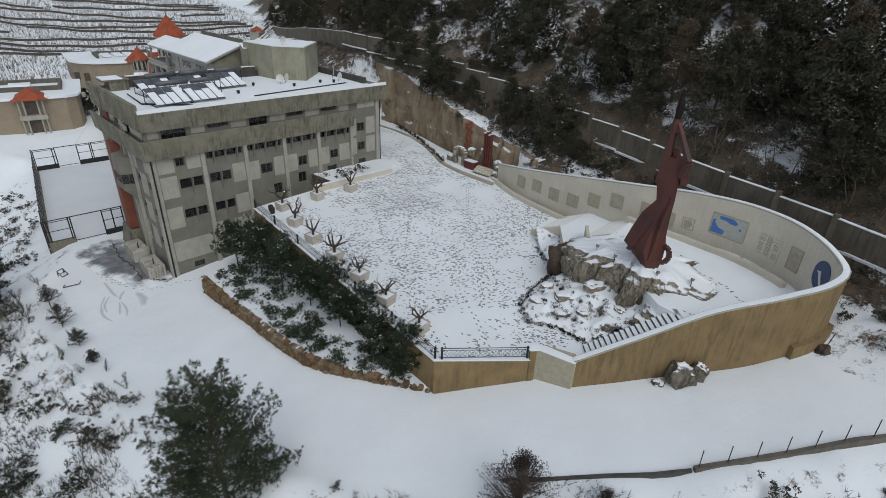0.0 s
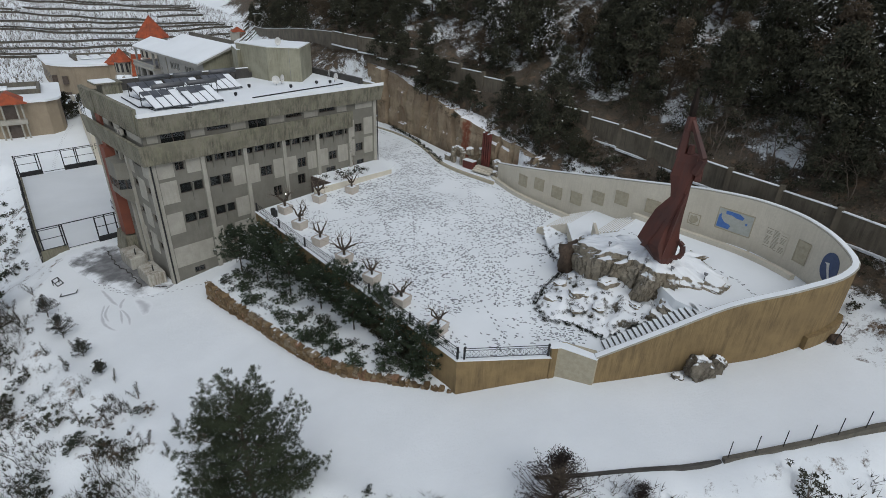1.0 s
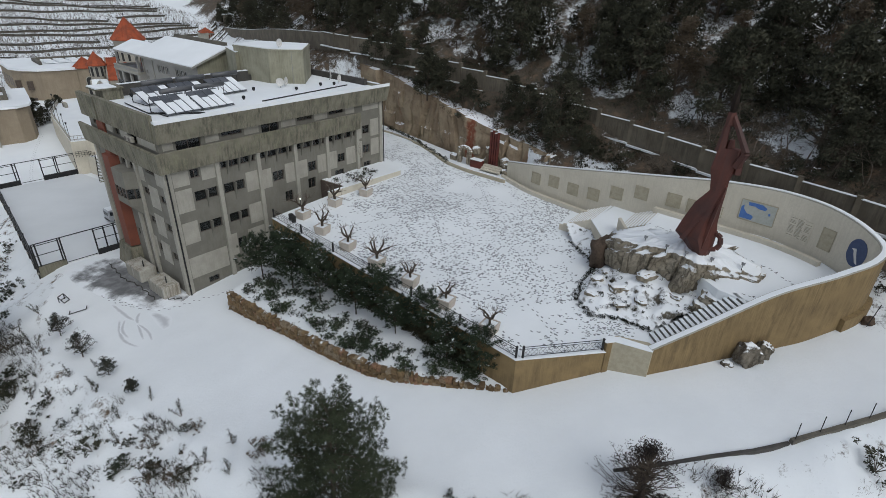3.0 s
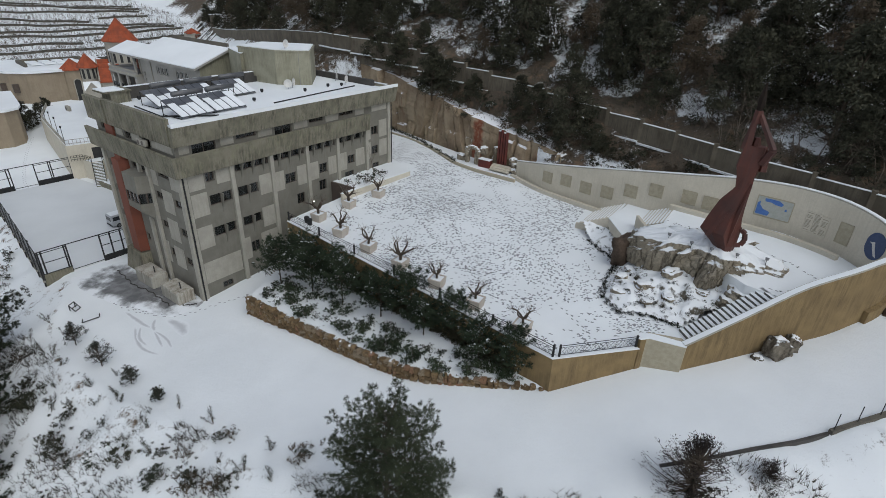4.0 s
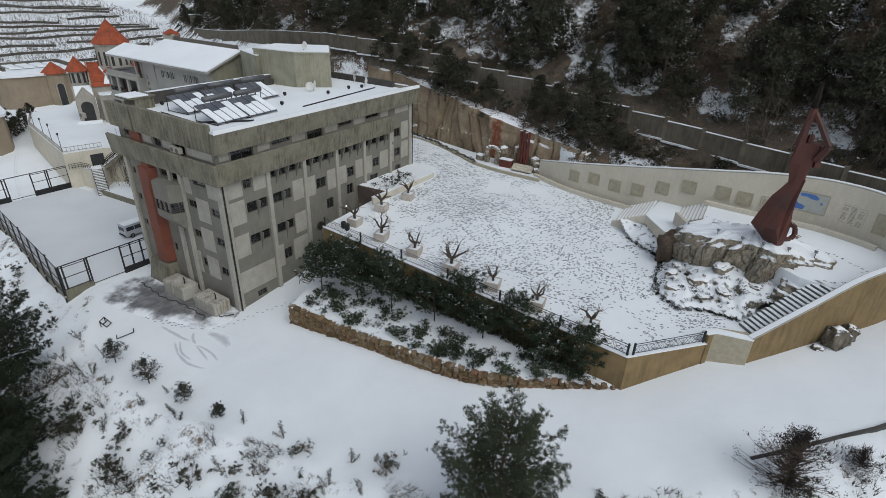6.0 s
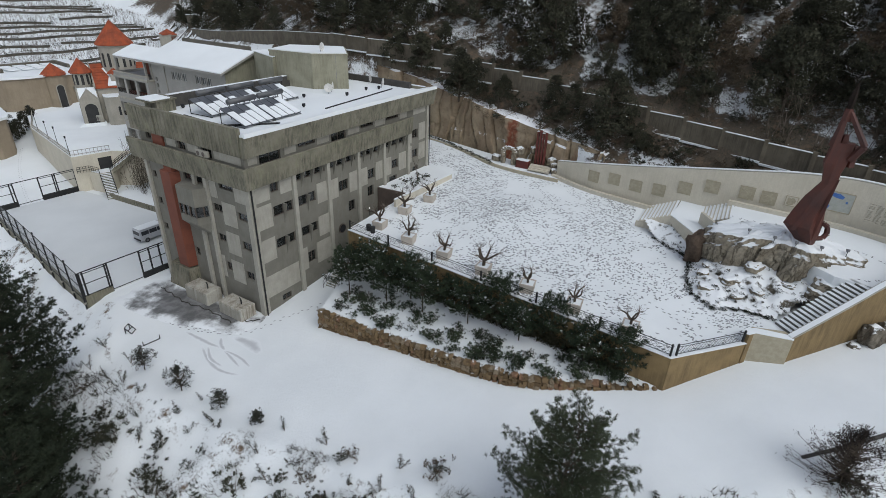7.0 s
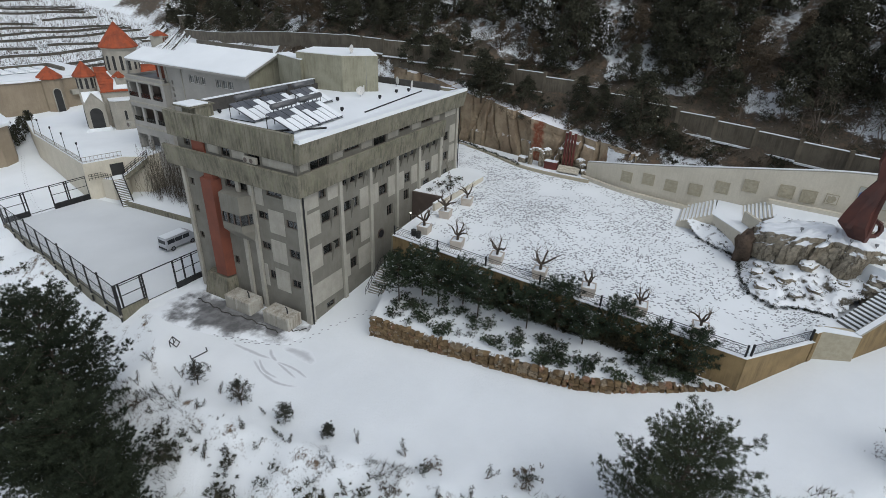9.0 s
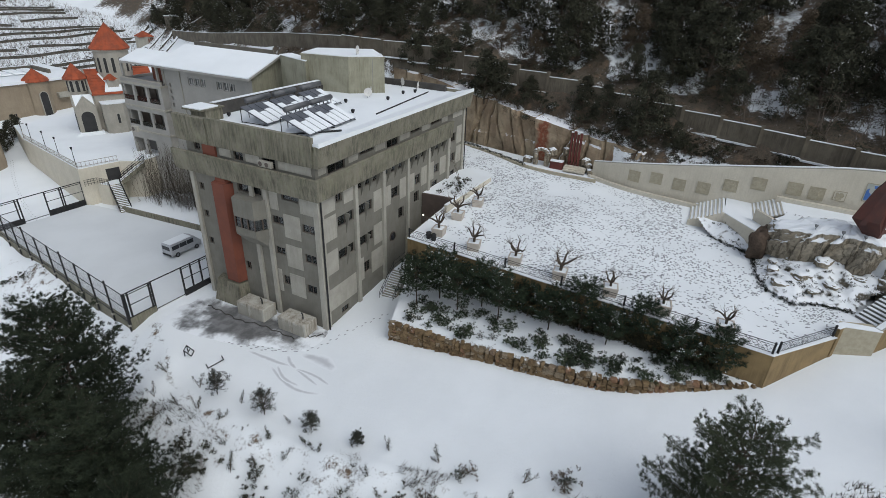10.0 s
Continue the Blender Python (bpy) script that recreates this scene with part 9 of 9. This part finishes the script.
at(thorn, 18.6, 10.4, -2.6, 0)
place(thorn, 21.9, 6.6, -2.9, 120, 0.62)
place(thorn, 32.5, -4.6, -0.9, 220, 0.4)


# ---------------------------------------------------------------- hillside woods
kinds = []
for k, (mat, h, s, cl, lf) in enumerate(((OAK, 7.0, 3.7, 78, 0.19), (OAK, 8.5, 4.2, 92, 0.2), (OAK, 5.5, 3.3, 64, 0.18), (OAKSNOW, 5.0, 3.0, 60, 0.18), (BROWNLEAF, 7.0, 3.1, 60, 0.15), (OAK, 9.5, 3.7, 88, 0.2))):
    kinds.append(big_tree("hill_tree", 200 + k, h, s, mat, ("dark evergreen oak on the wooded hillside", "dark evergreen oak on the wooded hillside", "low dark evergreen oak on the hillside", "snow-dusted evergreen oak on the hillside", "brown half-bare tree on the hillside", "tall dark evergreen on the hillside")[k],
                          cl, 66, lf * 0.82, 0.1, "woods on the hillside", 0.8, None, (0.15, 0.3), -0.2))
bare = [bare_tree("bare_tree", 301, 6.0, "thin bare tree with upright branches on the hillside", 3, 3, "bare trees on the hillside", 0.07, 0.15, "tree", TWIG, 3), bare_tree("bare_tree", 302, 5.0, "thin bare tree with upright branches on the hillside", 3, 3, "bare trees on the hillside", 0.06, 0.2, "tree", TWIG, 2)]
line = np.array(BACK_LINE)
acc3 = np.r_[0, np.cumsum(np.linalg.norm(np.diff(line[:, :2], axis=0), axis=1))]
used, seeded, tries = set(), [], 0
rng = random.Random(17)
while len(seeded) < 300 and tries < 9000:
    tries += 1
    u = rng.uniform(20, acc3[-1] - 95)
    d = 2.2 + 40 * rng.random() ** 1.15
    k = min(np.searchsorted(acc3, u) - 1, len(line) - 2)
    a, b = line[k], line[k + 1]
    t = (u - acc3[k]) / (acc3[k + 1] - acc3[k])
    w = (b - a)[:2] / np.linalg.norm((b - a)[:2])
    x, y = a[0] + (b[0] - a[0]) * t + w[1] * d, a[1] + (b[1] - a[1]) * t - w[0] * d
    gap = 2.9 + 0.03 * d
    if noise.noise((x * 0.06, y * 0.06, 3.0)) < -0.33 and d < 30 or math.dist((x, y), (72.5, 12.5)) < 4.5:
        continue
    if any((x - p) ** 2 + (y - q) ** 2 < gap * gap for p, q in seeded):
        continue
    seeded.append((x, y))
    pick = rng.random()
    src = kinds[0 if pick < 0.2 else 1 if pick < 0.38 else 2 if pick < 0.5 else 3 if pick < 0.66 else 4 if pick < 0.76 else 5] if pick < 0.86 else bare[len(seeded) % 2]
    z = gz(x, y) - 0.3
    size = rng.uniform(0.85, 1.35) * (0.72 if d < 6 else 1.0 + d * 0.004)
    if src in used:
        place(src, x, y, z, rng.uniform(0, 360), size)
    else:
        at(src, x, y, z, rng.uniform(0, 360))
        used.add(src)
# brush under the trees
urng = np.random.default_rng(56)
cent = []
while len(cent) < 3000:
    u, d = urng.uniform(15, acc3[-1] - 90), 1.0 + 45 * urng.random() ** 1.2
    k = min(np.searchsorted(acc3, u) - 1, len(line) - 2)
    a, b = line[k], line[k + 1]
    t = (u - acc3[k]) / (acc3[k + 1] - acc3[k])
    w = (b - a)[:2] / np.linalg.norm((b - a)[:2])
    x, y = a[0] + (b[0] - a[0]) * t + w[1] * d, a[1] + (b[1] - a[1]) * t - w[0] * d
    if noise.noise((x * 0.09, y * 0.09, 8.0)) > -0.22:
        cent.append((x, y, gz(x, y) + urng.uniform(0.2, 1.3)))
cent = np.array(cent)
half = len(cent) * 2 // 3
for part_pts, mat, nm, lab in ((cent[:half], OAK, "dark_scrub", "dense dark scrub under the hillside trees"), (cent[half:], BROWNLEAF, "brown_scrub", "brown withered scrub under the hillside trees")):
    v, f = leaf_arrays(clump_points(urng, part_pts, urng.uniform(0.7, 1.7, len(part_pts)), 76), 0.15, urng, aspect=3.0)
    tagged(cloud(nm, v, f, mat), lab, "scrub", "", "stuff")
# far woods above, as one mass
frng = np.random.default_rng(55)
cent = []
for _ in range(2600):
    u, d = frng.uniform(0, acc3[-1] - 40), 26 + 130 * frng.random() ** 1.3
    k = min(np.searchsorted(acc3, u) - 1, len(line) - 2)
    a, b = line[k], line[k + 1]
    t = (u - acc3[k]) / (acc3[k + 1] - acc3[k])
    w = (b - a)[:2] / np.linalg.norm((b - a)[:2])
    x, y = a[0] + (b[0] - a[0]) * t + w[1] * d, a[1] + (b[1] - a[1]) * t - w[0] * d
    cent.append((x, y, d))
cent = np.array(cent)
h = ground_height(cent[:, 0], cent[:, 1])[0]
pts = np.stack([cent[:, 0], cent[:, 1], h + frng.uniform(1.5, 6.5, len(h))], 1)
v, f = leaf_arrays(clump_points(frng, pts, frng.uniform(1.6, 3.2, len(pts)), 84), 0.3, frng)
tagged(cloud("far_woods", v, f, OAK), "dense dark woods on the upper hillside", "woods", "", "stuff")

for k in range(22):
    y = rng.uniform(-6, 26)
    xb = float(np.interp(y, [-10, 6, 14.3, 27.4], [45.5, 52.9, 55.4, 60.7]))
    x = xb + rng.uniform(1.5, 7.0)
    place(bare[k % 2], x, y, gz(x, y) - 0.1, 61 * k, rng.uniform(0.75, 1.2))

place(bare[1], 43.6, 58.3, 0.95, 15, 1.0)
for k, (x, y) in enumerate(((39.0, 58.9), (39.6, 57.4), (41.0, 58.6), (42.0, 57.3), (42.8, 58.8), (44.0, 57.4), (44.6, 58.9), (45.2, 57.6), (40.6, 57.0), (43.2, 57.9))):
    put_bush((bush_a, bush_c, bush_b)[k % 3], x, y, 1.02, 50 * k, 0.8)

# scrub on the bank between the monument wall and the hillside wall
for k in range(16):
    y = 36.5 + 0.75 * k
    x = float(np.interp(y, [36, 40, 46, 50], [57.6, 58.2, 59.6, 60.6])) + rng.uniform(-0.2, 1.6)
    put_bush((bush_d, bush_b, bush_d, bush_a)[k % 4], x, y, max(gz(x, y), float(np.interp(y, [36, 42, 50], [5.2, 5.7, 6.9]))), 47 * k, rng.uniform(1.0, 1.7))
for k in range(22):
    y = 83 + 1.4 * k
    x = float(np.interp(y, [81, 116], [9.4, 15.4])) - rng.uniform(1.2, 6.0)
    put_bush((bush_b, bush_d, bush_a)[k % 3], x, y, gz(x, y) - 0.05, 53 * k, rng.uniform(0.8, 1.6))
n = 0
while n < 60:
    y = rng.uniform(-8, 92)
    xb = float(np.interp(y, [-10, 6, 14.3, 27.4, 55.6, 70, 92], [45.5, 52.9, 55.4, 60.7, 66, 67.5, 68.5]))
    x = xb - rng.uniform(0.8, 5.5)
    if inside(np.array([x - 0.8]), np.array([y]), PLAZA)[0]:
        continue
    put_bush((bush_b, bush_d, bush_a, bush_b)[n % 4], x, y, gz(x, y) - 0.05, 47 * n, rng.uniform(0.8, 1.9))
    n += 1
for k, (x, y, s) in enumerate(((60.3, 37.6, 1.05), (63.4, 63.0, 1.05), (65.0, 56.0, 0.6), (62.4, 43.5, 0.6), (64.4, 60.5, 0.75), (64.8, 64.0, 0.7), (59.0, 33.0, 0.45), (66.2, 72, 0.9), (67, 78, 0.9), (63.5, 47, 0.6), (61.2, 37.5, 0.6))):
    place(kinds[(1, 0, 2)[k % 3]], x, y, gz(x, y) - 0.3, 70 * k, s)
grng = np.random.default_rng(63)
pts = []
while len(pts) < 900:
    y = grng.uniform(-12, 112)
    xb = float(np.interp(y, [-10, 6, 14.3, 27.4, 55.6, 70, 92, 110], [45.5, 52.9, 55.4, 60.7, 66, 67.5, 68.5, 74]))
    x = xb - 0.4 - 4.6 * grng.random() ** 1.5
    if not inside(np.array([x - 0.6]), np.array([y]), PLAZA)[0]:
        pts.append((x, y, gz(x, y) + 0.15))
v, f = leaf_arrays(clump_points(grng, np.array(pts), grng.uniform(0.3, 0.7, len(pts)), 30), 0.14, grng, aspect=5.0)
tagged(cloud("bank_grass", v, f, BROWNLEAF), "brown dead grass and brambles on the bank below the wall", "grass", "", "stuff")
for k, (x, y) in enumerate(((53.0, 1.5), (54.5, 4.0), (50.0, -4.0), (56.6, 9.0), (52.0, -2.0), (57, 13.5), (55.8, 6.5), (48.5, -6.5), (58.6, 17.0), (51.3, -0.5))):
    place(bare[k % 2], x + 0.8, y, gz(x + 0.8, y), 50 * k, 1.1 + 0.1 * (k % 3))
for x, y, s in ((34, 147.5, 0.5), (36.5, 150, 0.55), (32, 146, 0.5), (39, 152.5, 0.55), (30, 148, 0.55), (28, 150, 0.6), (34, 152, 0.6), (56, 128, 0.7), (58, 136, 0.8)):
    place(kinds[0], x, y, gz(x, y), 40 * x, s)

# terrace walls and bare vines up the valley
DRYSTONE = snow_topped("dark_dry_stone", (0.085, 0.078, 0.066), (0.12, 0.11, 0.092), 1.0, 4.0, 0.75, height=0.06, thr=(0.66, 0.78))
fields = thing("field_terraces", Matrix.Identity(4), "curved dark dry-stone terrace walls across snowy fields", "terraces", "", "structure")
brush = []
for r in range(15):
    off = -46 + 8.2 * r + 1.6 * math.sin(2.3 * r)
    pts = []
    for q in np.linspace(-75, 100, 60):
        bend = 0.0036 * (q - 10) ** 2 + 2.6 * math.sin(q * 0.06 + 1.7 * r) + 0.9 * math.sin(q * 0.31 + r)
        x, y = 62 + 0.88 * q + 0.47 * (off + bend), 238 - 0.47 * q + 0.88 * (off + bend)
        if 5 < x < 112 + r and y > 172 and (r + int(q / 25)) % 5:
            pts.append((x, y, gz(x, y)))
    run = []
    for p in pts:
        if run and math.dist(run[-1][:2], p[:2]) > 6:
            if len(run) > 2:
                bm = bmesh.new()
                ribbon(bm, run, 0.9, [v[2] - 1.0 for v in run], [v[2] + 0.75 for v in run])
                part("terrace_wall", bm, DRYSTONE, fields)
            run = []
        run.append(p)
        brush.append((p[0], p[1], p[2] + 0.6))
    if len(run) > 2:
        bm = bmesh.new()
        ribbon(bm, run, 0.9, [v[2] - 1.0 for v in run], [v[2] + 0.75 for v in run])
        part("terrace_wall", bm, DRYSTONE, fields)
brush = np.repeat(np.array(brush), 5, axis=0) + frng.normal(size=(len(brush) * 5, 3)) * np.array((1.3, 0.8, 0.25))
v, f = leaf_arrays(clump_points(frng, brush, [0.6] * len(brush), 14), 0.22, frng, aspect=4.0)
tagged(cloud("terrace_brush", v, f, DARKLEAF), "grey-brown brush along the terrace walls", "brush", "", "stuff")
vine_v, vine_f = [], []
for _ in range(15000):
    x, y = frng.uniform(5, 130), frng.uniform(180, 320)
    z0 = gz(x, y)
    for _ in range(3):
        d = frng.normal(size=3) * 0.35
        n = len(vine_v)
        vine_v += [(x, y, z0 - 0.3), (x + 0.09, y + 0.05, z0 - 0.3), (x + d[0], y + d[1], z0 + 1.3)]
        vine_f.append((n, n + 1, n + 2))
tagged(cloud("bare_vines", vine_v, vine_f, TWIG), "bare vines on the snowy valley terraces", "vines", "", "stuff")
